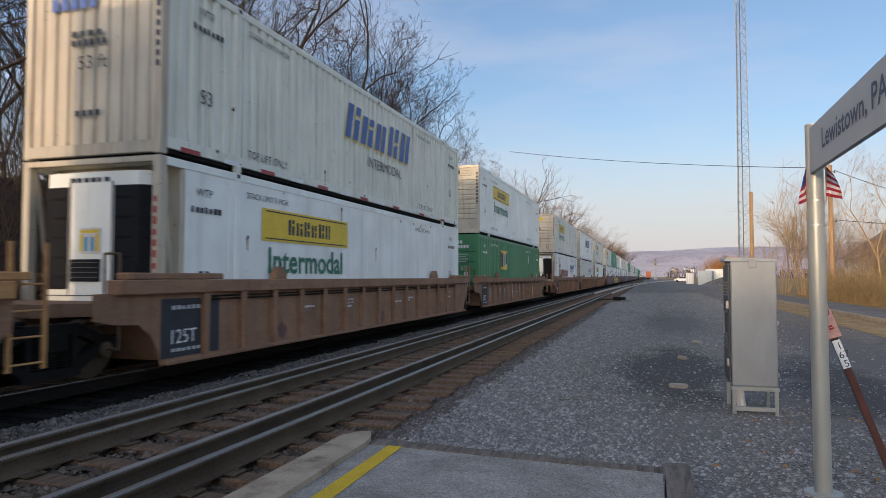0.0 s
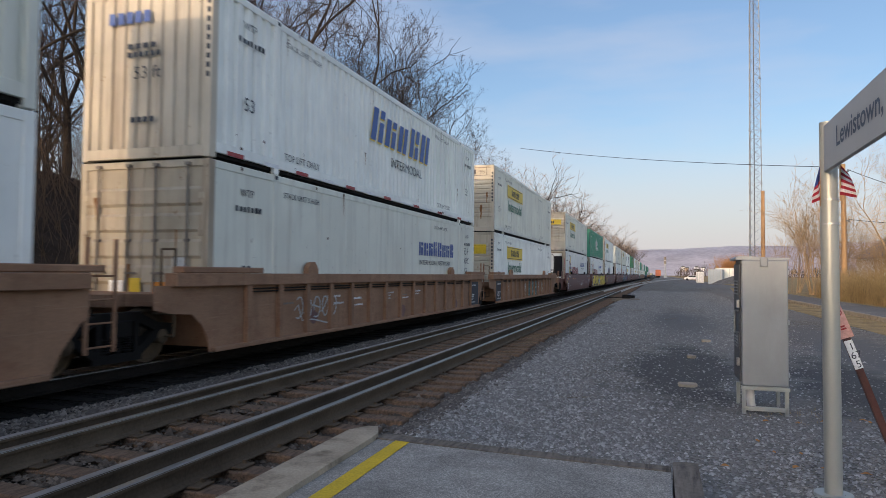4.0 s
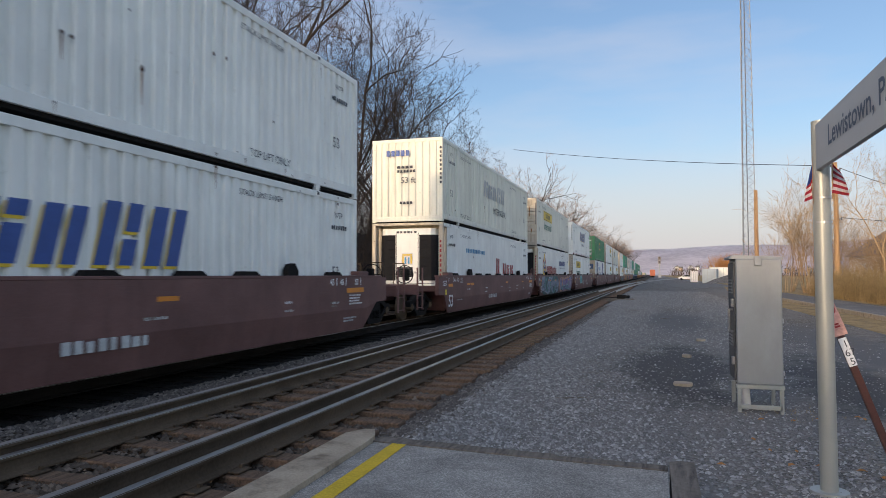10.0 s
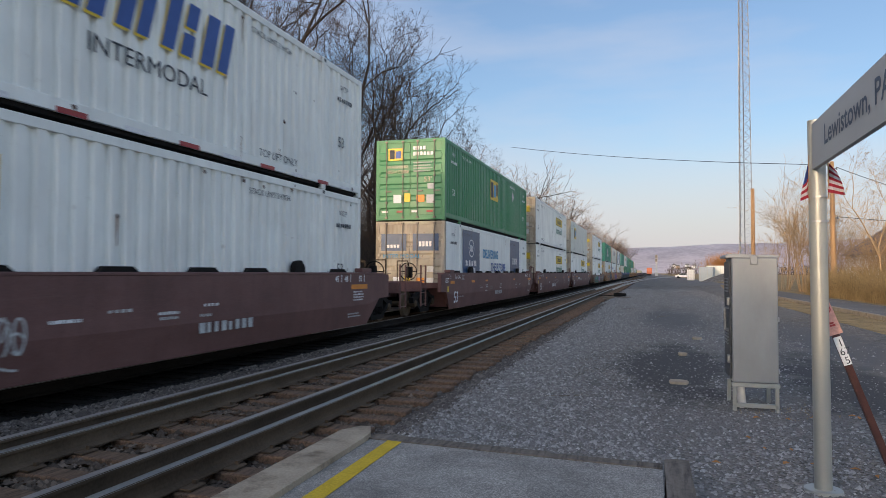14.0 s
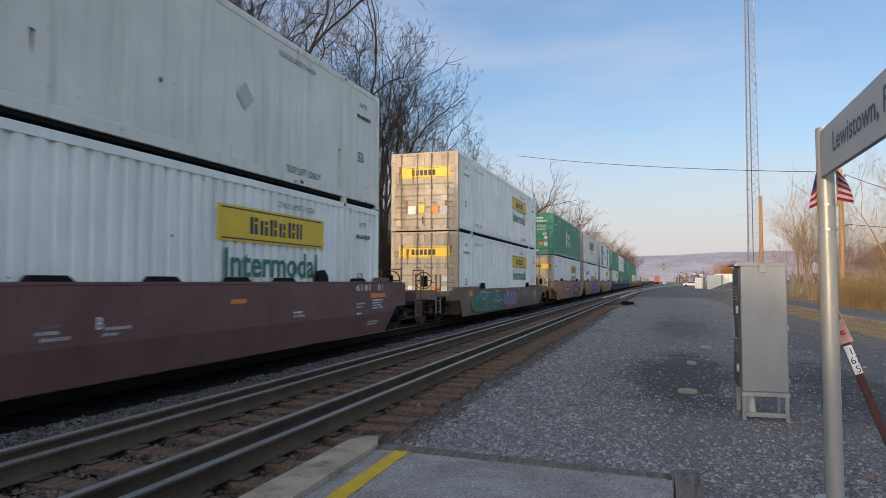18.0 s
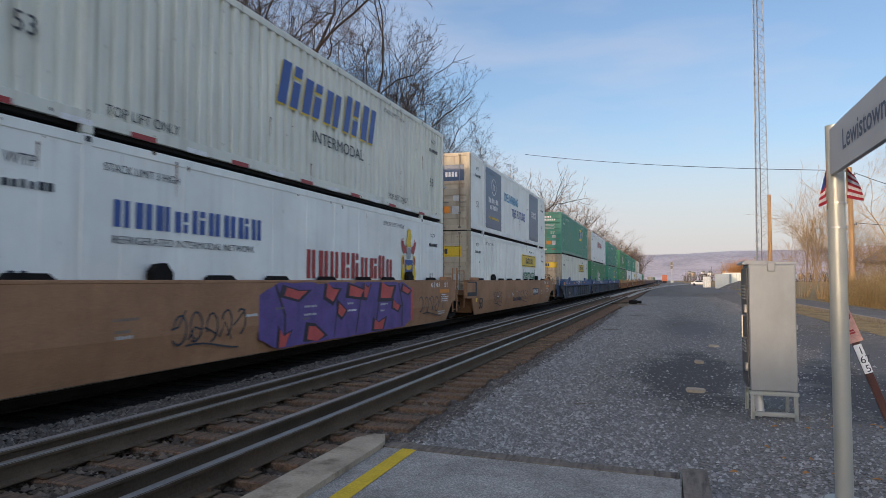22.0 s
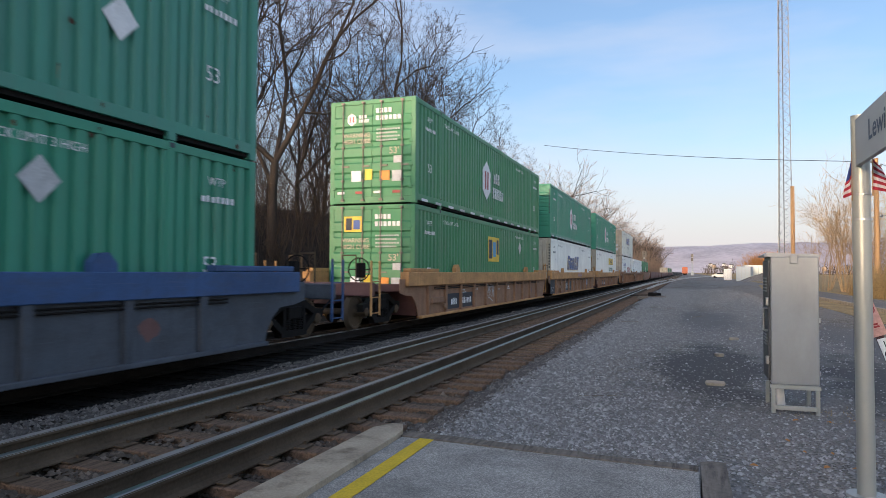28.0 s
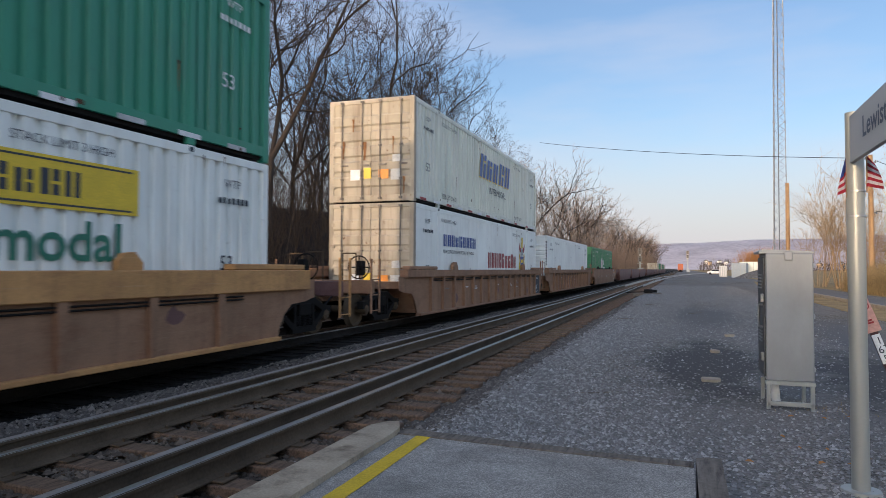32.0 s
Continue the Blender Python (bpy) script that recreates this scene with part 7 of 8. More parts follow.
TREE_KINDS = []          # four full trees, then four lighter ones for the depth of the woods
for levels, least, thick in ((6, 0.00040, 0.86), (4, 0.0011, 0.62)):
    for seed, rad, spread, lean, fork in ((11, 0.0135, 0.56, 0.05, 0.22), (23, 0.0120, 0.52, -0.04, 0.25), (37, 0.0095, 0.46, 0.02, 0.27), (44, 0.0130, 0.58, 0.08, 0.22)):
        limbs, twigs = grow(seed, levels, rad, spread, lean, fork, least, thick)
        top = max(s[5] for s in limbs + twigs)
        TREE_KINDS.append((soup("tree_limbs", np.array(limbs) / top, 6 if levels > 4 else 4), soup("tree_twigs", np.array(twigs) / top, 3)))


def bare_tree(x, y, kind, high, turn, label="leafless deciduous tree on the wooded bank", wood="bark", tw="twig", wide=1.0):
    """A bare tree of the given height in metres."""
    root = thing("tree", label, "tree", "bare trees", at=pose(x, y, ground_height(x, y) - 0.1, 0, 0, turn) @ Matrix.Diagonal((high * wide, high * wide, high, 1)))
    a, b = TREE_KINDS[kind]
    part("trunk", a, M[wood], root)
    part("crown", b, M[tw], root, "fine bare twigs")
    return root


rt = random.Random(77)
for x, y, k, h in ((-15.6, 23.2, 0, 19.0), (-15.4, 32.6, 3, 19.0), (-16.2, 39.0, 0, 17.0), (-17.0, 42.5, 1, 15.5), (-16.4, 46.0, 0, 14.5), (-16.8, 54.0, 1, 12.5), (-17.4, 62.0, 2, 11.5), (-17.6, 71.0, 0, 11.0), (-17.6, 82.0, 1, 11.5),
                   (-17.5, 18.5, 1, 16.0), (-19.0, 13.0, 2, 15.0), (-20.5, 21.0, 3, 17.0), (-23.5, 17.0, 5, 17.0), (-22.0, 28.0, 2, 16.0), (-26.0, 24.0, 4, 17.0), (-28.0, 32.0, 5, 16.0), (-20.0, 38.0, 2, 15.0), (-24.0, 42.0, 5, 16.0), (-30.0, 20.0, 6, 18.0), (-33.0, 27.0, 7, 17.0), (-21.0, 50.0, 2, 14.0)):
    bare_tree(x, y, k, h, rt.uniform(0, 360), wide=rt.uniform(0.9, 1.1) if y < 30 else 0.84)
for i in range(34):
    bare_tree(rt.uniform(-46, -21), rt.uniform(8, 75), 4 + rt.randrange(4), rt.uniform(13, 18), rt.uniform(0, 360), "leafless tree deeper in the woods on the bank")
for i in range(86):
    y = 90 + i * 4.3
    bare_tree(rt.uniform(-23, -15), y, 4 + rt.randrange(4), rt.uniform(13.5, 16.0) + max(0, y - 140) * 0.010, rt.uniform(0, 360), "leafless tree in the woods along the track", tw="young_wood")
# unseen trees behind the platform, added to break up the low sun
for i in range(7):
    bare_tree(rt.uniform(-30, -18), -8 - i * 11, 4 + rt.randrange(4), rt.uniform(10, 14), rt.uniform(0, 360), "leafless tree added out of view to screen the sun")


def brush_geo(n, seed, area, h0, h1, fan=0.35, forks=4, thick=0.010):
    """Many thin upright stems, each with a few side shoots."""
    r = np.random.RandomState(seed)

    def norm(v):
        return v / (np.linalg.norm(v, axis=1, keepdims=True) + 1e-9)

    xy = [area(r) for _ in range(n)]
    p = np.array([(x, y, ground_height(x, y) - 0.05) for x, y in xy])
    d = norm(np.stack([r.normal(0, fan, n), r.normal(0, fan, n), np.ones(n)], axis=1))
    l = r.uniform(h0, h1, (n, 1))
    t = thick * r.uniform(0.6, 1.5, (n, 1))
    rows = []
    for k in range(3):
        e = norm(d + r.normal(0, 0.12, (n, 3)))
        q = p + e * l / 3
        rows.append(np.hstack([p, q, t * (1 - k * 0.28), t * (0.72 - k * 0.28)]))
        for _ in range(forks if k else 1):
            f = norm(e + r.normal(0, 0.45, (n, 3)))
            a = p + (q - p) * r.rand(n, 1)
            b = a + f * l * r.uniform(0.15, 0.38, (n, 1))
            rows.append(np.hstack([a, b, t * 0.5, t * 0.15]))
            for _ in range(2):
                g = norm(f + r.normal(0, 0.5, (n, 3)))
                c = a + (b - a) * r.uniform(0.3, 1, (n, 1))
                rows.append(np.hstack([c, c + g * l * r.uniform(0.06, 0.16, (n, 1)), t * 0.35, t * 0.12]))
        p = q
    return soup("brush", np.vstack(rows), 3)


bank_brush = tagged(part("bank_brush", brush_geo(3600, 3, lambda r: (-13.2 - abs(r.normal(0, 7.0)), r.uniform(2, 62)), 0.9, 4.0, 0.35, 2, 0.010), M["brush"]), "tangled leafless undergrowth on the bank", "brush", kind="stuff")
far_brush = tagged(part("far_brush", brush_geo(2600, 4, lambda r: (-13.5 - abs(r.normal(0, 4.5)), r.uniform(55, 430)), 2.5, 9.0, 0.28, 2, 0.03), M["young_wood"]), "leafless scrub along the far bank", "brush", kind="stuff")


hill_brush = tagged(part("hill_brush", brush_geo(800, 5, lambda r: (-19 - abs(r.normal(0, 14)), r.uniform(8, 75)), 4.0, 9.0, 0.36, 3, 0.024), M["twig"]), "young leafless trees filling the hillside", "brush", kind="stuff")


# more stems added out of view, which keep sun patches off the yard
rear_woods = tagged(part("rear_woods", brush_geo(600, 6, lambda r: (r.uniform(-26, -15.5), r.uniform(-80, -8)), 4.5, 7.5, 0.22, 2, 0.026), M["twig"]), "leafless woods added out of view to screen the yard from the sun", "brush", kind="stuff")

# ---- yard, road and the far side ----
def mound(name, pts, z, mat, label, cat):
    return tagged(part(name, Geo().prism(pts, "z", z - 0.4, z), mat), label, cat, kind="structure")


STRIP = [(5.5, -40), (7.1, -40), (7.1, 60), (9.5, 95), (8.6, 95), (5.9, 60), (5.5, 20)]
verge = mound("verge", STRIP, GROUND + 0.02, M["grass"], "strip of dry sunlit winter grass beside the lane", "grass")
kerb = tagged(part("kerb", Geo().prism([(7.06, -40), (7.24, -40), (7.24, 60), (9.7, 96), (9.5, 96), (7.06, 60)], "z", -0.5, GROUND + 0.16), M["concrete"]), "low tan kerb along the road", "kerb", kind="structure")
road = mound("road", [(7.24, -40), (9.5, -40), (9.5, 60), (13.0, 96), (9.7, 96), (7.24, 60)], GROUND + 0.13, M["road"], "grey asphalt road behind the kerb", "road")

def shrub(x, y, high, stems, seed, mat, label):
    """A vase-shaped shrub: many stems that rise from one stool, fork and fan out."""
    r = np.random.RandomState(seed)
    rows = []

    def shoot(p, d, l, t, level):
        n = 4 if level < 2 else 3
        for i in range(n):
            d = d + r.normal(0, 0.10 + 0.03 * level, 3) + np.array([0, 0, 0.02])
            d /= np.linalg.norm(d)
            q = p + d * l / n
            rows.append((*p, *q, t, t * 0.85))
            p, t = q, t * 0.85
            if level < 3 and i >= 1:
                for _ in range(1 + (r.rand() < 0.4)):
                    e = d + r.normal(0, 0.38, 3)
                    shoot(p, e / np.linalg.norm(e), l * r.uniform(0.35, 0.62), max(t * 0.6, 0.009), level + 1)

    z = ground_height(x, y)
    for k in range(stems):
        a, b = r.uniform(0, 6.283), abs(r.normal(0, 0.30))
        shoot(np.array([x + 0.5 * math.cos(a), y + 0.5 * math.sin(a), z - 0.05]), np.array([math.cos(a) * b, math.sin(a) * b, 1.0]), high * r.uniform(0.5, 0.72), r.uniform(0.018, 0.04), 0)
    return tagged(part("shrub", soup("shrub", np.array(rows), 3), M[mat]), label, "shrub", "shrubs behind the road")


for x, y, high, stems, seed in ((10.9, 55.0, 7.6, 26, 81), (12.6, 58.0, 6.6, 18, 82), (14.6, 52.0, 5.0, 16, 83), (10.2, 60.5, 6.0, 14, 84), (16.5, 50.0, 5.4, 16, 85), (19.5, 54.0, 5.8, 16, 86)):
    shrub(x, y, high, stems, seed, "warm_brush", "tall tan leafless shrub fanning out in low sun")
thicket = tagged(part("thicket", brush_geo(900, 9, lambda r: (r.uniform(14.0, 24), r.uniform(40, 62)), 2.2, 4.6, 0.5, 3, 0.014), M["warm_brush"]), "dense rounded brown thicket behind the road", "brush", kind="stuff")
reeds = tagged(part("reeds", brush_geo(2600, 10, lambda r: (9.7 + abs(r.normal(0, 1.3)), r.uniform(26, 50)), 0.8, 1.7, 0.10, 1, 0.012), M["grass"]), "tall dry reeds along the road edge", "reeds", kind="stuff")
verge_grass = tagged(part("verge_grass", brush_geo(1300, 12, lambda r: (r.uniform(5.55, 6.95), r.uniform(17, 46)), 0.05, 0.16, 0.8, 1, 0.007), M["grass"]), "short dry grass and leaves on the verge", "grass", kind="stuff")
bare_tree(13.2, 46.0, 2, 9.5, 40, "slender leafless tree behind the road", "warm_brush", "warm_brush")

# ---- loose stone ----
def stones(n, seed, area, z_of, lo, hi):
    """Loose angular stones lying half sunk on the ground."""
    r = np.random.RandomState(seed)
    octa = np.array([(1, 0, 0), (0, 1, 0), (-1, 0, 0), (0, -1, 0), (0.1, 0.1, 0.72)])
    tri = np.array([(0, 1, 4), (1, 2, 4), (2, 3, 4), (3, 0, 4)])
    c = area(r, n)
    n = len(c)
    size = r.uniform(lo, hi, (n, 1)) * np.where(r.rand(n, 1) < 0.06, 1.7, 1.0)
    a = r.uniform(0, 6.283, n)
    v = octa[None] * (1 + r.uniform(-0.35, 0.35, (n, 5, 3)))
    x = v[..., 0] * np.cos(a)[:, None] - v[..., 1] * np.sin(a)[:, None]
    y = v[..., 0] * np.sin(a)[:, None] + v[..., 1] * np.cos(a)[:, None]
    z = v[..., 2] + 0.25 * r.uniform(-1, 1, (n, 1)) * v[..., 0]
    zz = np.array([z_of(p[0], p[1]) for p in c])
    vs = np.stack([x * size + c[:, :1], y * size + c[:, 1:2], z * size + zz[:, None] + size * 0.02], axis=2).reshape(-1, 3)
    fs = (tri[None] + (np.arange(n) * 5)[:, None, None]).reshape(-1, 3)
    me = bpy.data.meshes.new("stones")
    me.vertices.add(len(vs))
    me.vertices.foreach_set("co", vs.ravel())
    me.loops.add(fs.size)
    me.polygons.add(len(fs))
    me.loops.foreach_set("vertex_index", fs.ravel().astype(np.int32))
    me.polygons.foreach_set("loop_start", (np.arange(len(fs)) * 3).astype(np.int32))
    me.materials.append(None)
    me.update(calc_edges=True)
    return me


def stone_mat(name, base, spread):
    m, nt, b = shader(name)
    g = nt.nodes.new("ShaderNodeNewGeometry")
    col = ramp(nt, g.outputs["Random Per Island"], [(0.0, tuple(c * (1 - spread) for c in base)), (0.46, tuple(c * 0.34 for c in base)), (0.78, tuple(c * 0.85 for c in base)), (0.96, tuple(c * 1.25 for c in base)), (1.0, tuple(min(0.72, c * 1.7) for c in base))])
    nt.links.new(blend(nt, 0.4, col, ramp(nt, noise_node(nt, 60, 3), [(0.3, tuple(c * 0.6 for c in base)), (0.7, tuple(c * 1.3 for c in base))])), b.inputs["Base Color"])
    b.inputs["Roughness"].default_value, b.inputs["Specular IOR Level"].default_value = 0.95, 0.12
    return m


M["loose_grey"] = stone_mat("loose_grey_stones", (0.385, 0.365, 0.335), 0.92)
M["loose_mid"] = stone_mat("dusty_track_ballast", (0.20, 0.175, 0.15), 0.8)
M["loose_track"] = stone_mat("rust_dusted_ballast", (0.165, 0.128, 0.097), 0.75)


def yard_points(r, n):
    """Gravel over the yard: thinner with distance and on the cinder patches."""
    x, y = r.uniform(-2.6, 4.2, 4 * n), 3.6 + 62 * r.rand(4 * n) ** 2.3
    ragged = -2.40 + 0.16 * np.sin(y * 1.9 + 2 * np.sin(y * 0.7)) + 0.10 * np.sin(y * 5.3) + r.normal(0, 0.08, 4 * n)
    keep = np.where((x > ragged) & (x < 0.34 * y + 0.5), 1.0, 0.0) * np.where(x < 0.1, 1.0, 0.55) * np.where((y < 4.7) & (x < 0.25), 0.0, 1.0)
    for cx, cy, rx, ry, _ in CINDER:
        d = np.hypot((x - cx) / rx, (y - cy) / ry)
        keep = keep * np.clip(0.05 + (d - 0.3) * 1.1, 0.05, 1.0)
    ok = np.where(r.rand(4 * n) < keep)[0][:n]
    return np.stack([x[ok], y[ok]], axis=1)


def spread_near(x0, x1, y0, y1):
    """Points that thin out with distance."""
    return lambda r, n: np.stack([r.uniform(x0, x1, n), y0 + (y1 - y0) * r.rand(n) ** 1.7], axis=1)


tagged(part("yard_stones", stones(130000, 31, yard_points, ground_height, 0.008, 0.023), M["loose_grey"]), "loose grey gravel over the yard", "gravel", kind="stuff")
tagged(part("shoulder_stones", stones(12000, 35, lambda r, n: np.stack([np.where(r.rand(n) < 0.25, r.uniform(-3.1, -2.5, n), np.clip(r.normal(-2.42, 0.14, n), -2.66, -1.9)), 4.7 + 30 * r.rand(n) ** 1.5], axis=1), lambda x, y: ground_height(x, y) + 0.005, 0.012, 0.034), M["loose_mid"]), "grey gravel spilling over the tie ends", "gravel", kind="stuff")
tagged(part("yard_pebbles", stones(2500, 32, spread_near(0.26, 4.5, 3.5, 16), ground_height, 0.006, 0.018), M["loose_grey"]), "scattered pebbles beside the platform", "gravel", kind="stuff")
tagged(part("ballast_stones", stones(26000, 33, spread_near(-5.45, -2.5, 2.2, 24), lambda x, y: (-0.225 if x < -3.4 else -0.25) + 0.08 * noise.noise(Vector((x * 1.9, y * 1.9, 7))), 0.014, 0.034), M["loose_track"]), "rusty ballast stones between rails and ties", "gravel", kind="stuff")
tagged(part("far_ballast_stones", stones(20000, 34, spread_near(-6.6, -5.3, 3.0, 30), lambda x, y: -0.24 + 0.05 * noise.noise(Vector((x * 1.3, y * 1.3, 3))), 0.014, 0.032), M["loose_mid"]), "grey ballast between the two tracks", "gravel", kind="stuff")


def slab(x, y, w, d, seed):
    r = random.Random(seed)
    pts = [(x + w * math.cos(a) * r.uniform(0.8, 1.1), y + d * math.sin(a) * r.uniform(0.8, 1.1)) for a in [k * math.pi / 4 for k in range(8)]]
    return Geo().prism(pts, "z", GROUND - 0.05, GROUND + 0.045)


for x, y, w, d, sd in ((0.36, 9.75, 0.15, 0.17, 1), (0.55, 13.2, 0.08, 0.14, 2), (1.0, 16.5, 0.12, 0.2, 3)):
    tagged(part("stone", slab(x, y, w, d, sd), M["concrete"]), "flat pale stone lying on the cinder yard", "stone")
for x, y, turn, l in ((-1.0, 8.3, 20, 0.45), (-0.9, 29.5, -35, 1.4), (0.4, 24.5, 60, 0.9), (-1.6, 21.0, 5, 0.5), (1.4, 31.0, 80, 0.8)):
    tagged(part("stick", Geo().tube((-l / 2, 0, 0.012), (l / 2, 0, 0.025), 0.013, 0.006, 5), M["timber"], at=pose(x, y, GROUND, 0, 0, turn)), "dark broken stick lying on the gravel", "stick")
lr = random.Random(19)
for k in range(16):
    x, y = lr.uniform(0.3, 2.2), lr.uniform(5.6, 8.4)
    w = lr.uniform(0.025, 0.05)
    tagged(part("leaf", Geo().add([(-w, 0, 0.004), (-0.3 * w, -0.5 * w, 0.010), (w, 0, 0.002), (-0.2 * w, 0.55 * w, 0.016), (0.1 * w, 0.0, 0.022)], [(0, 1, 4), (1, 2, 4), (2, 3, 4), (3, 0, 4)]), M["orange_leaf"], at=pose(x, y, ground_height(x, y) + 0.006, lr.uniform(-10, 10), 0, lr.uniform(0, 360))), "dry brown leaf lying on the gravel", "leaf", "fallen leaves")
tagged(part("weeds", brush_geo(130, 20, lambda r: (r.normal(1.35, 0.28), r.normal(8.05, 0.18)), 0.03, 0.11, 0.9, 2, 0.004), M["grass"]), "low dry weeds at the foot of the cabinet", "weeds", kind="stuff")
machine = thing("switch_machine", "black switch machine with rods on long ties beside the track", "switch machine", at=pose(-1.9, 43.0, GROUND))
part("case", Geo().box(-0.30, 0.20, -0.22, 0.22, 0.06, 0.28, 0.03), M["grease"], machine)
part("motor", Geo().tube((0.20, 0, 0.17), (0.45, 0, 0.17), 0.09, 0.08, 10), M["grease"], machine)
for k in (-0.5, 0.5):
    part("long_tie", Geo().box(-0.9, 0.75, k - 0.11, k + 0.11, -0.12, 0.04, 0.01), M["timber"], machine)
part("rod", Geo().tube((-1.5, 0.1, 0.06), (-0.3, 0.1, 0.12), 0.025), M["grease"], machine)
litter_can = tagged(part("litter", Geo().box(-0.12, 0.12, -0.08, 0.08, 0.0, 0.03, 0.01), M["white_ink"], at=pose(-3.9, 14.5, -0.17, 0, 6, 25)), "pale scrap of litter lying between the rails", "litter")

# ---- station sign, cabinet, marker ----
sign = thing("station_sign", "grey station name sign on galvanised poles", "sign")
POLE = (1.135, 5.27)
part("pole", Geo().tube((*POLE, GROUND - 0.05), (POLE[0] - 0.012, POLE[1], 2.475), 0.056, 0.056, 28), M["galv"], sign, "round galvanised pole", True)
part("base_flange", Geo().tube((*POLE, GROUND - 0.02), (*POLE, GROUND + 0.025), 0.125, 0.12, 20), M["galv"], sign)
for z in (1.93, 1.76):
    part("strap", Geo().tube((POLE[0] - 0.004, POLE[1], z), (POLE[0] - 0.004, POLE[1], z + 0.012), 0.060, 0.060, 24), M["steel"], sign, "thin steel strap")
part("pole", Geo().tube((1.07, 2.0, GROUND - 0.05), (1.07, 2.0, 2.475), 0.056, 0.056, 24), M["galv"], sign, "round galvanised pole", True)
part("panel", Geo().prism([(1.085, 5.22), (1.060, 2.05), (1.092, 2.05), (1.117, 5.22)], "z", 2.125, 2.440), M["sign"], sign, "grey name panel")
LETTER_WEST = Matrix(((0, 0, -1, 0), (-1, 0, 0, 0), (0, 1, 0, 0), (0, 0, 0, 1)))
tagged(part("lettering", letters("Lewistown, PA", 0.185, 0, 0.003), M["sign_ink"], sign, "dark blue letters", at=Matrix.Translation((1.080, 4.86, 2.235)) @ Matrix.Rotation(-0.008, 4, "Z") @ LETTER_WEST @ Matrix.Diagonal((1.17, 1, 1, 1))), kind="stuff")


def small_flag(x, y, z, w, h, turn, seed, label, dark=0):
    """A little striped flag hanging in folds from its staff."""
    root = thing("flag", label, "flag", "small flags on the sign pole", at=pose(x, y, z, 0, 0, turn))
    r = random.Random(seed)
    n, m = 9, 8
    ph = r.uniform(0, 6)

    def at(u, v):
        """u: out from the staff, v: down the fall of the cloth."""
        return (w * u * (0.45 + 0.75 * v - 0.25 * v * v), 0.020 * math.sin(u * 6 + ph + v * 3) * (0.3 + v), -h * v - 0.30 * h * u * (1 - 0.6 * v))

    for k in range(n):
        blue = k < dark
        vs = [at(i / m, (k + j) / n) for j in (0, 1) for i in range(m + 1)]
        part("canton" if blue else "stripe", Geo().add(vs, [(i, i + 1, m + 2 + i, m + 1 + i) for i in range(m)]), M["flag_blue"] if blue else M["flag_red"] if k % 2 == 0 else M["flag_white"], root)
    part("staff", Geo().tube((0, 0, -h * 1.2), (0, 0, 0.05), 0.005), M["pole_wood"], root)
    return root


small_flag(POLE[0] + 0.045, POLE[1] - 0.065, 2.17, 0.105, 0.21, -25, 1, "small striped flag folded against the sign pole")
small_flag(POLE[0] - 0.062, POLE[1] - 0.01, 2.18, -0.055, 0.24, 10, 2, "small striped flag hanging behind the sign pole", 4)

cab = thing("signal_cabinet", "tall aluminium trackside equipment cabinet on a metal stand", "cabinet")
CX0, CX1, CY0, CY1, CZ0, CZ1 = 0.855, 1.315, 8.03, 8.64, 0.215, 1.575
part("body", Geo().box(CX0, CX1, CY0, CY1, CZ0, CZ1, 0.010), M["alu"], cab, "dull aluminium body")
part("roof", Geo().prism([(CX0 - 0.06, CZ1 + 0.002), (CX1 + 0.015, CZ1 + 0.002), (CX1 + 0.015, CZ1 + 0.022), (CX0 - 0.02, CZ1 + 0.045), (CX0 - 0.06, CZ1 + 0.02)], "y", CY0 + 0.012, CY1 + 0.02), M["alu"], cab, "overhanging roof sheet")
# the door's darker metal paints in the shade of the cabinet's left side
door = part("door", Geo().box(CX0 - 0.022, CX0 - 0.002, CY0 + 0.04, CY1 - 0.04, CZ0 + 0.03, CZ1 - 0.04, 0.006), M["alu_dark"], cab, "side door with shade in its darker metal")
for z in (CZ0 + 0.40, CZ0 + 0.98):
    for k in range(5):
        part("louvre", Geo().box(CX0 - 0.034, CX0 - 0.022, CY0 + 0.12, CY0 + 0.40, z + k * 0.035, z + k * 0.035 + 0.014), M["alu"], door)
part("handle", Geo().tube((CX0 - 0.06, CY0 + 0.10, 0.78), (CX0 - 0.06, CY0 + 0.10, 1.02), 0.012).tube((CX0 - 0.06, CY0 + 0.10, 1.02), (CX0 - 0.02, CY0 + 0.10, 1.02), 0.012).tube((CX0 - 0.06, CY0 + 0.10, 0.78), (CX0 - 0.02, CY0 + 0.10, 0.78), 0.012), M["steel"], door, "bright handle")
for z in (0.42, 1.05):
    part("hinge", Geo().box(CX0 - 0.05, CX0 - 0.018, CY0 + 0.02, CY0 + 0.07, z, z + 0.09, 0.006), M["steel"], cab)
for z in (0.32, 0.88, 1.42):
    part("hinge", Geo().box(CX1, CX1 + 0.016, CY0 + 0.02, CY0 + 0.06, z, z + 0.05, 0.004), M["steel"], cab)
part("conduit_box", Geo().box(1.04, 1.115, CY0 - 0.022, CY0 - 0.001, 1.50, 1.60, 0.006), M["alu"], cab, "small pale fitting on the front")
part("stand_rail", Geo().box(CX0 - 0.01, CX1 + 0.01, CY0 - 0.015, CY0 + 0.035, CZ0 - 0.045, CZ0 - 0.002, 0.004), M["galv"], cab)
part("stand_rail", Geo().box(CX0 + 0.01, CX1 - 0.01, CY0 - 0.01, CY0 + 0.03, GROUND + 0.05, GROUND + 0.095, 0.004), M["galv"], cab)
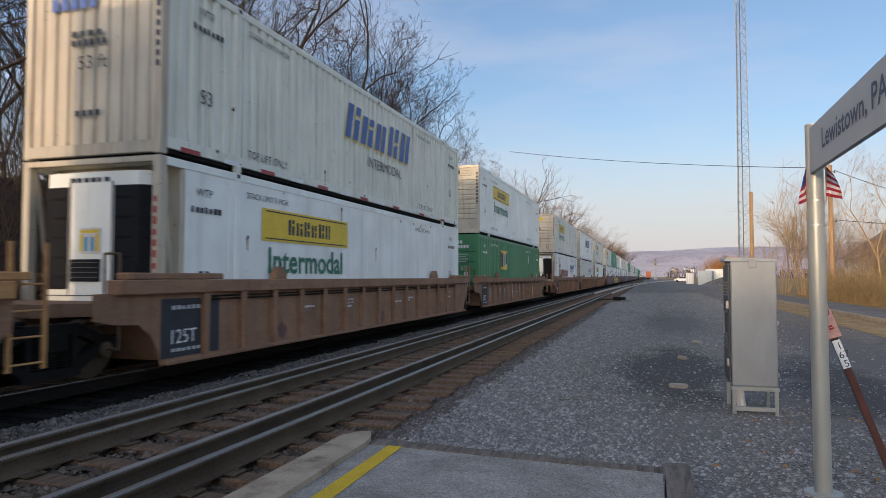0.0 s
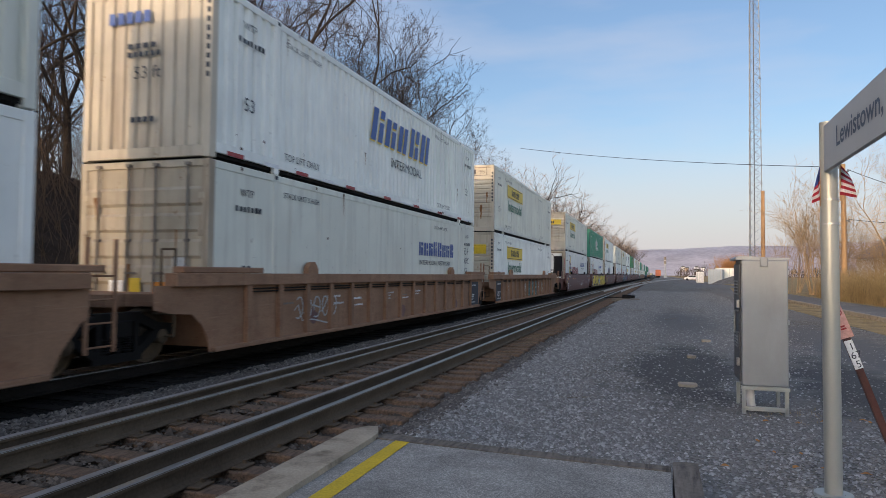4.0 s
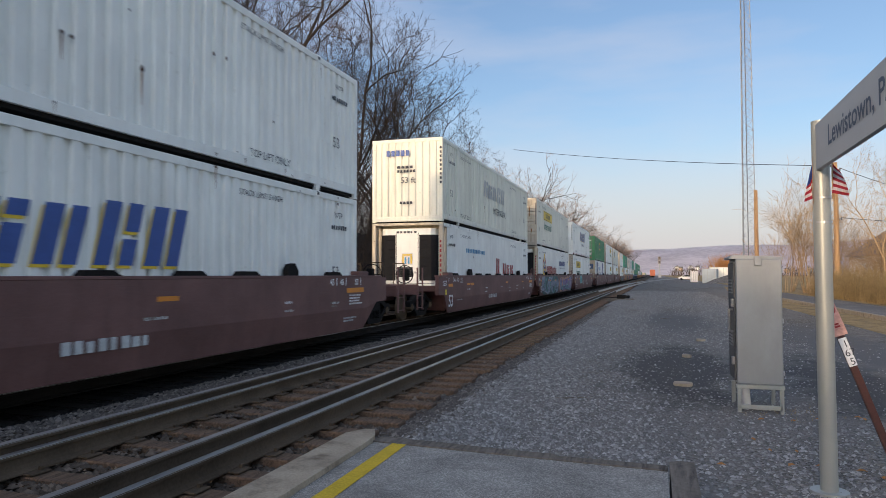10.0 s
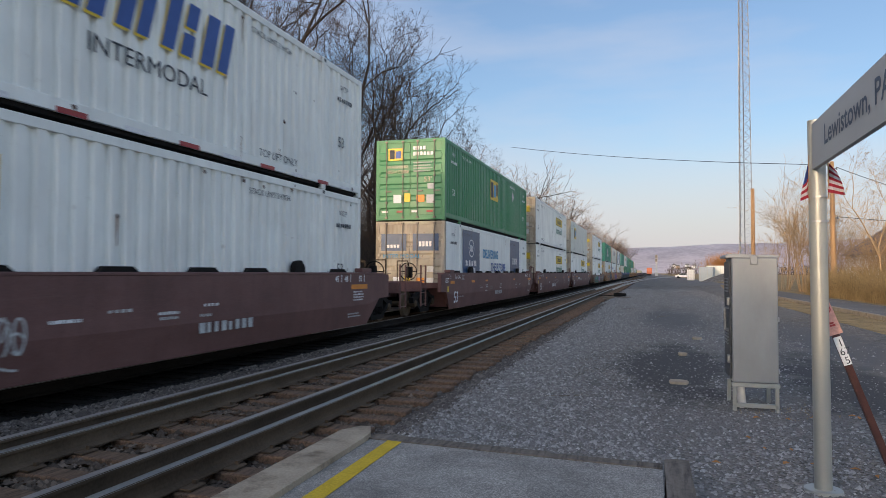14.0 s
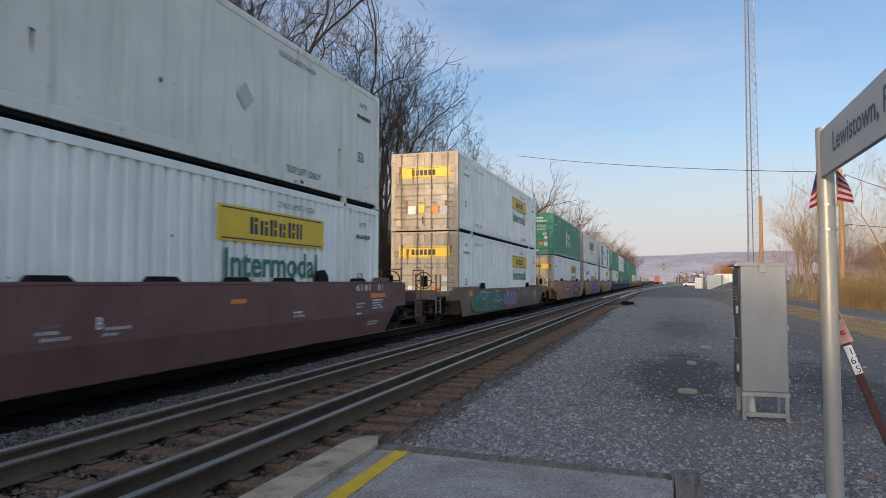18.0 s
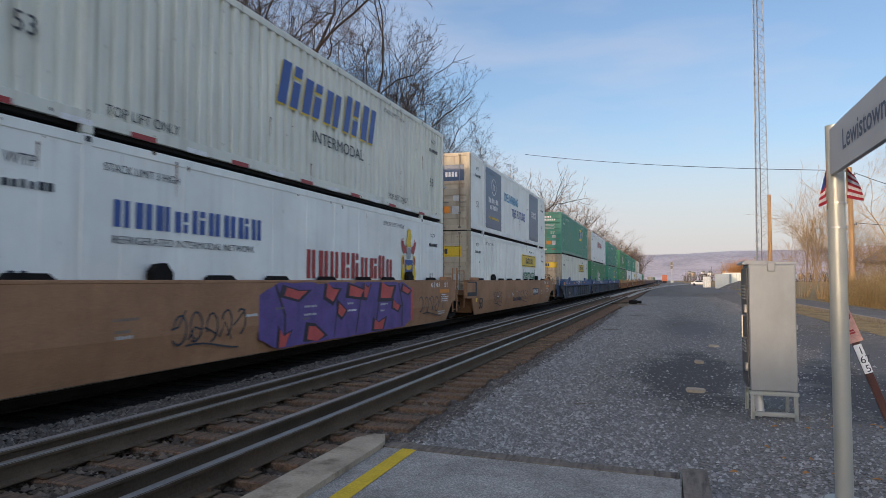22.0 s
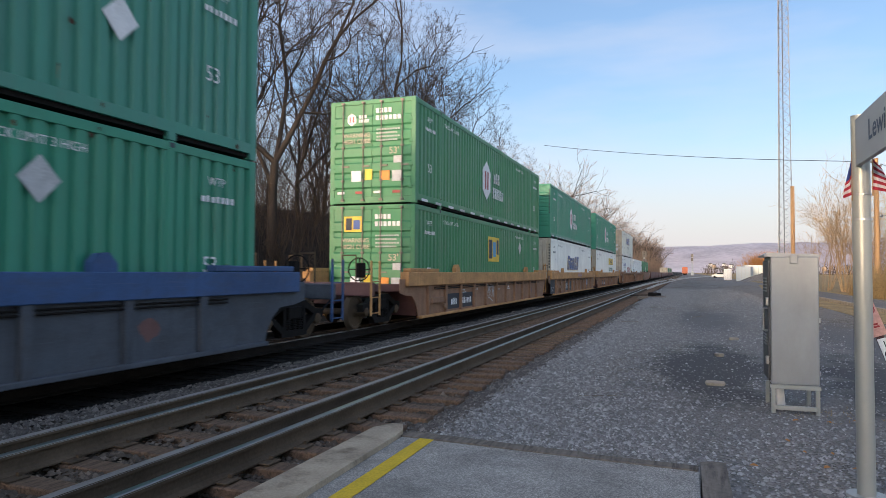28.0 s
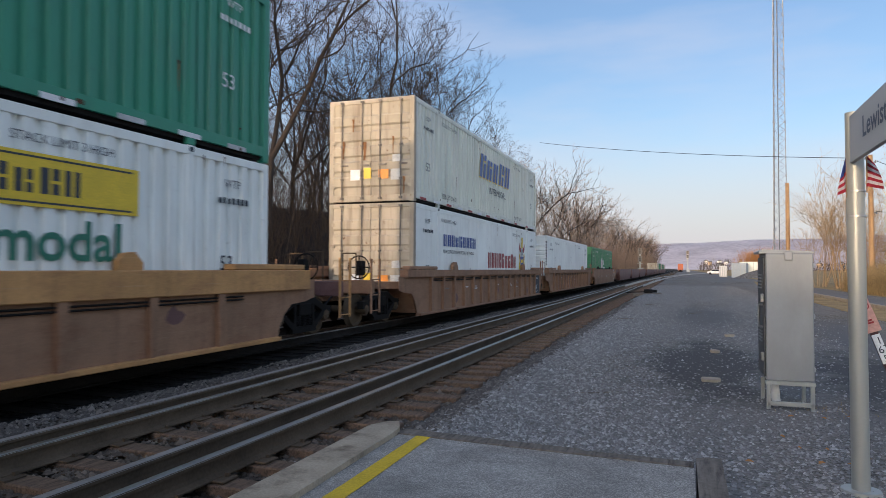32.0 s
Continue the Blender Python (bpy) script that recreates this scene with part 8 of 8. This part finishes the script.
for x in (CX0, CX1 - 0.04):
    for y in (CY0 - 0.01, CY1 - 0.05):
        part("leg", Geo().box(x, x + 0.04, y, y + 0.04, GROUND - 0.03, CZ0 - 0.045, 0.004), M["galv"], cab)
part("cable_pipe", Geo().tube((0.98, 8.25, GROUND - 0.05), (0.95, 8.25, CZ0), 0.045, 0.045, 14), M["house_white"], cab, "white plastic conduit", True)

marker = thing("marker_post", "leaning dark red marker post with a pink placard and number plate", "post")
MX = Matrix.Translation((1.785, 6.05, -0.14)) @ Matrix.Rotation(math.atan2(-0.50, 1.385), 4, "Y")
part("post", Geo().prism([(-0.026, -0.01), (0.026, -0.01), (0.026, 0.03), (0.019, 0.03), (0.015, 0.0), (-0.015, 0.0), (-0.019, 0.03), (-0.026, 0.03)], "z", 0.0, 1.46), M["post_red"], marker, "dark red steel channel", at=MX)
part("placard", Geo().add([(-0.054, -0.016, 0.0), (0.054, -0.016, 0.0), (0.048, -0.030, 0.17), (-0.044, -0.030, 0.17), (0.042, -0.02, 0.34), (-0.040, -0.02, 0.34)], [(0, 1, 2, 3), (3, 2, 4, 5)]), M["pink"], marker, "weathered pink warning placard", at=MX @ Matrix.Translation((0, 0, 1.13)))
part("symbol", Geo().lathe([(0.026, -0.0), (0.034, -0.0)], "y", (0, 0, 0), 20), M["red_ink"], marker, "red ring symbol", at=MX @ Matrix.Translation((0, -0.034, 1.34)))
for z, w in ((1.22, 0.03), (1.20, 0.04), (1.42, 0.04)):
    part("text_bar", Geo().add([(-w / 2, -0.037, z), (w / 2, -0.037, z), (w / 2, -0.037, z + 0.014), (-w / 2, -0.037, z + 0.014)], [(0, 1, 2, 3)]), M["red_ink"], marker, at=MX)
part("number_plate", Geo().box(-0.030, 0.030, -0.018, -0.012, 0.88, 1.11, 0.002), M["white_ink"], marker, "white number plate", at=MX)
for k, tx in enumerate(("1", "67", "5")):
    part("lettering", letters(tx, 0.078), M["ink"], marker, at=MX @ Matrix.Translation((-0.024 + 0.012 * (k != 1), -0.020, 1.035 - k * 0.072)) @ FRONT)

# ---- tower, poles, wire ----
tower = thing("radio_tower", "tall slender grey lattice radio tower", "tower", at=pose(10.3, 84.6, GROUND))
TOP, SEC = 56.0, 6.1
def leg_at(i, z):
    r = (0.92 - 0.46 * z / TOP)
    a = radians(90 + 120 * i + 20)
    return (r * math.cos(a), r * math.sin(a), z)
for i in range(3):
    part("leg", Geo().tube(leg_at(i, 0), leg_at(i, TOP), 0.055, 0.040, 8), M["tower"], tower)
    for k in range(9):
        z = SEC * (k + 1) - 0.2
        part("flange", Geo().tube(leg_at(i, z), leg_at(i, z + 0.12), 0.11, 0.11, 8), M["tower"], tower)
for k in range(9):
    g = Geo()
    for j in range(6):
        z0, z1 = SEC * k + j * SEC / 6, SEC * k + (j + 1) * SEC / 6
        for i in range(3):
            g.tube(leg_at(i, z0), leg_at((i + 1) % 3, z1), 0.020, n=4, caps=False)
            g.tube(leg_at((i + 1) % 3, z0), leg_at(i, z1), 0.020, n=4, caps=False)
            g.tube(leg_at(i, z1), leg_at((i + 1) % 3, z1), 0.016, n=4, caps=False)
    part("lattice_section", g, M["tower"], tower, "crossed bracing of one section")
part("feed_line", Geo().tube((0.1, 0.2, 0), (0.05, 0.12, TOP), 0.05, n=6), M["alu_dark"], tower)

tagged(part("stub_pole", Geo().tube((8.22, 61.9, GROUND), (8.22, 61.9, 8.55), 0.19, 0.15, 10), M["pole_wood"], smooth=True), "bare weathered wooden pole without arms", "utility pole")
up = thing("utility_pole", "sunlit wooden utility pole with insulators beside the brush", "utility pole", at=pose(11.6, 50.6, GROUND))
part("shaft", Geo().tube((0, 0, -0.2), (0, 0, 9.0), 0.18, 0.13, 12), M["pole_wood"], up, "", True)
for z, sx in ((8.75, -0.2), (8.5, 0.2), (5.2, 0.22)):
    part("insulator", Geo().tube((0, 0, z), (sx * 1.4, 0, z + 0.03), 0.03).tube((sx * 1.4, 0, z - 0.05), (sx * 1.4, 0, z + 0.14), 0.055, 0.03, 8), M["alu_dark"], up)


def cable(name, p, q, sag, r, label):
    g = Geo()
    p, q = Vector(p), Vector(q)
    pts = [p.lerp(q, k / 24) - Vector((0, 0, sag * 4 * (k / 24) * (1 - k / 24))) for k in range(25)]
    g.pipe(pts, r, 5)
    return tagged(part(name, g, M["black"]), label, "cable")


cable("overhead_wire", (11.3, 50.6, 8.7), (-15.0, 75.0, 15.6), 0.35, 0.022, "thin overhead wire crossing the tracks to the woods")
cable("service_wire", (11.9, 50.6, 8.5), (26.0, 58.0, 5.6), 0.5, 0.018, "thin service wire dropping from the utility pole")
cable("service_wire", (11.9, 50.6, 5.2), (30.0, 55.0, 4.6), 0.3, 0.018, "thin service wire dropping from the utility pole")

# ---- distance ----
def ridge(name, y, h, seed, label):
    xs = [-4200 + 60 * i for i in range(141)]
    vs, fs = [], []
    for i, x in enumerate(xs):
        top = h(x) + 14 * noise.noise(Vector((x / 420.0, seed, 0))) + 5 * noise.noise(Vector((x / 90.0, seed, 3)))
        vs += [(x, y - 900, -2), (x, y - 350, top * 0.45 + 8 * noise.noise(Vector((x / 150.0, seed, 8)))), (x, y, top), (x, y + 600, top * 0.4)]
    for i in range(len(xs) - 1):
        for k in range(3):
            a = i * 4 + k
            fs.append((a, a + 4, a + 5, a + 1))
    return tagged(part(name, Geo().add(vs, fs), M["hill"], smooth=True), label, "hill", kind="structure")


ridge("ridge", 3400, lambda x: 118 + 42 * max(0, min(1, (x + 200) / 1200)) + 20 * max(0, min(1, (x - 1200) / 1500)), 4.0, "long bare wooded ridge beyond the town, haze in its pale purplish colour")


def house(x, y, z, w, d, h, turn, wall, label="small pale house in the distant town"):
    root = thing("house", label, "house", "houses of the far town", at=pose(x, y, z, 0, 0, turn))
    part("wall", Geo().box(-w / 2, w / 2, -d / 2, d / 2, -3, h), M[wall], root)
    part("roof", Geo().prism([(-w / 2 - 0.4, h), (w / 2 + 0.4, h), (0, h + w * 0.35)], "y", -d / 2 - 0.3, d / 2 + 0.3), M["roof"], root)
    for k in (-0.25, 0.25):
        part("window", Geo().box(k * w - 0.5, k * w + 0.5, -d / 2 - 0.05, -d / 2, h * 0.4, h * 0.8), M["glass_dark"], root)
    return root


rh = random.Random(9)
for i in range(24):
    x = rh.uniform(30, 260)
    y = 1150 + rh.uniform(-150, 500)
    house(x, y, 4 + (y - 1000) * 0.022, rh.uniform(4, 8), rh.uniform(5, 8), rh.uniform(2.5, 4.5), rh.uniform(0, 90), rh.choice(("house_white", "house_tan", "slate_pale")))
for x, y, w, turn in ((22, 66, 9, 12), (30, 60, 8, -20), (40, 78, 10, 15)):
    house(x, y, 0.2, w, 8, 2.8, turn, "house_white", "white house behind the thicket")
tagged(part("far_woods", brush_geo(900, 15, lambda r: (r.uniform(15, 330), r.uniform(560, 820)), 5, 10, 0.35, 2, 0.2), M["brush"]), "bare woods between yard and town", "woods", kind="stuff")
tagged(part("orange_bush", brush_geo(420, 16, lambda r: (r.normal(21, 2.4), r.normal(205, 3)), 3.5, 6.5, 0.35, 6, 0.035), M["orange_leaf"]), "rounded bush with orange winter leaves", "bush", kind="stuff")


def yard_box(x, y, w, d, h, turn, mat, label):
    root = thing("storage_container", label, "container", "storage containers in the yard", at=pose(x, y, GROUND + 0.05, 0, 0, turn))
    part("shell", Geo().box(-w / 2, w / 2, -d / 2, d / 2, 0, h, 0.03), M[mat], root)
    for sx in (-1, 1):
        part("door", Geo().box(min(0.03 * sx, sx * (w / 2 - 0.08)), max(0.03 * sx, sx * (w / 2 - 0.08)), -d / 2 - 0.05, -d / 2, 0.12, h - 0.12, 0.01), M[mat], root)
    for k in range(4):
        part("lock_rod", Geo().tube((-w / 2 + w * (k + 0.5) / 4, -d / 2 - 0.08, 0.15), (-w / 2 + w * (k + 0.5) / 4, -d / 2 - 0.08, h - 0.15), 0.03), M["galv"], root)
    return root


yard_box(9.9, 134, 2.4, 6, 2.6, -8, "slate_pale", "grey-blue storage container beside the yard")
yard_box(13.2, 139, 6.0, 2.4, 2.9, 2, "grey_white", "pale storage container beside the yard")
yard_box(16.8, 142, 2.4, 6, 2.9, 0, "house_tan", "tan storage container beside the yard")
yard_box(7.9, 150, 1.4, 2.0, 2.2, 0, "house_white", "small white shed at the yard edge")
tagged(part("gravel_heap", Geo().lathe([(5.6, 0), (4.0, 0.75), (2.0, 1.45), (0.5, 1.75), (0.0, 1.78)], "z", (13.5, 122, GROUND), 18), M["yard"], smooth=True), "low heap of grey gravel beside the containers", "gravel")

car_far = thing("car", "white car parked at the end of the yard", "car", at=pose(9.2, 212, GROUND, 0, 0, 75))
part("body", Geo().prism([(-2.2, 0.35), (2.2, 0.35), (2.25, 0.85), (1.5, 1.0), (0.8, 1.5), (-1.2, 1.55), (-2.1, 1.05)], "x", -0.9, 0.9), M["house_white"], car_far)
part("window", Geo().prism([(-1.1, 1.05), (1.2, 1.05), (0.7, 1.45), (-1.0, 1.48)], "x", -0.92, 0.92), M["glass_dark"], car_far)
for y in (-1.4, 1.4):
    for sx in (-0.82, 0.82):
        part("wheel", Geo().tube((sx - 0.1, y, 0.33), (sx + 0.1, y, 0.33), 0.33, n=14), M["black"], car_far)


def signal_mast(x, y, h, label):
    root = thing("signal_mast", label, "railway signal", "signal masts", at=pose(x, y, GROUND))
    part("mast", Geo().tube((0, 0, 0), (0, 0, h), 0.26, n=10), M["galv"], root)
    for k in range(2):
        z = h - 0.8 - k * 2.2
        head = part("signal_head", Geo().box(-0.65, 0.65, -0.25, -0.12, z - 0.9, z + 0.9, 0.03), M["rod"], root, "grey signal head")
        for j in range(3):
            part("hood", Geo().tube((0, -0.25, z - 0.55 + j * 0.55), (0, -0.5, z - 0.5 + j * 0.55), 0.16, n=10), M["black"], head)
    part("platform", Geo().box(-0.8, 0.8, -0.6, 0.6, h - 4.4, h - 4.3), M["galv"], root)
    part("case", Geo().box(-0.7, 0.9, -0.5, 0.5, 0, 1.9, 0.03), M["alu"], root, "grey relay case")
    part("ladder", Geo().box(-0.25, -0.2, 0.3, 0.35, 0, h).box(0.2, 0.25, 0.3, 0.35, 0, h), M["galv"], root)
    return root


signal_mast(2.84, 401, 11.8, "tall railway signal mast with grey heads beside the track")
signal_mast(-11.6, 205, 7.5, "railway signal mast beside the wooded bank")
hopper = thing("hopper_wagon", "orange freight wagon standing far down the line", "railway wagon", at=pose(-1.0, 425, 0))
part("body", Geo().prism([(-1.5, 0.9), (1.5, 0.9), (1.5, 4.2), (1.2, 4.6), (-1.2, 4.6), (-1.5, 4.2)], "y", -8, 8), M["orange_car"], hopper)
for y in (-5.5, 5.5):
    part("bogie", Geo().box(-1.1, 1.1, y - 1.2, y + 1.2, 0.0, 0.9, 0.05), M["grease"], hopper)

# ---- the station behind the view ----
station = thing("station_building", "old stone station building behind the platform", "building", at=pose(6.0, -22.0, GROUND))
part("wall", Geo().box(-3.5, 3.5, -12, 12, 0, 4.4, 0.03), M["stone"], station)
part("roof", Geo().prism([(-4.6, 4.4), (4.6, 4.4), (0, 7.4)], "y", -13, 13), M["roof"], station)
for y in (-8, -3, 3, 8):
    part("window", Geo().box(-3.56, -3.50, y - 0.6, y + 0.6, 1.0, 3.0), M["glass_dark"], station)


motions()
